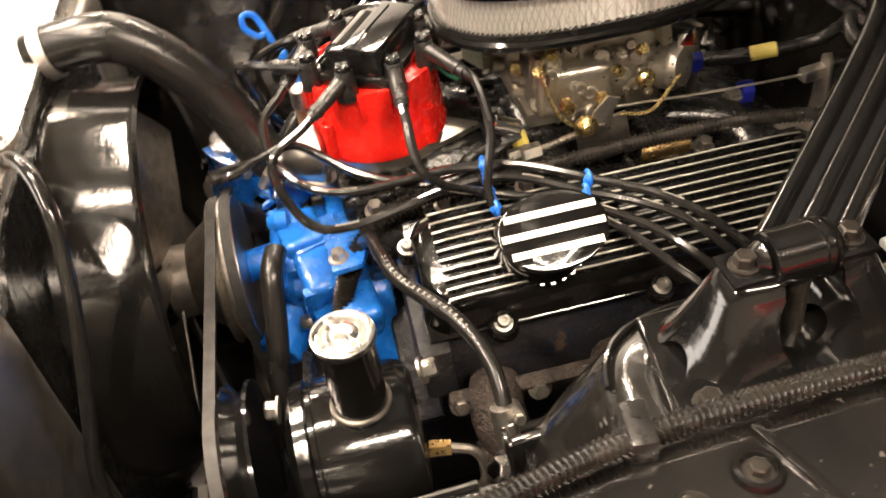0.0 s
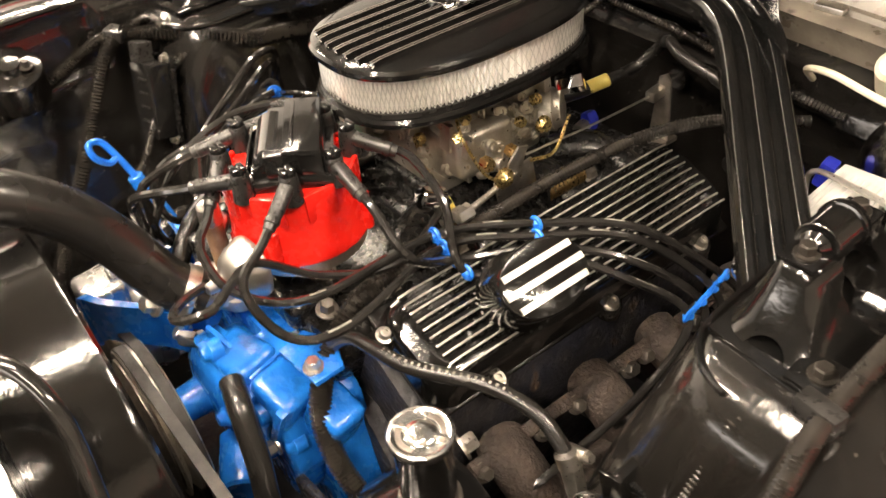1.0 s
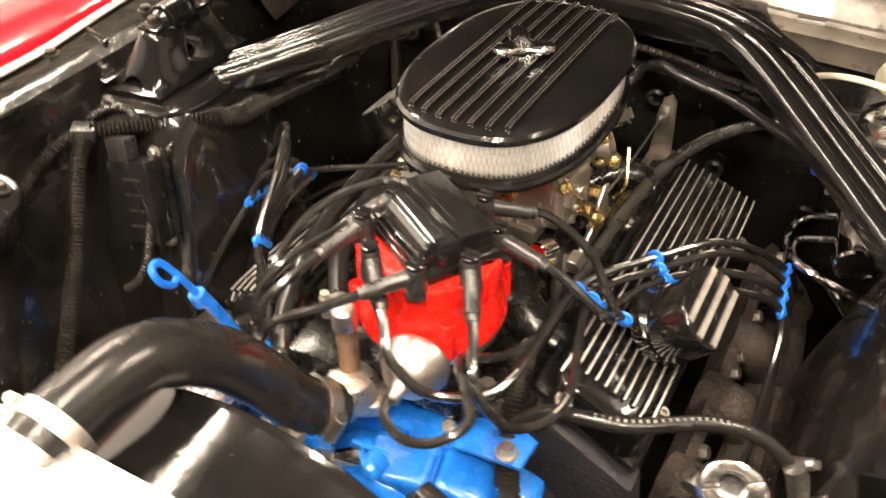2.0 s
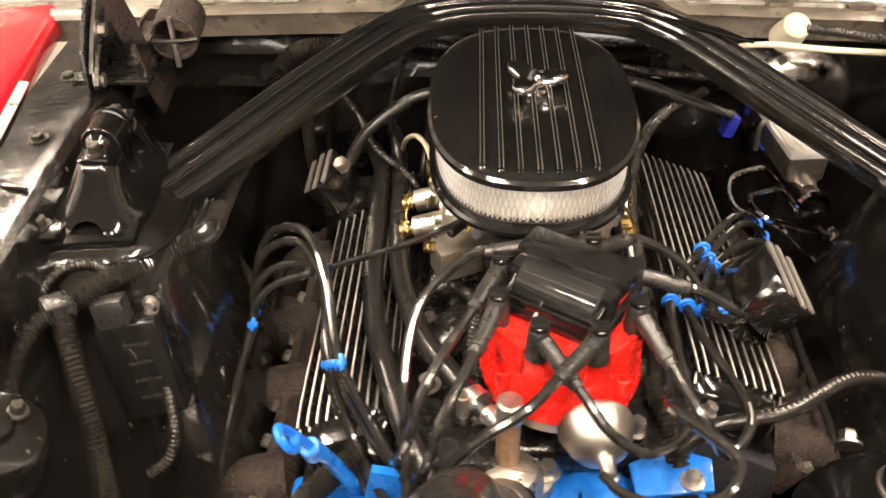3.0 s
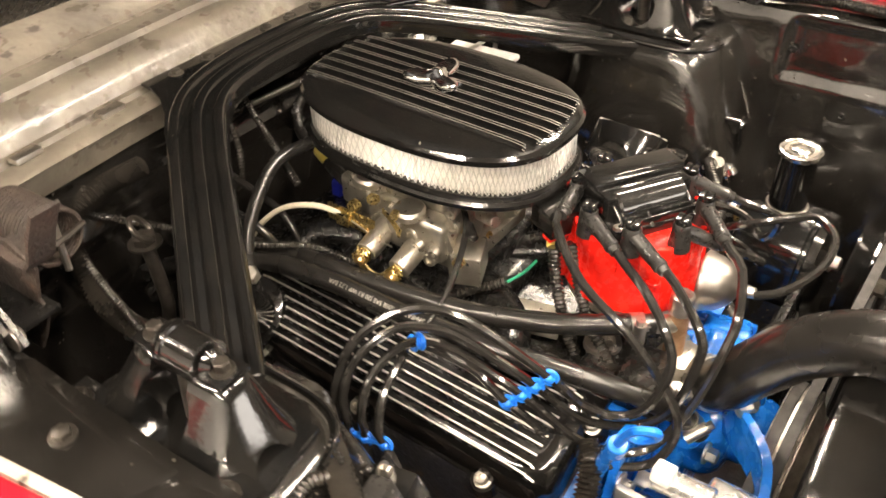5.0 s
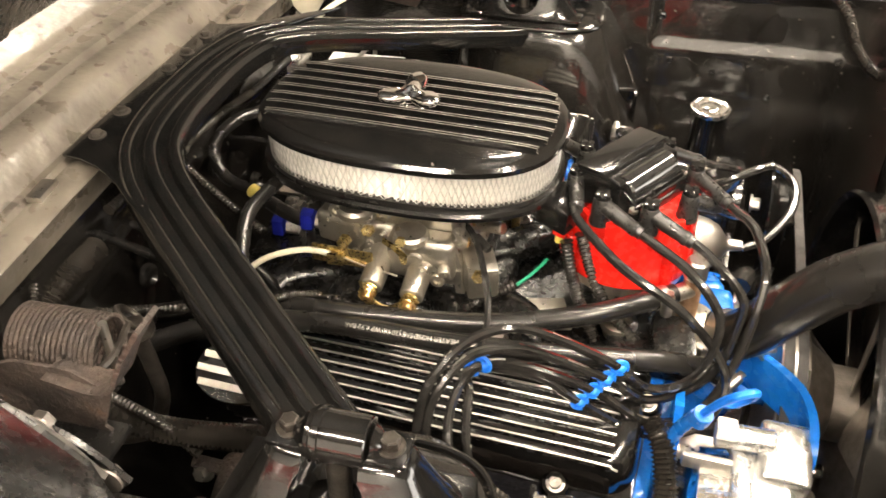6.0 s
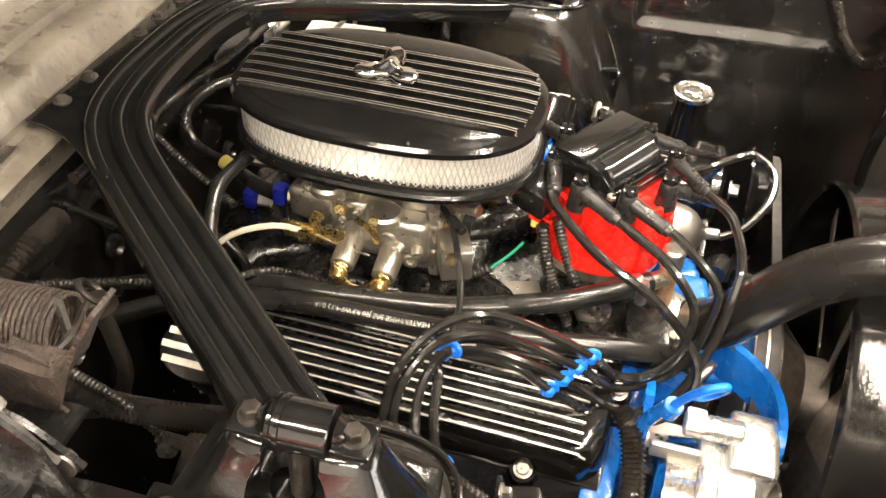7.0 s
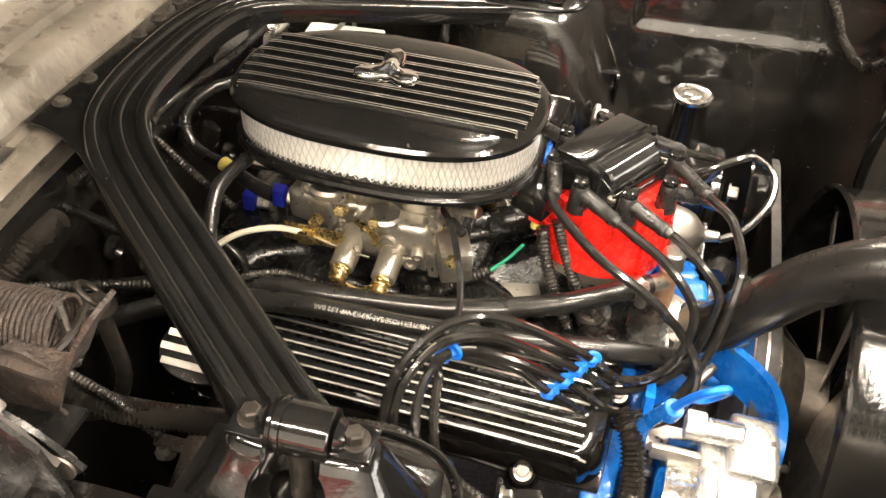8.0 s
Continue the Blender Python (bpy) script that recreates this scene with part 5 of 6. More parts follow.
# spark plug leads, each with its boots
SEP_P = [(-0.160, -0.228, 0.866), (-0.166, -0.219, 0.856), (-0.172, -0.210, 0.845), (-0.178, -0.200, 0.834)]
ARCH_P = [(-0.199, -0.140, 0.909), (-0.204, -0.124, 0.893), (-0.191, -0.119, 0.871), (-0.188, -0.108, 0.860)]
OUT_P = [(-0.266, -0.072, 0.803), (-0.264, -0.092, 0.807), (-0.262, -0.112, 0.811), (-0.260, -0.132, 0.814)]
PLUG_P = [(-0.232, 0.098, 0.668), (-0.236, -0.010, 0.668), (-0.236, -0.115, 0.668), (-0.236, -0.222, 0.668)]
SEP_D = [(0.125, -0.134, 0.852), (0.140, -0.136, 0.848), (0.156, -0.136, 0.843), (0.171, -0.135, 0.837)]
CLIP_D = [(0.171, -0.052, 0.847), (0.177, -0.056, 0.838), (0.184, -0.056, 0.828), (0.190, -0.054, 0.820)]
OUT_D = [(0.280, 0.094, 0.765), (0.283, 0.074, 0.763), (0.286, 0.053, 0.761), (0.289, 0.031, 0.759)]
PLUG_D = [(0.248, 0.145, 0.668), (0.250, 0.042, 0.668), (0.250, -0.062, 0.668), (0.248, -0.168, 0.668)]


def tower(k):
    a = radians(TOWERS[k])
    return Vector((DX + 0.0565 * math.cos(a), DY + 0.0565 * math.sin(a), 0.914))


def lead(k, mids, plug, label):
    base = tower(k)
    wire = thing("spark_plug_lead", label, "spark plug lead", base, "spark plug leads")
    post = part("boot", Geo().lathe(base, (0, 0, 1), [(0, 0.0100), (0.008, 0.0094), (0.020, 0.0084), (0.026, 0.0080), (0.0275, 0.0070)], 18), BOOT, wire, "grey black rubber boot")
    crown = Geo().lathe(base + Vector((0, 0, 0.027)), (0, 0, 1), [(0, 0.0062), (0.0010, 0.0072), (0.0040, 0.0070), (0.0048, 0.0060)], 18)
    crown.box(base + Vector((0, 0.0035, 0.0324)), (0.012, 0.0046, 0.0018), (0, 0, 0), 0.0004).box(base + Vector((0, -0.0035, 0.0324)), (0.012, 0.0046, 0.0018), (0, 0, 0), 0.0004)
    part("crown", crown, PLASTIC, post, "slotted black crown")
    top = base + Vector((0, 0, 0.020))
    way = (Vector(mids[0]) - top).normalized()
    if (Vector(mids[0]) - top).length < 0.075:
        mids = mids[1:]
    end = top + way * 0.046
    part("sleeve", Geo().lathe(top, way, [(0, 0.0072), (0.024, 0.0068), (0.034, 0.0062), (0.036, 0.0068), (0.040, 0.0068), (0.041, 0.0058), (0.046, 0.0054)], 16), BOOT, post)
    tip = Vector(plug)
    side = math.copysign(1, plug[0])
    low = tip + Vector((0.030 * side, 0, -0.004))
    part("wire", Geo().tube([end - way * 0.006, end + way * 0.012, *mids, low + Vector((0.022 * side, 0, 0.035)), low], 0.0042, 8, 0.007), WIRE, wire)
    path = spline([end + way * 0.012, *mids], 0.006)
    for f in (0.22, 0.5, 0.68):
        a = int(len(path) * f)
        run = [q + Vector((0, 0, 0.0040)) for q in path[a:a + 4]]
        part("print", Geo().strip(run, [(-0.0010, -0.0004), (0.0010, -0.0004), (0.0008, 0.0004), (-0.0008, 0.0004)], 0.006), WHITE, wire, "faint white print")
    part("plug_boot", Geo().rod(low + Vector((0.008 * side, 0, 0.008)), tip, 0.0085, 0.0080, 14, 0.001), RUBBER, wire, "black rubber plug boot")


LP = "glossy black spark plug lead arching over the passenger side valve cover"
LD = "glossy black spark plug lead arching over the driver side valve cover"
lead(2, [(-0.076, -0.268, 0.914), (-0.091, -0.294, 0.896), (-0.098, -0.305, 0.872), (-0.110, -0.298, 0.832), (-0.119, -0.277, 0.811), (-0.138, -0.250, 0.825), SEP_P[0], (-0.175, -0.172, 0.902), (-0.190, -0.137, 0.917), (-0.211, -0.107, 0.911), (-0.240, -0.086, 0.888), (-0.260, -0.080, 0.848), OUT_P[0], (-0.276, -0.030, 0.745)], PLUG_P[0], LP)
lead(3, [(-0.062, -0.296, 0.915), (-0.076, -0.317, 0.896), (-0.082, -0.321, 0.870), (-0.094, -0.312, 0.820), (-0.107, -0.288, 0.795), (-0.140, -0.252, 0.810), SEP_P[1], (-0.180, -0.160, 0.886), (-0.192, -0.136, 0.896), (-0.211, -0.109, 0.896), (-0.240, -0.091, 0.876), (-0.260, -0.089, 0.846), OUT_P[1], (-0.276, -0.068, 0.745)], PLUG_P[1], LP)
lead(5, [(-0.014, -0.322, 0.922), (-0.046, -0.335, 0.906), (-0.063, -0.336, 0.884), (-0.092, -0.326, 0.828), (-0.119, -0.302, 0.783), (-0.148, -0.258, 0.792), SEP_P[2], (-0.183, -0.152, 0.870), ARCH_P[2], (-0.212, -0.106, 0.868), (-0.240, -0.103, 0.858), (-0.260, -0.108, 0.836), OUT_P[2], (-0.275, -0.125, 0.750)], PLUG_P[2], LP)
lead(1, [(-0.072, -0.172, 0.932), (-0.094, -0.215, 0.918), (-0.104, -0.275, 0.885), (-0.102, -0.320, 0.820), (-0.120, -0.310, 0.772), (-0.150, -0.262, 0.776), SEP_P[3], (-0.181, -0.164, 0.858), ARCH_P[3], (-0.211, -0.112, 0.858), (-0.240, -0.117, 0.848), (-0.258, -0.124, 0.826), OUT_P[3], (-0.275, -0.180, 0.765)], PLUG_P[3], LP)
lead(4, [(0.046, -0.318, 0.892), (0.080, -0.312, 0.864), (0.118, -0.262, 0.850), SEP_D[0], CLIP_D[0], (0.226, 0.024, 0.832), OUT_D[0], (0.294, 0.120, 0.720)], PLUG_D[0], LD)
lead(6, [(0.116, -0.314, 0.892), (0.140, -0.298, 0.846), (0.166, -0.256, 0.848), SEP_D[1], CLIP_D[1], (0.230, 0.016, 0.826), OUT_D[1], (0.295, 0.074, 0.715)], PLUG_D[1], LD)
lead(7, [(0.140, -0.196, 0.915), (0.170, -0.190, 0.885), SEP_D[2], CLIP_D[2], (0.236, 0.003, 0.812), OUT_D[2], (0.296, 0.030, 0.715)], PLUG_D[2], LD)
lead(0, [(0.095, -0.122, 0.915), (0.130, -0.125, 0.890), SEP_D[3], CLIP_D[3], (0.242, -0.010, 0.802), OUT_D[3], (0.298, -0.030, 0.715)], PLUG_D[3], LD)


def separator(pts, label):
    """A blue comb that holds leads side by side."""
    mid = sum((Vector(p) for p in pts), Vector()) / len(pts)
    comb = thing("wire_separator", label, "wire clip", mid, "blue wire separators")
    d = (Vector(pts[-1]) - Vector(pts[0])).normalized()
    for p in pts:
        part("loop", Geo().ring(p, d.cross(Vector((0.2, 0.1, 1))).normalized() if abs(d.z) < 0.8 else (0, 1, 0), 0.0062, 0.0022, 14, 6).ball(Vector(p), 0.0058, (1, 1, 0.8), 10), CLIP, comb)
    part("bridge", Geo().rod(Vector(pts[0]) - d * 0.006, Vector(pts[-1]) + d * 0.006, 0.0030, n=8), CLIP, comb)


separator(SEP_P, "bright blue plastic separator across four spark plug leads")
separator(ARCH_P[2:], "small bright blue plastic separator on two leads")
separator(OUT_P, "bright blue plastic separator across four spark plug leads")
separator(SEP_D, "bright blue plastic separator across four spark plug leads")
separator(CLIP_D[:3], "bright blue plastic separator across three leads")
separator(OUT_D, "bright blue plastic separator across four spark plug leads")

# ---- thermostat housing and hoses ----
thermo = thing("thermostat_housing", "stained cast aluminium thermostat housing with tube", "thermostat housing", (-0.022, -0.29, 0.77))
part("foot", Geo().prism(oval(0.036, 0.020, 2.6, 28), pose(-0.020, -0.288, 0.778, 0, 0, 20), 0.014, 0.003), CAST, thermo)
part("dome", Geo().lathe((-0.020, -0.288, 0.786), (0, 0, 1), [(0, 0.027), (0.012, 0.026), (0.024, 0.020), (0.028, 0.010)], 28), CAST, thermo)
part("outlet", Geo().tube([(-0.018, -0.285, 0.798), (-0.021, -0.304, 0.790), (-0.029, -0.324, 0.801)], 0.0195, 20), CAST, thermo)
part("stem", Geo().rod((-0.024, -0.281, 0.800), (-0.024, -0.281, 0.866), 0.0095, 0.0092, 16), COPPER, thermo, "tarnished brown brass stem")
part("stem_nut", Geo().rod((-0.024, -0.281, 0.862), (-0.024, -0.281, 0.884), 0.0112, 0.0105, 16, 0.002), STEEL, thermo, "bright plated nut")
part("side_spigot", Geo().rod((-0.024, -0.281, 0.848), (-0.050, -0.256, 0.853), 0.0085, n=14), STEEL, thermo)
for x, y in ((-0.052, -0.300), (0.010, -0.277)):
    bolt(thermo, (x, y, 0.791), (0, 0, 1), 0.0075, 0.010)
radhose = thing("radiator_hose", "thick dusty black rubber upper radiator hose", "hose", (-0.05, -0.40, 0.85))
part("hose", Geo().tube([(-0.022, -0.310, 0.790), (-0.036, -0.335, 0.813), (-0.052, -0.362, 0.866), (-0.060, -0.394, 0.914), (-0.069, -0.440, 0.950), (-0.076, -0.490, 0.950), (-0.078, -0.522, 0.942)], 0.0242, 24, 0.005), RUBBER, radhose)
clamp(radhose, (-0.0285, -0.322, 0.799), (-0.42, -0.72, 0.55), 0.0246)
clamp(radhose, (-0.0775, -0.508, 0.9455), (0, 1, 0.18), 0.0246, POLISH)

heat1 = thing("heater_hose", "black rubber heater hose along the intake", "hose", (-0.10, -0.1, 0.83), "heater hoses")
part("hose", Geo().tube([(-0.040, -0.265, 0.851), (-0.062, -0.238, 0.853), (-0.094, -0.185, 0.852), (-0.120, -0.10, 0.845), (-0.130, 0.0, 0.838), (-0.136, 0.09, 0.832), (-0.146, 0.19, 0.812), (-0.165, 0.300, 0.780)], 0.0098, 16, 0.006), RUBBER, heat1)
clamp(heat1, (-0.050, -0.253, 0.852), (-0.6, 0.8, 0), 0.0101)
heat2 = thing("heater_hose", "black rubber heater hose with faint white print", "hose", (-0.15, -0.1, 0.82), "heater hoses")
H2 = [(-0.058, -0.330, 0.765), (-0.075, -0.312, 0.795), (-0.100, -0.275, 0.822), (-0.122, -0.220, 0.836), (-0.141, -0.15, 0.842), (-0.150, -0.06, 0.842), (-0.153, 0.03, 0.840), (-0.160, 0.12, 0.828), (-0.185, 0.21, 0.800), (-0.23, 0.300, 0.760)]
part("hose", Geo().tube(H2, 0.0100, 16, 0.006), RUBBER, heat2)
clamp(heat2, (-0.066, -0.322, 0.781), (-0.4, 0.4, 0.8), 0.0103)



def lettered(words, line, r, start, size, lean, parent):
    """White print that follows a hose; lean turns it round the hose from straight up."""
    font = bpy.data.curves.new("words", "FONT")
    font.body, font.size, font.extrude = words, size, 0.0
    blank = new("words", font)
    me = blank.evaluated_get(bpy.context.evaluated_depsgraph_get()).to_mesh()
    flat, faces = [q.co.copy() for q in me.vertices], [tuple(p.vertices) for p in me.polygons]
    bpy.data.objects.remove(blank)
    bpy.data.curves.remove(font)
    path = even(spline(line, 0.004), 0.002)
    stations = turns(path)
    g, out = Geo(), []
    for q in flat:
        f = min(len(path) - 2, max(0, (start + q.x) / 0.002))
        k = int(f)
        side, up, way = stations[k]
        ang = lean - (q.y - size * 0.35) / r
        c = path[k].lerp(path[k + 1], f - k)
        out.append(c + (side * math.cos(ang) + up * math.sin(ang)) * (r + 0.0003))
    part("print", g.add(out, faces), WHITE, parent, "faint white hose print")


lettered("CAR HEATER HOSE SAE J20 R3 WP 1.72 BAR", H2, 0.0100, 0.275, 0.0062, radians(40), heat2)
vac = thing("vacuum_hose", "thin black vacuum hose looping from the canister", "hose", (0.08, -0.34, 0.86))
part("hose", Geo().tube([(0.043, -0.324, 0.8530), (0.056, -0.346, 0.860), (0.086, -0.366, 0.876), (0.114, -0.366, 0.890), (0.128, -0.345, 0.898), (0.112, -0.322, 0.898), (0.092, -0.290, 0.890), (0.105, -0.240, 0.855), (0.115, -0.17, 0.835), (0.09, -0.09, 0.850)], 0.0040, 8), WIRE, vac)

# ---- power steering pump ----
ps = thing("power_steering_pump", "glossy black power steering pump with chrome cap", "steering pump", (0.293, -0.31, 0.66))
part("reservoir", Geo().lathe((0.293, -0.255, 0.720), (0, -1, 0), [(0, 0.050), (0.004, 0.060), (0.012, 0.064), (0.080, 0.064), (0.082, 0.061), (0.086, 0.061), (0.088, 0.064), (0.098, 0.062), (0.104, 0.050), (0.108, 0.030)], 48), GLOSS, ps)
part("filler_neck", Geo().lathe((0.299, -0.297, 0.770), (0, 0, 1), [(0, 0.028), (0.006, 0.025), (0.010, 0.0215), (0.080, 0.0210), (0.084, 0.0225)], 32), GLOSS, ps)
part("weld_ring", Geo().ring((0.299, -0.297, 0.783), (0, 0, 1), 0.0225, 0.0022, 28, 8), DULL, ps)
cap_ps = part("cap", Geo().lathe((0.299, -0.297, 0.853), (0, 0, 1), [(0, 0.0240), (0.004, 0.0246), (0.0058, 0.0238), (0.0064, 0.0215), (0.0052, 0.0195), (0.0052, 0.0120), (0.0070, 0.0100), (0.0076, 0.006)], 32), PLATED, ps, "bright plated filler cap with worn print")
part("grip", Geo().box((0.299, -0.297, 0.8592), (0.040, 0.0026, 0.0024), (0, 0, 35), 0.001), PLATED, cap_ps)
for k in range(2):
    arc = [(0.299 + 0.0160 * math.cos(radians(20 + 180 * k + 13 * j)), -0.297 + 0.0160 * math.sin(radians(20 + 180 * k + 13 * j)), 0.8583) for j in range(9)]
    part("print", Geo().strip(arc, [(-0.002, 0), (0.002, 0), (0.002, 0.0004), (-0.002, 0.0004)], 0.004), DULL, cap_ps, "worn dark print")
part("pulley", Geo().lathe((0.288, -0.385, 0.715), (0, -1, 0), [(0, 0.020), (0, 0.074), (0.003, 0.075), (0.012, 0.062), (0.021, 0.075), (0.024, 0.074), (0.025, 0.064), (0.010, 0.050), (0.010, 0.018), (0.024, 0.016), (0.025, 0.006)], 44), GLOSS, ps, "black pressed pulley")
part("bracket", Geo().box((0.215, -0.345, 0.690), (0.10, 0.010, 0.060), (0, -14, 0), 0.003), SATIN, ps)
bolt(ps, (0.262, -0.366, 0.752), (-0.1, -1, 0.1), 0.008, 0.010)
bolt(ps, (0.300, -0.414, 0.712), (0, -1, 0), 0.011, 0.012, DULL, "shaft_nut")
part("brass_fitting", Geo().rod((0.318, -0.254, 0.728), (0.321, -0.236, 0.727), 0.0075, 0.007, 6, 0.0008), BRASS, ps, "brass hose fitting")
part("pressure_line", Geo().tube([(0.321, -0.237, 0.727), (0.327, -0.218, 0.722), (0.334, -0.212, 0.700), (0.336, -0.222, 0.672), (0.335, -0.235, 0.58)], 0.0042, 8), DULL, ps)
part("line_union", Geo().rod((0.335, -0.218, 0.682), (0.336, -0.226, 0.655), 0.0082, 0.0078, 6, 0.0008), BRASS, ps, "dull brass line union")
bolt(ps, (0.272, -0.246, 0.770), (0.2, 1, 0.3), 0.008, 0.012)

ps.location += Vector((0.001, 0.016, 0.002))

pshose = thing("steering_hose", "black braided hose with white print to a brake fitting", "hose", (0.25, -0.22, 0.80))
part("hose", Geo().tube([(0.112, -0.258, 0.780), (0.144, -0.246, 0.812), (0.178, -0.240, 0.818), (0.213, -0.230, 0.818), (0.267, -0.196, 0.816), (0.305, -0.179, 0.804), (0.332, -0.176, 0.785), (0.344, -0.176, 0.768), (0.350, -0.177, 0.755)], 0.0066, 12), RUBBER, pshose)
run = even(spline([(0.178, -0.240, 0.818), (0.213, -0.230, 0.818), (0.267, -0.196, 0.816), (0.305, -0.179, 0.804)], 0.004), 0.002)
for k in range(3, len(run) - 4, 3):
    part("print_bar", Geo().strip([q + Vector((0.0014, 0, 0.0065)) for q in run[k:k + 2]], [(-0.0016, -0.0003), (0.0016, -0.0003), (0.0016, 0.0003), (-0.0016, 0.0003)], 0.004), WHITE, pshose, "faint white print")
part("fitting", Geo().rod((0.343, -0.178, 0.776), (0.352, -0.178, 0.745), 0.0098, 0.009, 6, 0.001), STEEL, pshose, "plated hose end")
part("crimp", Geo().rod((0.352, -0.178, 0.748), (0.360, -0.180, 0.715), 0.008, 0.0075, 12, 0.001), CHROME, pshose)
clamp(pshose, (0.341, -0.179, 0.780), (0.4, 0, -0.9), 0.0085)
bolt(pshose, (0.368, -0.184, 0.752), (0.3, -0.6, 0.5), 0.009, 0.014, CHROME, "banjo_bolt")
part("pipe", Geo().tube([(0.359, -0.180, 0.718), (0.365, -0.185, 0.66), (0.35, -0.20, 0.58)], 0.0055, 10), DULL, pshose)

loomhose = thing("ribbed_hose", "black ribbed plastic hose down the block front", "hose", (0.12, -0.25, 0.75))
part("hose", Geo().tube([(0.105, -0.195, 0.812), (0.112, -0.225, 0.808), (0.122, -0.262, 0.778), (0.135, -0.285, 0.735), (0.160, -0.290, 0.690), (0.19, -0.28, 0.640), (0.20, -0.27, 0.58)], 0.0095, 12, ribs=0.0042), LOOM, loomhose)

# ---- alternator, brackets, dipstick ----
alt = thing("alternator", "bright chrome plated alternator", "alternator", (-0.175, -0.34, 0.69))
part("rear_housing", Geo().lathe((-0.178, -0.284, 0.708), (0, -1, 0), [(0, 0.026), (0.002, 0.046), (0.008, 0.055), (0.034, 0.058), (0.036, 0.062), (0.044, 0.062)], 44), WORN_CHROME, alt)
part("front_housing", Geo().lathe((-0.178, -0.328, 0.708), (0, -1, 0), [(0, 0.066), (0.010, 0.0665), (0.038, 0.064), (0.046, 0.056), (0.050, 0.030)], 44), ALU, alt)
part("stator_band", Geo().lathe((-0.178, -0.318, 0.708), (0, -1, 0), [(0, 0.067), (0.002, 0.0685), (0.016, 0.0685), (0.018, 0.067)], 44), ALU, alt)
for k in range(6):
    a = radians(60 * k + 25)
    part("vent_rib", Geo().box((-0.178 + 0.059 * math.cos(a), -0.300, 0.708 + 0.059 * math.sin(a)), (0.016, 0.050, 0.008), (0, -math.degrees(a), 0), 0.003), POLISH, alt)
part("terminal_block", Geo().box((-0.156, -0.308, 0.798), (0.018, 0.018, 0.014), (0, 12, 0), 0.003), material("white_connector", (0.70, 0.69, 0.65), (0.76, 0.75, 0.71), 60, (0.35, 0.5)), alt, "white plastic connector")
part("mounting_bar", Geo().rod((-0.150, -0.300, 0.782), (-0.150, -0.352, 0.786), 0.0115, 0.0115, 18, 0.002), ALU, alt, "chrome mounting bar")
part("cooling_shield", Geo().box((-0.152, -0.362, 0.760), (0.062, 0.044, 0.052), (0, -8, 0), 0.007, 3), ALU, alt, "chrome plated front shield")
part("pulley", Geo().lathe((-0.178, -0.376, 0.708), (0, -1, 0), [(0, 0.012), (0, 0.036), (0.003, 0.037), (0.010, 0.028), (0.017, 0.037), (0.020, 0.036), (0.022, 0.020), (0.034, 0.008)], 32), POLISH, alt)
fanblades = Geo()
for k in range(12):
    a = 6.28319 * k / 12
    fanblades.box((-0.178 + 0.052 * math.cos(a), -0.372, 0.708 + 0.052 * math.sin(a)), (0.024, 0.010, 0.0015), (30, -math.degrees(a), 0))
part("cooling_vanes", fanblades, POLISH, alt)

alt.location += Vector((0.020, -0.020, -0.008))

altbr = thing("alternator_bracket", "blue painted steel alternator bracket with rusty edge", "bracket", (-0.11, -0.37, 0.79))
part("arm", Geo().strip([(-0.010, -0.335, 0.782), (-0.034, -0.354, 0.788), (-0.056, -0.376, 0.791), (-0.078, -0.393, 0.791), (-0.102, -0.402, 0.786), (-0.122, -0.405, 0.772), (-0.132, -0.405, 0.757)],
                        [(-0.0025, -0.046), (0.0025, -0.046), (0.0025, -0.002), (0.0045, 0.0), (0.0045, 0.005), (-0.0035, 0.005), (-0.0025, 0.0)], 0.006), BLUE, altbr)
bolt(altbr, (-0.035, -0.352, 0.797), (0.1, -0.9, 0.6), 0.009, 0.013)
bolt(altbr, (-0.130, -0.408, 0.752), (0, -1, 0), 0.007, 0.008, CHROME)
part("spring_clip", Geo().rod((0.004, -0.348, 0.778), (0.024, -0.338, 0.784), 0.0085, n=8), CHROME, altbr, "bright steel clamp screw")
frontbr = thing("front_bracket", "blue painted accessory bracket on the cylinder head", "bracket", (-0.15, -0.285, 0.72))
part("plate", Geo().strip([(-0.118, -0.285, 0.800), (-0.128, -0.287, 0.760), (-0.150, -0.286, 0.700), (-0.190, -0.282, 0.668)], [(-0.015, -0.004), (0.015, -0.004), (0.015, 0.004), (-0.015, 0.004)], 0.01, (0, 1, 0)), BLUE, frontbr)
bolt(frontbr, (-0.135, -0.291, 0.745), (0, -1, 0), 0.008, 0.011)
bolt(frontbr, (-0.185, -0.287, 0.674), (0, -1, 0), 0.008, 0.011)
rearbr = thing("coil_bracket", "blue painted bracket behind the thermostat housing", "bracket", (0.10, -0.28, 0.77))
part("plate", Geo().prism([(-0.030, -0.012), (0.032, -0.020), (0.040, 0.008), (0.010, 0.026), (-0.028, 0.018)], pose(0.110, -0.272, 0.778, 8, -6, 10), 0.006, 0.002), BLUE, rearbr)
bolt(rearbr, (0.128, -0.278, 0.784), (0, 0, 1), 0.0070, 0.009)

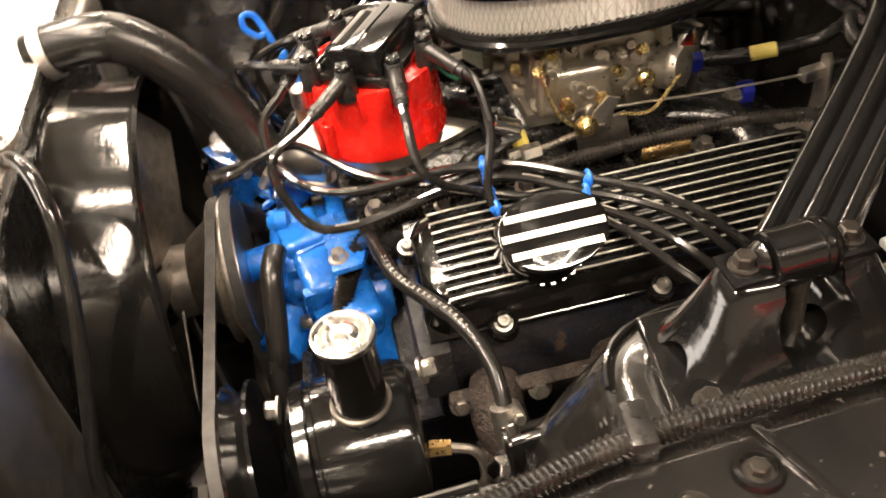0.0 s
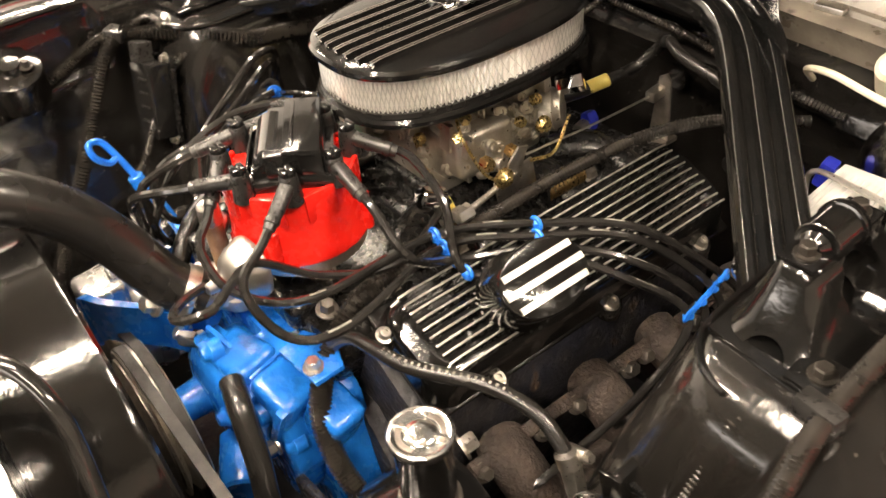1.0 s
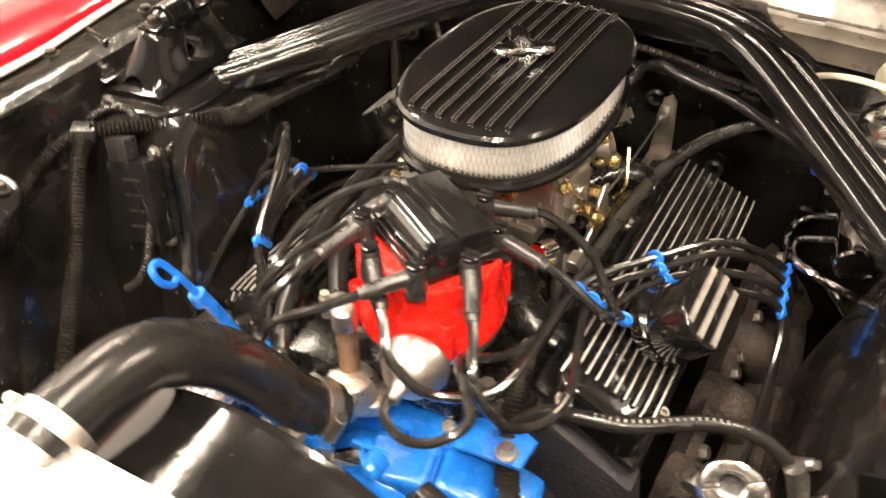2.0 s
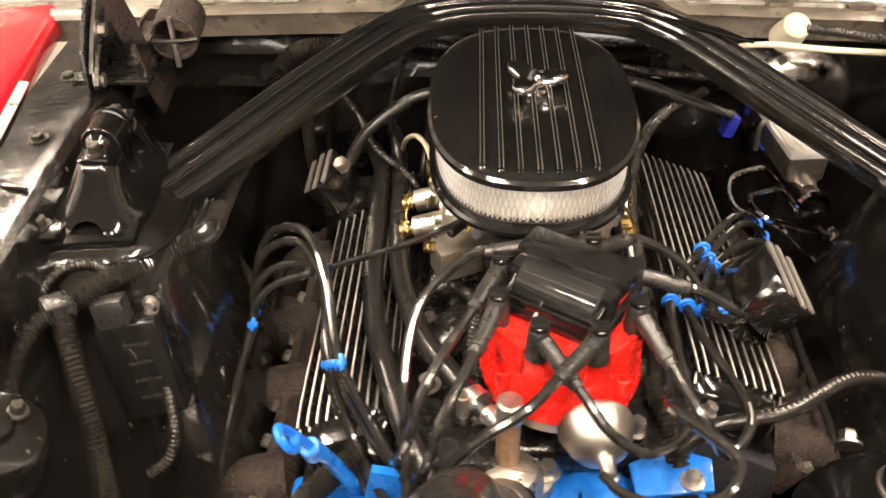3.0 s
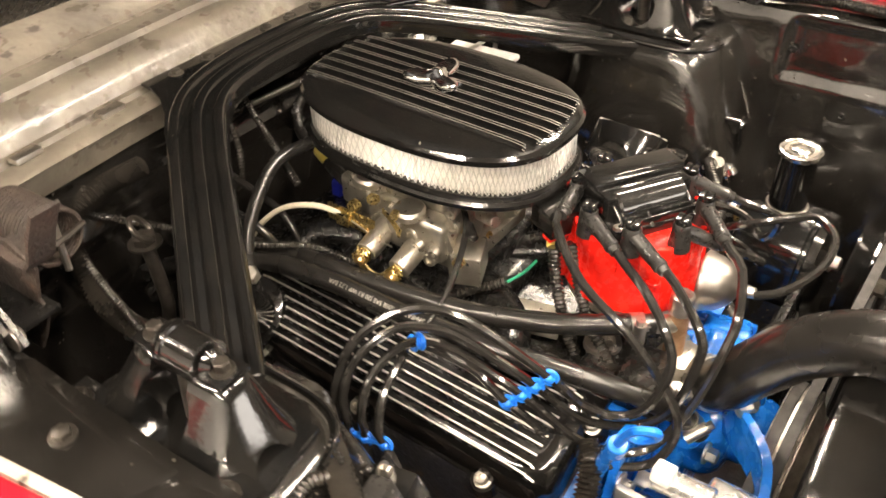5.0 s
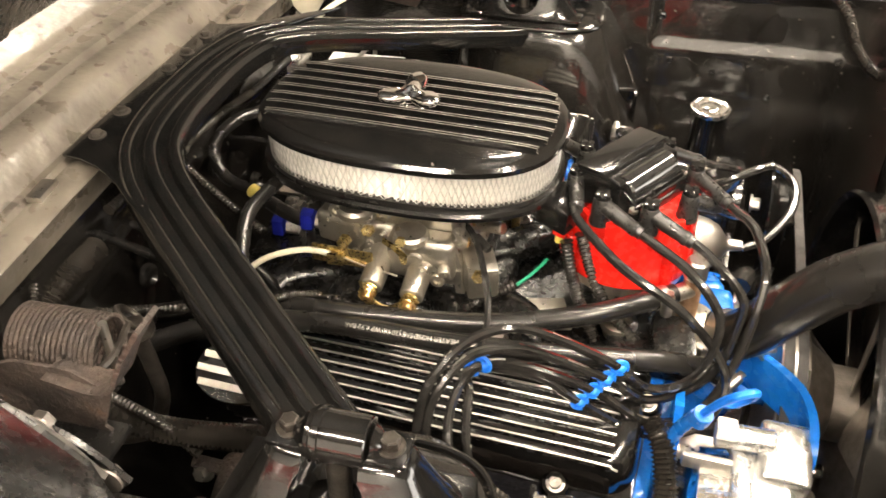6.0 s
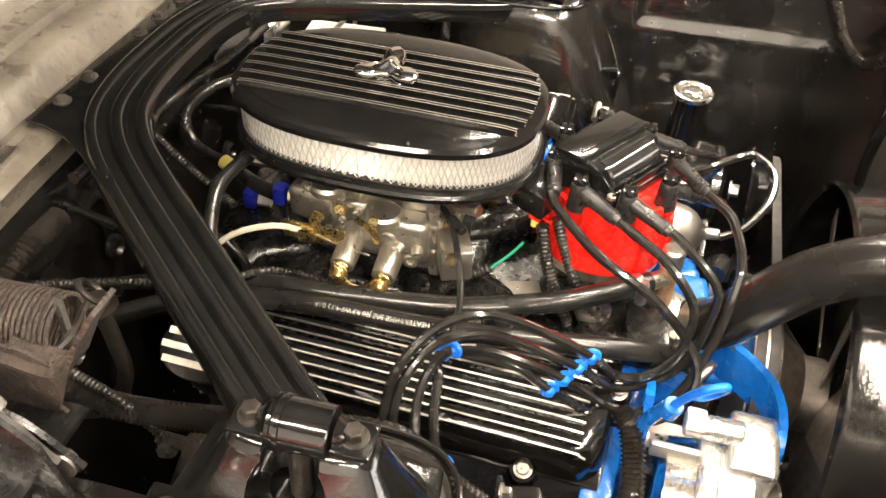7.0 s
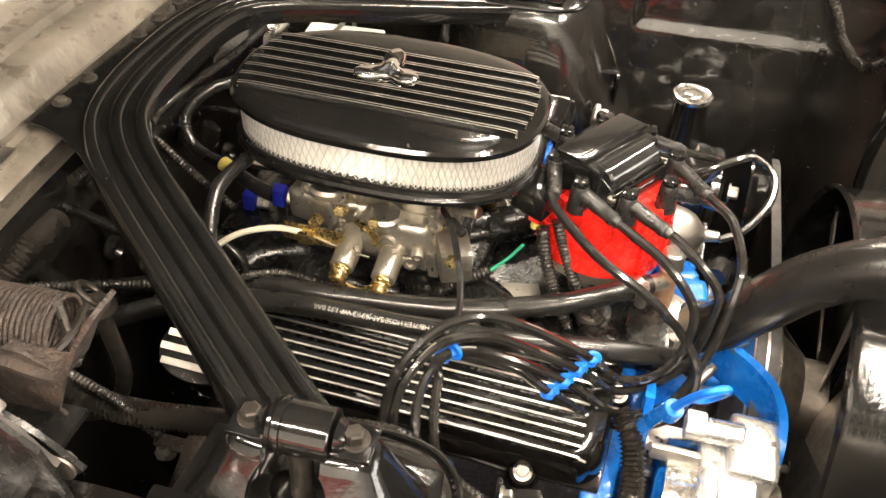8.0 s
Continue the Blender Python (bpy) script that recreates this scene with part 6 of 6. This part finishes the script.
dip = thing("oil_dipstick", "blue painted dipstick handle and tube", "dipstick", (-0.17, -0.295, 0.77))
part("tube", Geo().tube([(-0.172, -0.296, 0.842), (-0.160, -0.284, 0.80), (-0.150, -0.272, 0.74), (-0.16, -0.26, 0.62)], 0.0062, 12), BLUE, dip)
part("collar", Geo().rod((-0.1735, -0.297, 0.836), (-0.176, -0.300, 0.850), 0.0085, n=14, round_by=0.001), BLUE, dip)
part("handle", Geo().tube([(-0.175, -0.299, 0.848), (-0.184, -0.309, 0.876), (-0.190, -0.318, 0.893), (-0.186, -0.330, 0.896), (-0.180, -0.330, 0.884), (-0.180, -0.318, 0.872), (-0.183, -0.309, 0.874)], 0.0036, 8, 0.003), CLIP, dip)
dhose = thing("ribbed_hose", "black ribbed plastic hose beside the alternator", "hose", (-0.20, -0.27, 0.70))
part("hose", Geo().tube([(-0.148, -0.262, 0.795), (-0.165, -0.275, 0.785), (-0.196, -0.285, 0.752), (-0.212, -0.282, 0.705), (-0.222, -0.26, 0.650), (-0.23, -0.22, 0.60)], 0.0100, 12, ribs=0.0042), LOOM, dhose)


# ---- wiring, boxes and lines on the passenger side ----
har = thing("wiring_harness", "black convoluted wiring loom along the passenger inner fender", "wiring harness", (-0.35, -0.15, 0.88), "wiring looms")
part("trunk", Geo().tube([(-0.195, 0.232, 0.922), (-0.243, 0.228, 0.926), (-0.275, 0.232, 0.913), (-0.293, 0.222, 0.890), (-0.303, 0.195, 0.868), (-0.310, 0.160, 0.856), (-0.310, 0.110, 0.851), (-0.309, 0.034, 0.866), (-0.303, -0.03, 0.879), (-0.300, -0.085, 0.888), (-0.310, -0.118, 0.900), (-0.334, -0.150, 0.906), (-0.358, -0.188, 0.911), (-0.378, -0.214, 0.915)], 0.0090, 14, ribs=0.0044, swell=0.26), LOOM, har)
part("joint", Geo().box((-0.382, -0.219, 0.915), (0.024, 0.022, 0.016), (0, 10, 40), 0.004), BOOT, har, "taped grey joint")
part("front_branch", Geo().tube([(-0.382, -0.216, 0.915), (-0.396, -0.238, 0.908), (-0.404, -0.268, 0.892), (-0.400, -0.305, 0.878), (-0.395, -0.36, 0.860), (-0.40, -0.45, 0.85)], 0.0075, 12, ribs=0.0042), LOOM, har)
part("lower_branch", Geo().tube([(-0.380, -0.220, 0.914), (-0.368, -0.246, 0.895), (-0.350, -0.285, 0.842), (-0.338, -0.325, 0.780), (-0.325, -0.37, 0.72), (-0.30, -0.42, 0.64)], 0.0085, 12, ribs=0.0042), LOOM, har)
part("loop_branch", Geo().tube([(-0.352, -0.176, 0.910), (-0.372, -0.168, 0.917), (-0.398, -0.178, 0.916), (-0.412, -0.205, 0.900), (-0.414, -0.240, 0.872), (-0.41, -0.262, 0.850)], 0.0052, 10, ribs=0.0042), LOOM, har)
part("box_branch", Geo().tube([(-0.318, -0.128, 0.902), (-0.322, -0.160, 0.890), (-0.322, -0.192, 0.868), (-0.312, -0.222, 0.835), (-0.306, -0.245, 0.800), (-0.312, -0.258, 0.776), (-0.33, -0.262, 0.760)], 0.0046, 10, ribs=0.0042), LOOM, har)

reg = thing("voltage_regulator", "dusty black voltage regulator box with moulded ribs", "regulator", (-0.335, -0.215, 0.80))
RB = pose(-0.330, -0.214, 0.846, -14, -8, 8)


def on_box(g):
    g.v = [tuple(RB @ Vector(q)) for q in g.v]
    return g


part("case", on_box(Geo().box((0, 0, 0), (0.052, 0.026, 0.092), (0, 0, 0), 0.004)), PLASTIC, reg)
part("base", on_box(Geo().box((0, 0.015, 0), (0.060, 0.004, 0.104), (0, 0, 0), 0.001)), SATIN, reg)
part("mount", on_box(Geo().box((0, 0.032, 0.02), (0.03, 0.036, 0.03))), SATIN, reg)
for k in range(4):
    part("print_bar", on_box(Geo().box((0.004, -0.0134, 0.026 - 0.017 * k), (0.022, 0.0012, 0.0022))), BOOT, reg, "grey moulded mark")
for z in (-0.049, 0.049):
    bolt(reg, RB @ Vector((0.018, 0.013, z)), RB.to_3x3() @ Vector((0, -1, 0)), 0.0048, 0.006)
part("plug", on_box(Geo().box((-0.008, -0.004, 0.056), (0.026, 0.018, 0.024), (0, 0, 0), 0.002)), BOOT, reg)

sole = thing("starter_solenoid", "dusty black round relay canister on the inner fender", "relay", onbody(-0.428, -0.29, 0.90))
part("can", Geo().lathe(onbody(-0.434, -0.285, 0.868), (0.35, 0, 0.94), [(0, 0.036), (0.034, 0.036), (0.040, 0.034), (0.043, 0.026), (0.043, 0.014), (0.050, 0.012), (0.051, 0.004)], 30), BODY, sole)
part("bracket", in_body(Geo().box((-0.446, -0.285, 0.870), (0.02, 0.07, 0.03), (0, 0, 0), 0.003)), SATIN, sole)
bolt(sole, onbody(-0.409, -0.270, 0.908), (0.3, 0, 1), 0.005, 0.008, DARKSTEEL)

# throttle cable, bracket, vacuum and fuel lines near the carburettor
cable = thing("throttle_cable", "grey steel throttle cable from the firewall to the carburetor", "cable", (0.098, 0.2, 0.82))
part("bracket", Geo().prism([(-0.014, -0.06), (0.014, -0.06), (0.010, 0.018), (0.004, 0.026), (-0.006, 0.020)], Matrix(((1, 0, 0, 0.098), (0, 0, 1, 0.206), (0, 1, 0, 0.848), (0, 0, 0, 1))), 0.003, 0.0006), DULL, cable, "tall grey steel bracket")
part("foot", Geo().box((0.098, 0.198, 0.790), (0.028, 0.05, 0.006), (0, 0, 0), 0.001), DULL, cable)
part("end_fitting", Geo().box((0.097, 0.196, 0.853), (0.012, 0.024, 0.012), (0, 0, 8), 0.002), STEEL, cable)
part("inner_wire", Geo().tube([(0.097, 0.190, 0.853), (0.100, 0.100, 0.858), (0.101, 0.0, 0.866)], 0.0013, 6), STEEL, cable)
part("sheath", Geo().tube([(0.096, 0.208, 0.853), (0.094, 0.235, 0.856), (0.092, 0.290, 0.850)], 0.0032, 8), WIRE, cable)

choke = thing("choke_cable", "cream sheathed control cable curving to the carburetor", "cable", (-0.11, 0.1, 0.88))
part("sheath", Geo().tube([(-0.096, 0.050, 0.874), (-0.104, 0.080, 0.880), (-0.118, 0.115, 0.872), (-0.132, 0.140, 0.850), (-0.140, 0.165, 0.815), (-0.14, 0.20, 0.79)], 0.0030, 8), CREAM, choke)
part("wire", Geo().tube([(-0.096, 0.050, 0.874), (-0.098, 0.02, 0.868), (-0.099, -0.012, 0.864)], 0.0010, 6), STEEL, choke)
part("clip", Geo().box((-0.098, 0.050, 0.872), (0.010, 0.016, 0.012), (0, 0, 6), 0.002), GOLD, choke, "yellow zinc cable clip")

crank = thing("breather_hose", "thick black breather hose under the air cleaner", "hose", (-0.15, 0.12, 0.88))
part("hose", Geo().tube([(-0.193, 0.094, 0.848), (-0.176, 0.108, 0.876), (-0.140, 0.122, 0.902), (-0.105, 0.128, 0.918), (-0.060, 0.120, 0.922)], 0.0068, 12), RUBBER, crank)

fuel = thing("booster_hose", "black rubber brake booster hose with a yellow joint", "hose", (0.03, 0.17, 0.84))
part("run", Geo().tube([(0.020, 0.200, 0.838), (0.030, 0.240, 0.845), (0.045, 0.257, 0.866), (0.060, 0.252, 0.882), (0.080, 0.237, 0.892), (0.107, 0.224, 0.889), (0.160, 0.226, 0.876), (0.212, 0.217, 0.860), (0.262, 0.207, 0.846)], 0.0066, 12), RUBBER, fuel)
part("joint", Geo().rod((0.021, 0.203, 0.839), (0.012, 0.178, 0.834), 0.0080, n=14, round_by=0.001), YELLOW, fuel, "yellow taped joint")
part("lower", Geo().tube([(0.013, 0.181, 0.834), (0.006, 0.162, 0.831), (-0.001, 0.142, 0.830), (-0.004, 0.130, 0.830)], 0.0080, 12), RUBBER, fuel)

for name, label, c, stem in (("fuel_valve", "small dark blue plastic valve on a steel fitting", Vector((-0.003, 0.124, 0.832)), 0.786), ("vacuum_port", "dark blue plastic vacuum fitting beside the carburetor", Vector((0.020, 0.174, 0.796)), 0.770)):
    valve = thing(name, label, "valve", c - Vector((0, 0, 0.03)), "blue valves")
    part("cap", Geo().prism([(-0.009, -0.010), (0.009, -0.010), (0.010, 0.004), (0.003, 0.013), (-0.007, 0.009)], Matrix.Translation(c) @ Matrix(((1, 0, 0, 0), (0, 0, 1, -0.007), (0, 1, 0, 0), (0, 0, 0, 1))), 0.014, 0.002), NAVY, valve)
    part("nut", Geo().rod(c + Vector((0.002, -0.008, -0.002)), c + Vector((0.004, -0.022, -0.003)), 0.0085, n=6), STEEL, valve)
    part("stem", Geo().rod(c, (c.x, c.y, stem), 0.005, n=10), STEEL, valve)

for k, pts in enumerate(([(-0.140, 0.300, 0.890), (-0.150, 0.18, 0.872), (-0.142, 0.125, 0.850), (-0.135, 0.115, 0.82), (-0.13, 0.14, 0.79)],
                         [(-0.100, 0.295, 0.870), (-0.104, 0.18, 0.860), (-0.108, 0.128, 0.845), (-0.112, 0.110, 0.815), (-0.11, 0.13, 0.79)])):
    line_thing = thing("vacuum_line", "thin dull black vacuum line to the firewall", "hose", pts[-1], "vacuum lines")
    part("hose", Geo().tube(pts, 0.0046, 10), RUBBER, line_thing)
for pts in ([(-0.075, 0.285, 0.955), (-0.070, 0.24, 0.90), (-0.075, 0.235, 0.84), (-0.085, 0.26, 0.79)], [(-0.02, 0.290, 0.930), (-0.05, 0.20, 0.885), (-0.078, 0.135, 0.870)], [(-0.28, 0.290, 0.90), (-0.20, 0.20, 0.86), (-0.165, 0.12, 0.852), (-0.12, 0.075, 0.838), (-0.09, 0.02, 0.805)],
            [(-0.245, 0.262, 0.912), (-0.278, 0.239, 0.905), (-0.291, 0.216, 0.882), (-0.302, 0.165, 0.868), (-0.312, 0.116, 0.862), (-0.318, 0.08, 0.84)]):
    wl = thing("wiring_loom", "thin black convoluted wire loom near the firewall", "wiring harness", pts[-1], "thin wiring looms")
    part("loom", Geo().tube(pts, 0.0042, 8, ribs=0.0042), LOOM, wl)
for k, pts in enumerate(([(-0.040, -0.160, 0.892), (-0.048, -0.168, 0.862), (-0.056, -0.185, 0.820), (-0.060, -0.20, 0.79)], [(-0.030, -0.172, 0.896), (-0.036, -0.185, 0.862), (-0.046, -0.205, 0.825), (-0.058, -0.235, 0.800), (-0.066, -0.24, 0.785)])):
    wl = thing("wiring_loom", "black convoluted loom from the distributor plug", "wiring harness", pts[-1], "distributor looms")
    part("loom", Geo().tube(pts, 0.0056, 10, ribs=0.0042), LOOM, wl)
gw = thing("wiring_loom", "black loom with a green wire beside the intake", "wiring harness", (-0.05, -0.09, 0.81), "distributor looms")
part("loom", Geo().tube([(-0.052, -0.118, 0.838), (-0.062, -0.09, 0.822), (-0.085, -0.05, 0.806), (-0.09, 0.01, 0.795)], 0.0052, 10, ribs=0.0042), LOOM, gw)
part("green_wire", Geo().tube([(-0.046, -0.145, 0.872), (-0.048, -0.132, 0.852), (-0.053, -0.118, 0.838)], 0.0016, 6), GREEN, gw, "thin green wire")
pcv = thing("vacuum_pipe", "thin black vacuum pipe across the passenger valve cover", "hose", (-0.13, -0.1, 0.86))
part("pipe", Geo().tube([(-0.035, -0.045, 0.900), (-0.060, -0.075, 0.898), (-0.105, -0.098, 0.890), (-0.150, -0.112, 0.882), (-0.186, -0.112, 0.868)], 0.0032, 8), WIRE, pcv)

# firewall fittings on the passenger side
fwf = thing("heater_outlet", "dusty steel heater outlet with a clamp on the firewall", "fitting", (-0.262, 0.2, 0.90))
part("pipe", Geo().tube([(-0.250, 0.168, 0.892), (-0.250, 0.163, 0.85), (-0.250, 0.165, 0.80), (-0.25, 0.20, 0.74), (-0.25, 0.29, 0.70)], 0.0070, 14), DARKSTEEL, fwf)
part("collar", Geo().ring((-0.250, 0.168, 0.905), (0.6, -0.5, 0.6), 0.0135, 0.0028, 22, 8), DARKSTEEL, fwf)
bolt(fwf, (-0.250, 0.168, 0.888), (0, 0, 1), 0.0115, 0.009, DARKSTEEL, "nut")

# ---- driver side ----
mc = thing("brake_master_cylinder", "bright chrome brake master cylinder on a booster", "master cylinder", (0.31, 0.18, 0.82))
part("booster", Geo().lathe(onbody(0.322, 0.322, 0.866), BODYFRAME.to_3x3() @ Vector((0.04, -1, 0.02)), [(0, 0.055), (0.010, 0.068), (0.026, 0.071), (0.029, 0.074), (0.035, 0.074), (0.040, 0.070), (0.052, 0.058), (0.060, 0.030)], 52), WORN_CHROME, mc, "chrome booster drum")
part("cylinder", Geo().rod((0.302, 0.225, 0.822), (0.318, 0.072, 0.822), 0.024, 0.022, 26, 0.003), CHROME, mc)
part("reservoir", Geo().box((0.310, 0.155, 0.850), (0.046, 0.094, 0.034), (0, 0, 5), 0.006, 3), DULL, mc)
lidmc = part("lid", Geo().box((0.310, 0.155, 0.872), (0.056, 0.106, 0.008), (0, 0, 5), 0.003), LIDMETAL, mc, "flat bright plated lid")
for k in range(9):
    part("rib", Geo().box((0.310 + 0.0056 * (k - 4), 0.150, 0.8765), (0.0022, 0.080, 0.0025), (0, 0, 5), 0.0008), LIDMETAL, lidmc)
part("bail", Geo().tube([(0.268, 0.16, 0.845), (0.270, 0.160, 0.884), (0.310, 0.158, 0.888), (0.350, 0.155, 0.884), (0.352, 0.155, 0.845)], 0.0030, 8), STEEL, lidmc)
part("line", Geo().tube([(0.290, 0.120, 0.815), (0.255, 0.105, 0.812), (0.262, 0.072, 0.808), (0.30, 0.060, 0.802), (0.345, 0.050, 0.792), (0.37, 0.03, 0.74)], 0.0042, 8), CHROME, mc)
part("line", Geo().tube([(0.292, 0.170, 0.815), (0.250, 0.165, 0.800), (0.248, 0.12, 0.785), (0.30, 0.09, 0.775), (0.36, 0.07, 0.72)], 0.0042, 8), CHROME, mc)
bolt(mc, (0.342, 0.058, 0.793), (0.2, -1, 0.1), 0.008, 0.014, CHROME, "flare_nut")
part("check_valve", Geo().box((0.252, 0.226, 0.842), (0.016, 0.020, 0.030), (0, 12, 10), 0.004), NAVY, mc, "dark blue check valve")

mc.location += Vector((0.024, 0.030, -0.036))

hd = thing("wiring_harness", "black convoluted loom on the driver inner fender", "wiring harness", (0.50, -0.14, 0.955), "wiring looms")
part("trunk", Geo().tube([(0.526, -0.42, 0.944), (0.524, -0.30, 0.944), (0.515, -0.225, 0.944), (0.499, -0.145, 0.943), (0.493, -0.05, 0.943), (0.492, 0.08, 0.944), (0.485, 0.20, 0.944)], 0.0064, 14, ribs=0.0036), LOOM, hd)
part("clip", Geo().box((0.494, -0.140, 0.942), (0.028, 0.014, 0.017), (0, 0, -6), 0.003), BOOT, hd, "grey loom clip")

adb = thing("apron_bracket", "small black bolted bracket on the driver inner fender", "bracket", (0.40, -0.16, 0.77))
part("plate", Geo().box((0.398, -0.162, 0.795), (0.010, 0.046, 0.050), (0, -12, 4), 0.002), GLOSS, adb)
part("edge", Geo().box((0.395, -0.186, 0.795), (0.020, 0.004, 0.048), (0, -12, 4), 0.001), GLOSS, adb)
bolt(adb, (0.392, -0.156, 0.797), (-1, 0, 0.2), 0.008, 0.008, DULL)
part("stay", Geo().box((0.418, -0.162, 0.795), (0.04, 0.03, 0.03)), SATIN, adb)
nutp = thing("body_plug", "round steel pressed nut on the inner fender flange", "plug", (0.53, -0.094, 0.945))
part("washer", Geo().lathe((0.527, -0.094, 0.9365), (0, 0, 1), [(0, 0.0125), (0.0025, 0.0115), (0.003, 0.009), (0.0005, 0.007)], 24), GLOSS, nutp)
bolt(nutp, (0.527, -0.094, 0.936), (0, 0, 1), 0.005, 0.005, DARKSTEEL)

loomd = thing("wiring_loom", "black convoluted loom behind the carburetor", "wiring harness", (0.11, 0.1, 0.83), "thin wiring looms")
part("loom", Geo().tube([(0.105, -0.21, 0.812), (0.112, -0.15, 0.822), (0.112, -0.06, 0.826), (0.116, 0.04, 0.832), (0.135, 0.13, 0.842), (0.175, 0.205, 0.848), (0.24, 0.270, 0.845)], 0.0065, 10, ribs=0.0042), LOOM, loomd)
cowlwire = thing("wiring_loom", "thin black loom clipped along the firewall top", "wiring harness", (0.05, 0.27, 0.90), "thin wiring looms")
part("loom", Geo().tube([onbody(-0.16, 0.305, 0.915), onbody(-0.05, 0.302, 0.905), onbody(0.06, 0.302, 0.895), onbody(0.16, 0.302, 0.878), onbody(0.26, 0.300, 0.872)], 0.0050, 8, ribs=0.0042), LOOM, cowlwire)
whiteline = thing("washer_tube", "pale cream washer tube along the cowl", "tube", onbody(0.3, 0.27, 0.93))
part("tube", Geo().tube([onbody(0.215, 0.30, 0.90), onbody(0.225, 0.262, 0.930), onbody(0.262, 0.236, 0.948), onbody(0.32, 0.215, 0.952), onbody(0.40, 0.20, 0.955), onbody(0.47, 0.18, 0.958)], 0.0034, 8), CREAM, whiteline)
jar = thing("washer_pump", "cream plastic washer pump by the cowl corner", "pump", onbody(0.33, 0.27, 0.92))
part("body", Geo().rod(onbody(0.300, 0.29, 0.93), onbody(0.300, 0.262, 0.962), 0.020, 0.016, 20, 0.004), CREAM, jar)
part("loom", Geo().tube([onbody(0.305, 0.265, 0.955), onbody(0.35, 0.235, 0.962), onbody(0.42, 0.18, 0.968), onbody(0.478, 0.10, 0.966)], 0.0056, 8, ribs=0.0042), LOOM, jar)
rel = thing("relay_box", "small black relay with metal clips on the tower face", "relay", (0.41, -0.15, 0.75))
part("case", Geo().box((0.412, -0.160, 0.766), (0.030, 0.022, 0.026), (0, -6, 0), 0.003), PLASTIC, rel)
part("clip", Geo().box((0.402, -0.172, 0.768), (0.008, 0.005, 0.022), (0, -6, 0), 0.001), STEEL, rel)
part("wire", Geo().tube([(0.424, -0.168, 0.768), (0.433, -0.182, 0.785), (0.438, -0.168, 0.825), (0.441, -0.146, 0.862), (0.443, -0.134, 0.884)], 0.0042, 8, ribs=0.0042), LOOM, rel)
hdloop = thing("wiring_harness", "black convoluted loom looping on the driver inner fender", "wiring harness", (0.46, -0.45, 0.90), "wiring looms")
part("trunk", Geo().tube([(0.516, -0.24, 0.945), (0.505, -0.33, 0.946), (0.488, -0.40, 0.942), (0.468, -0.430, 0.925), (0.458, -0.455, 0.880), (0.452, -0.490, 0.852), (0.455, -0.520, 0.870), (0.46, -0.54, 0.90)], 0.0070, 12, ribs=0.0042), LOOM, hdloop)
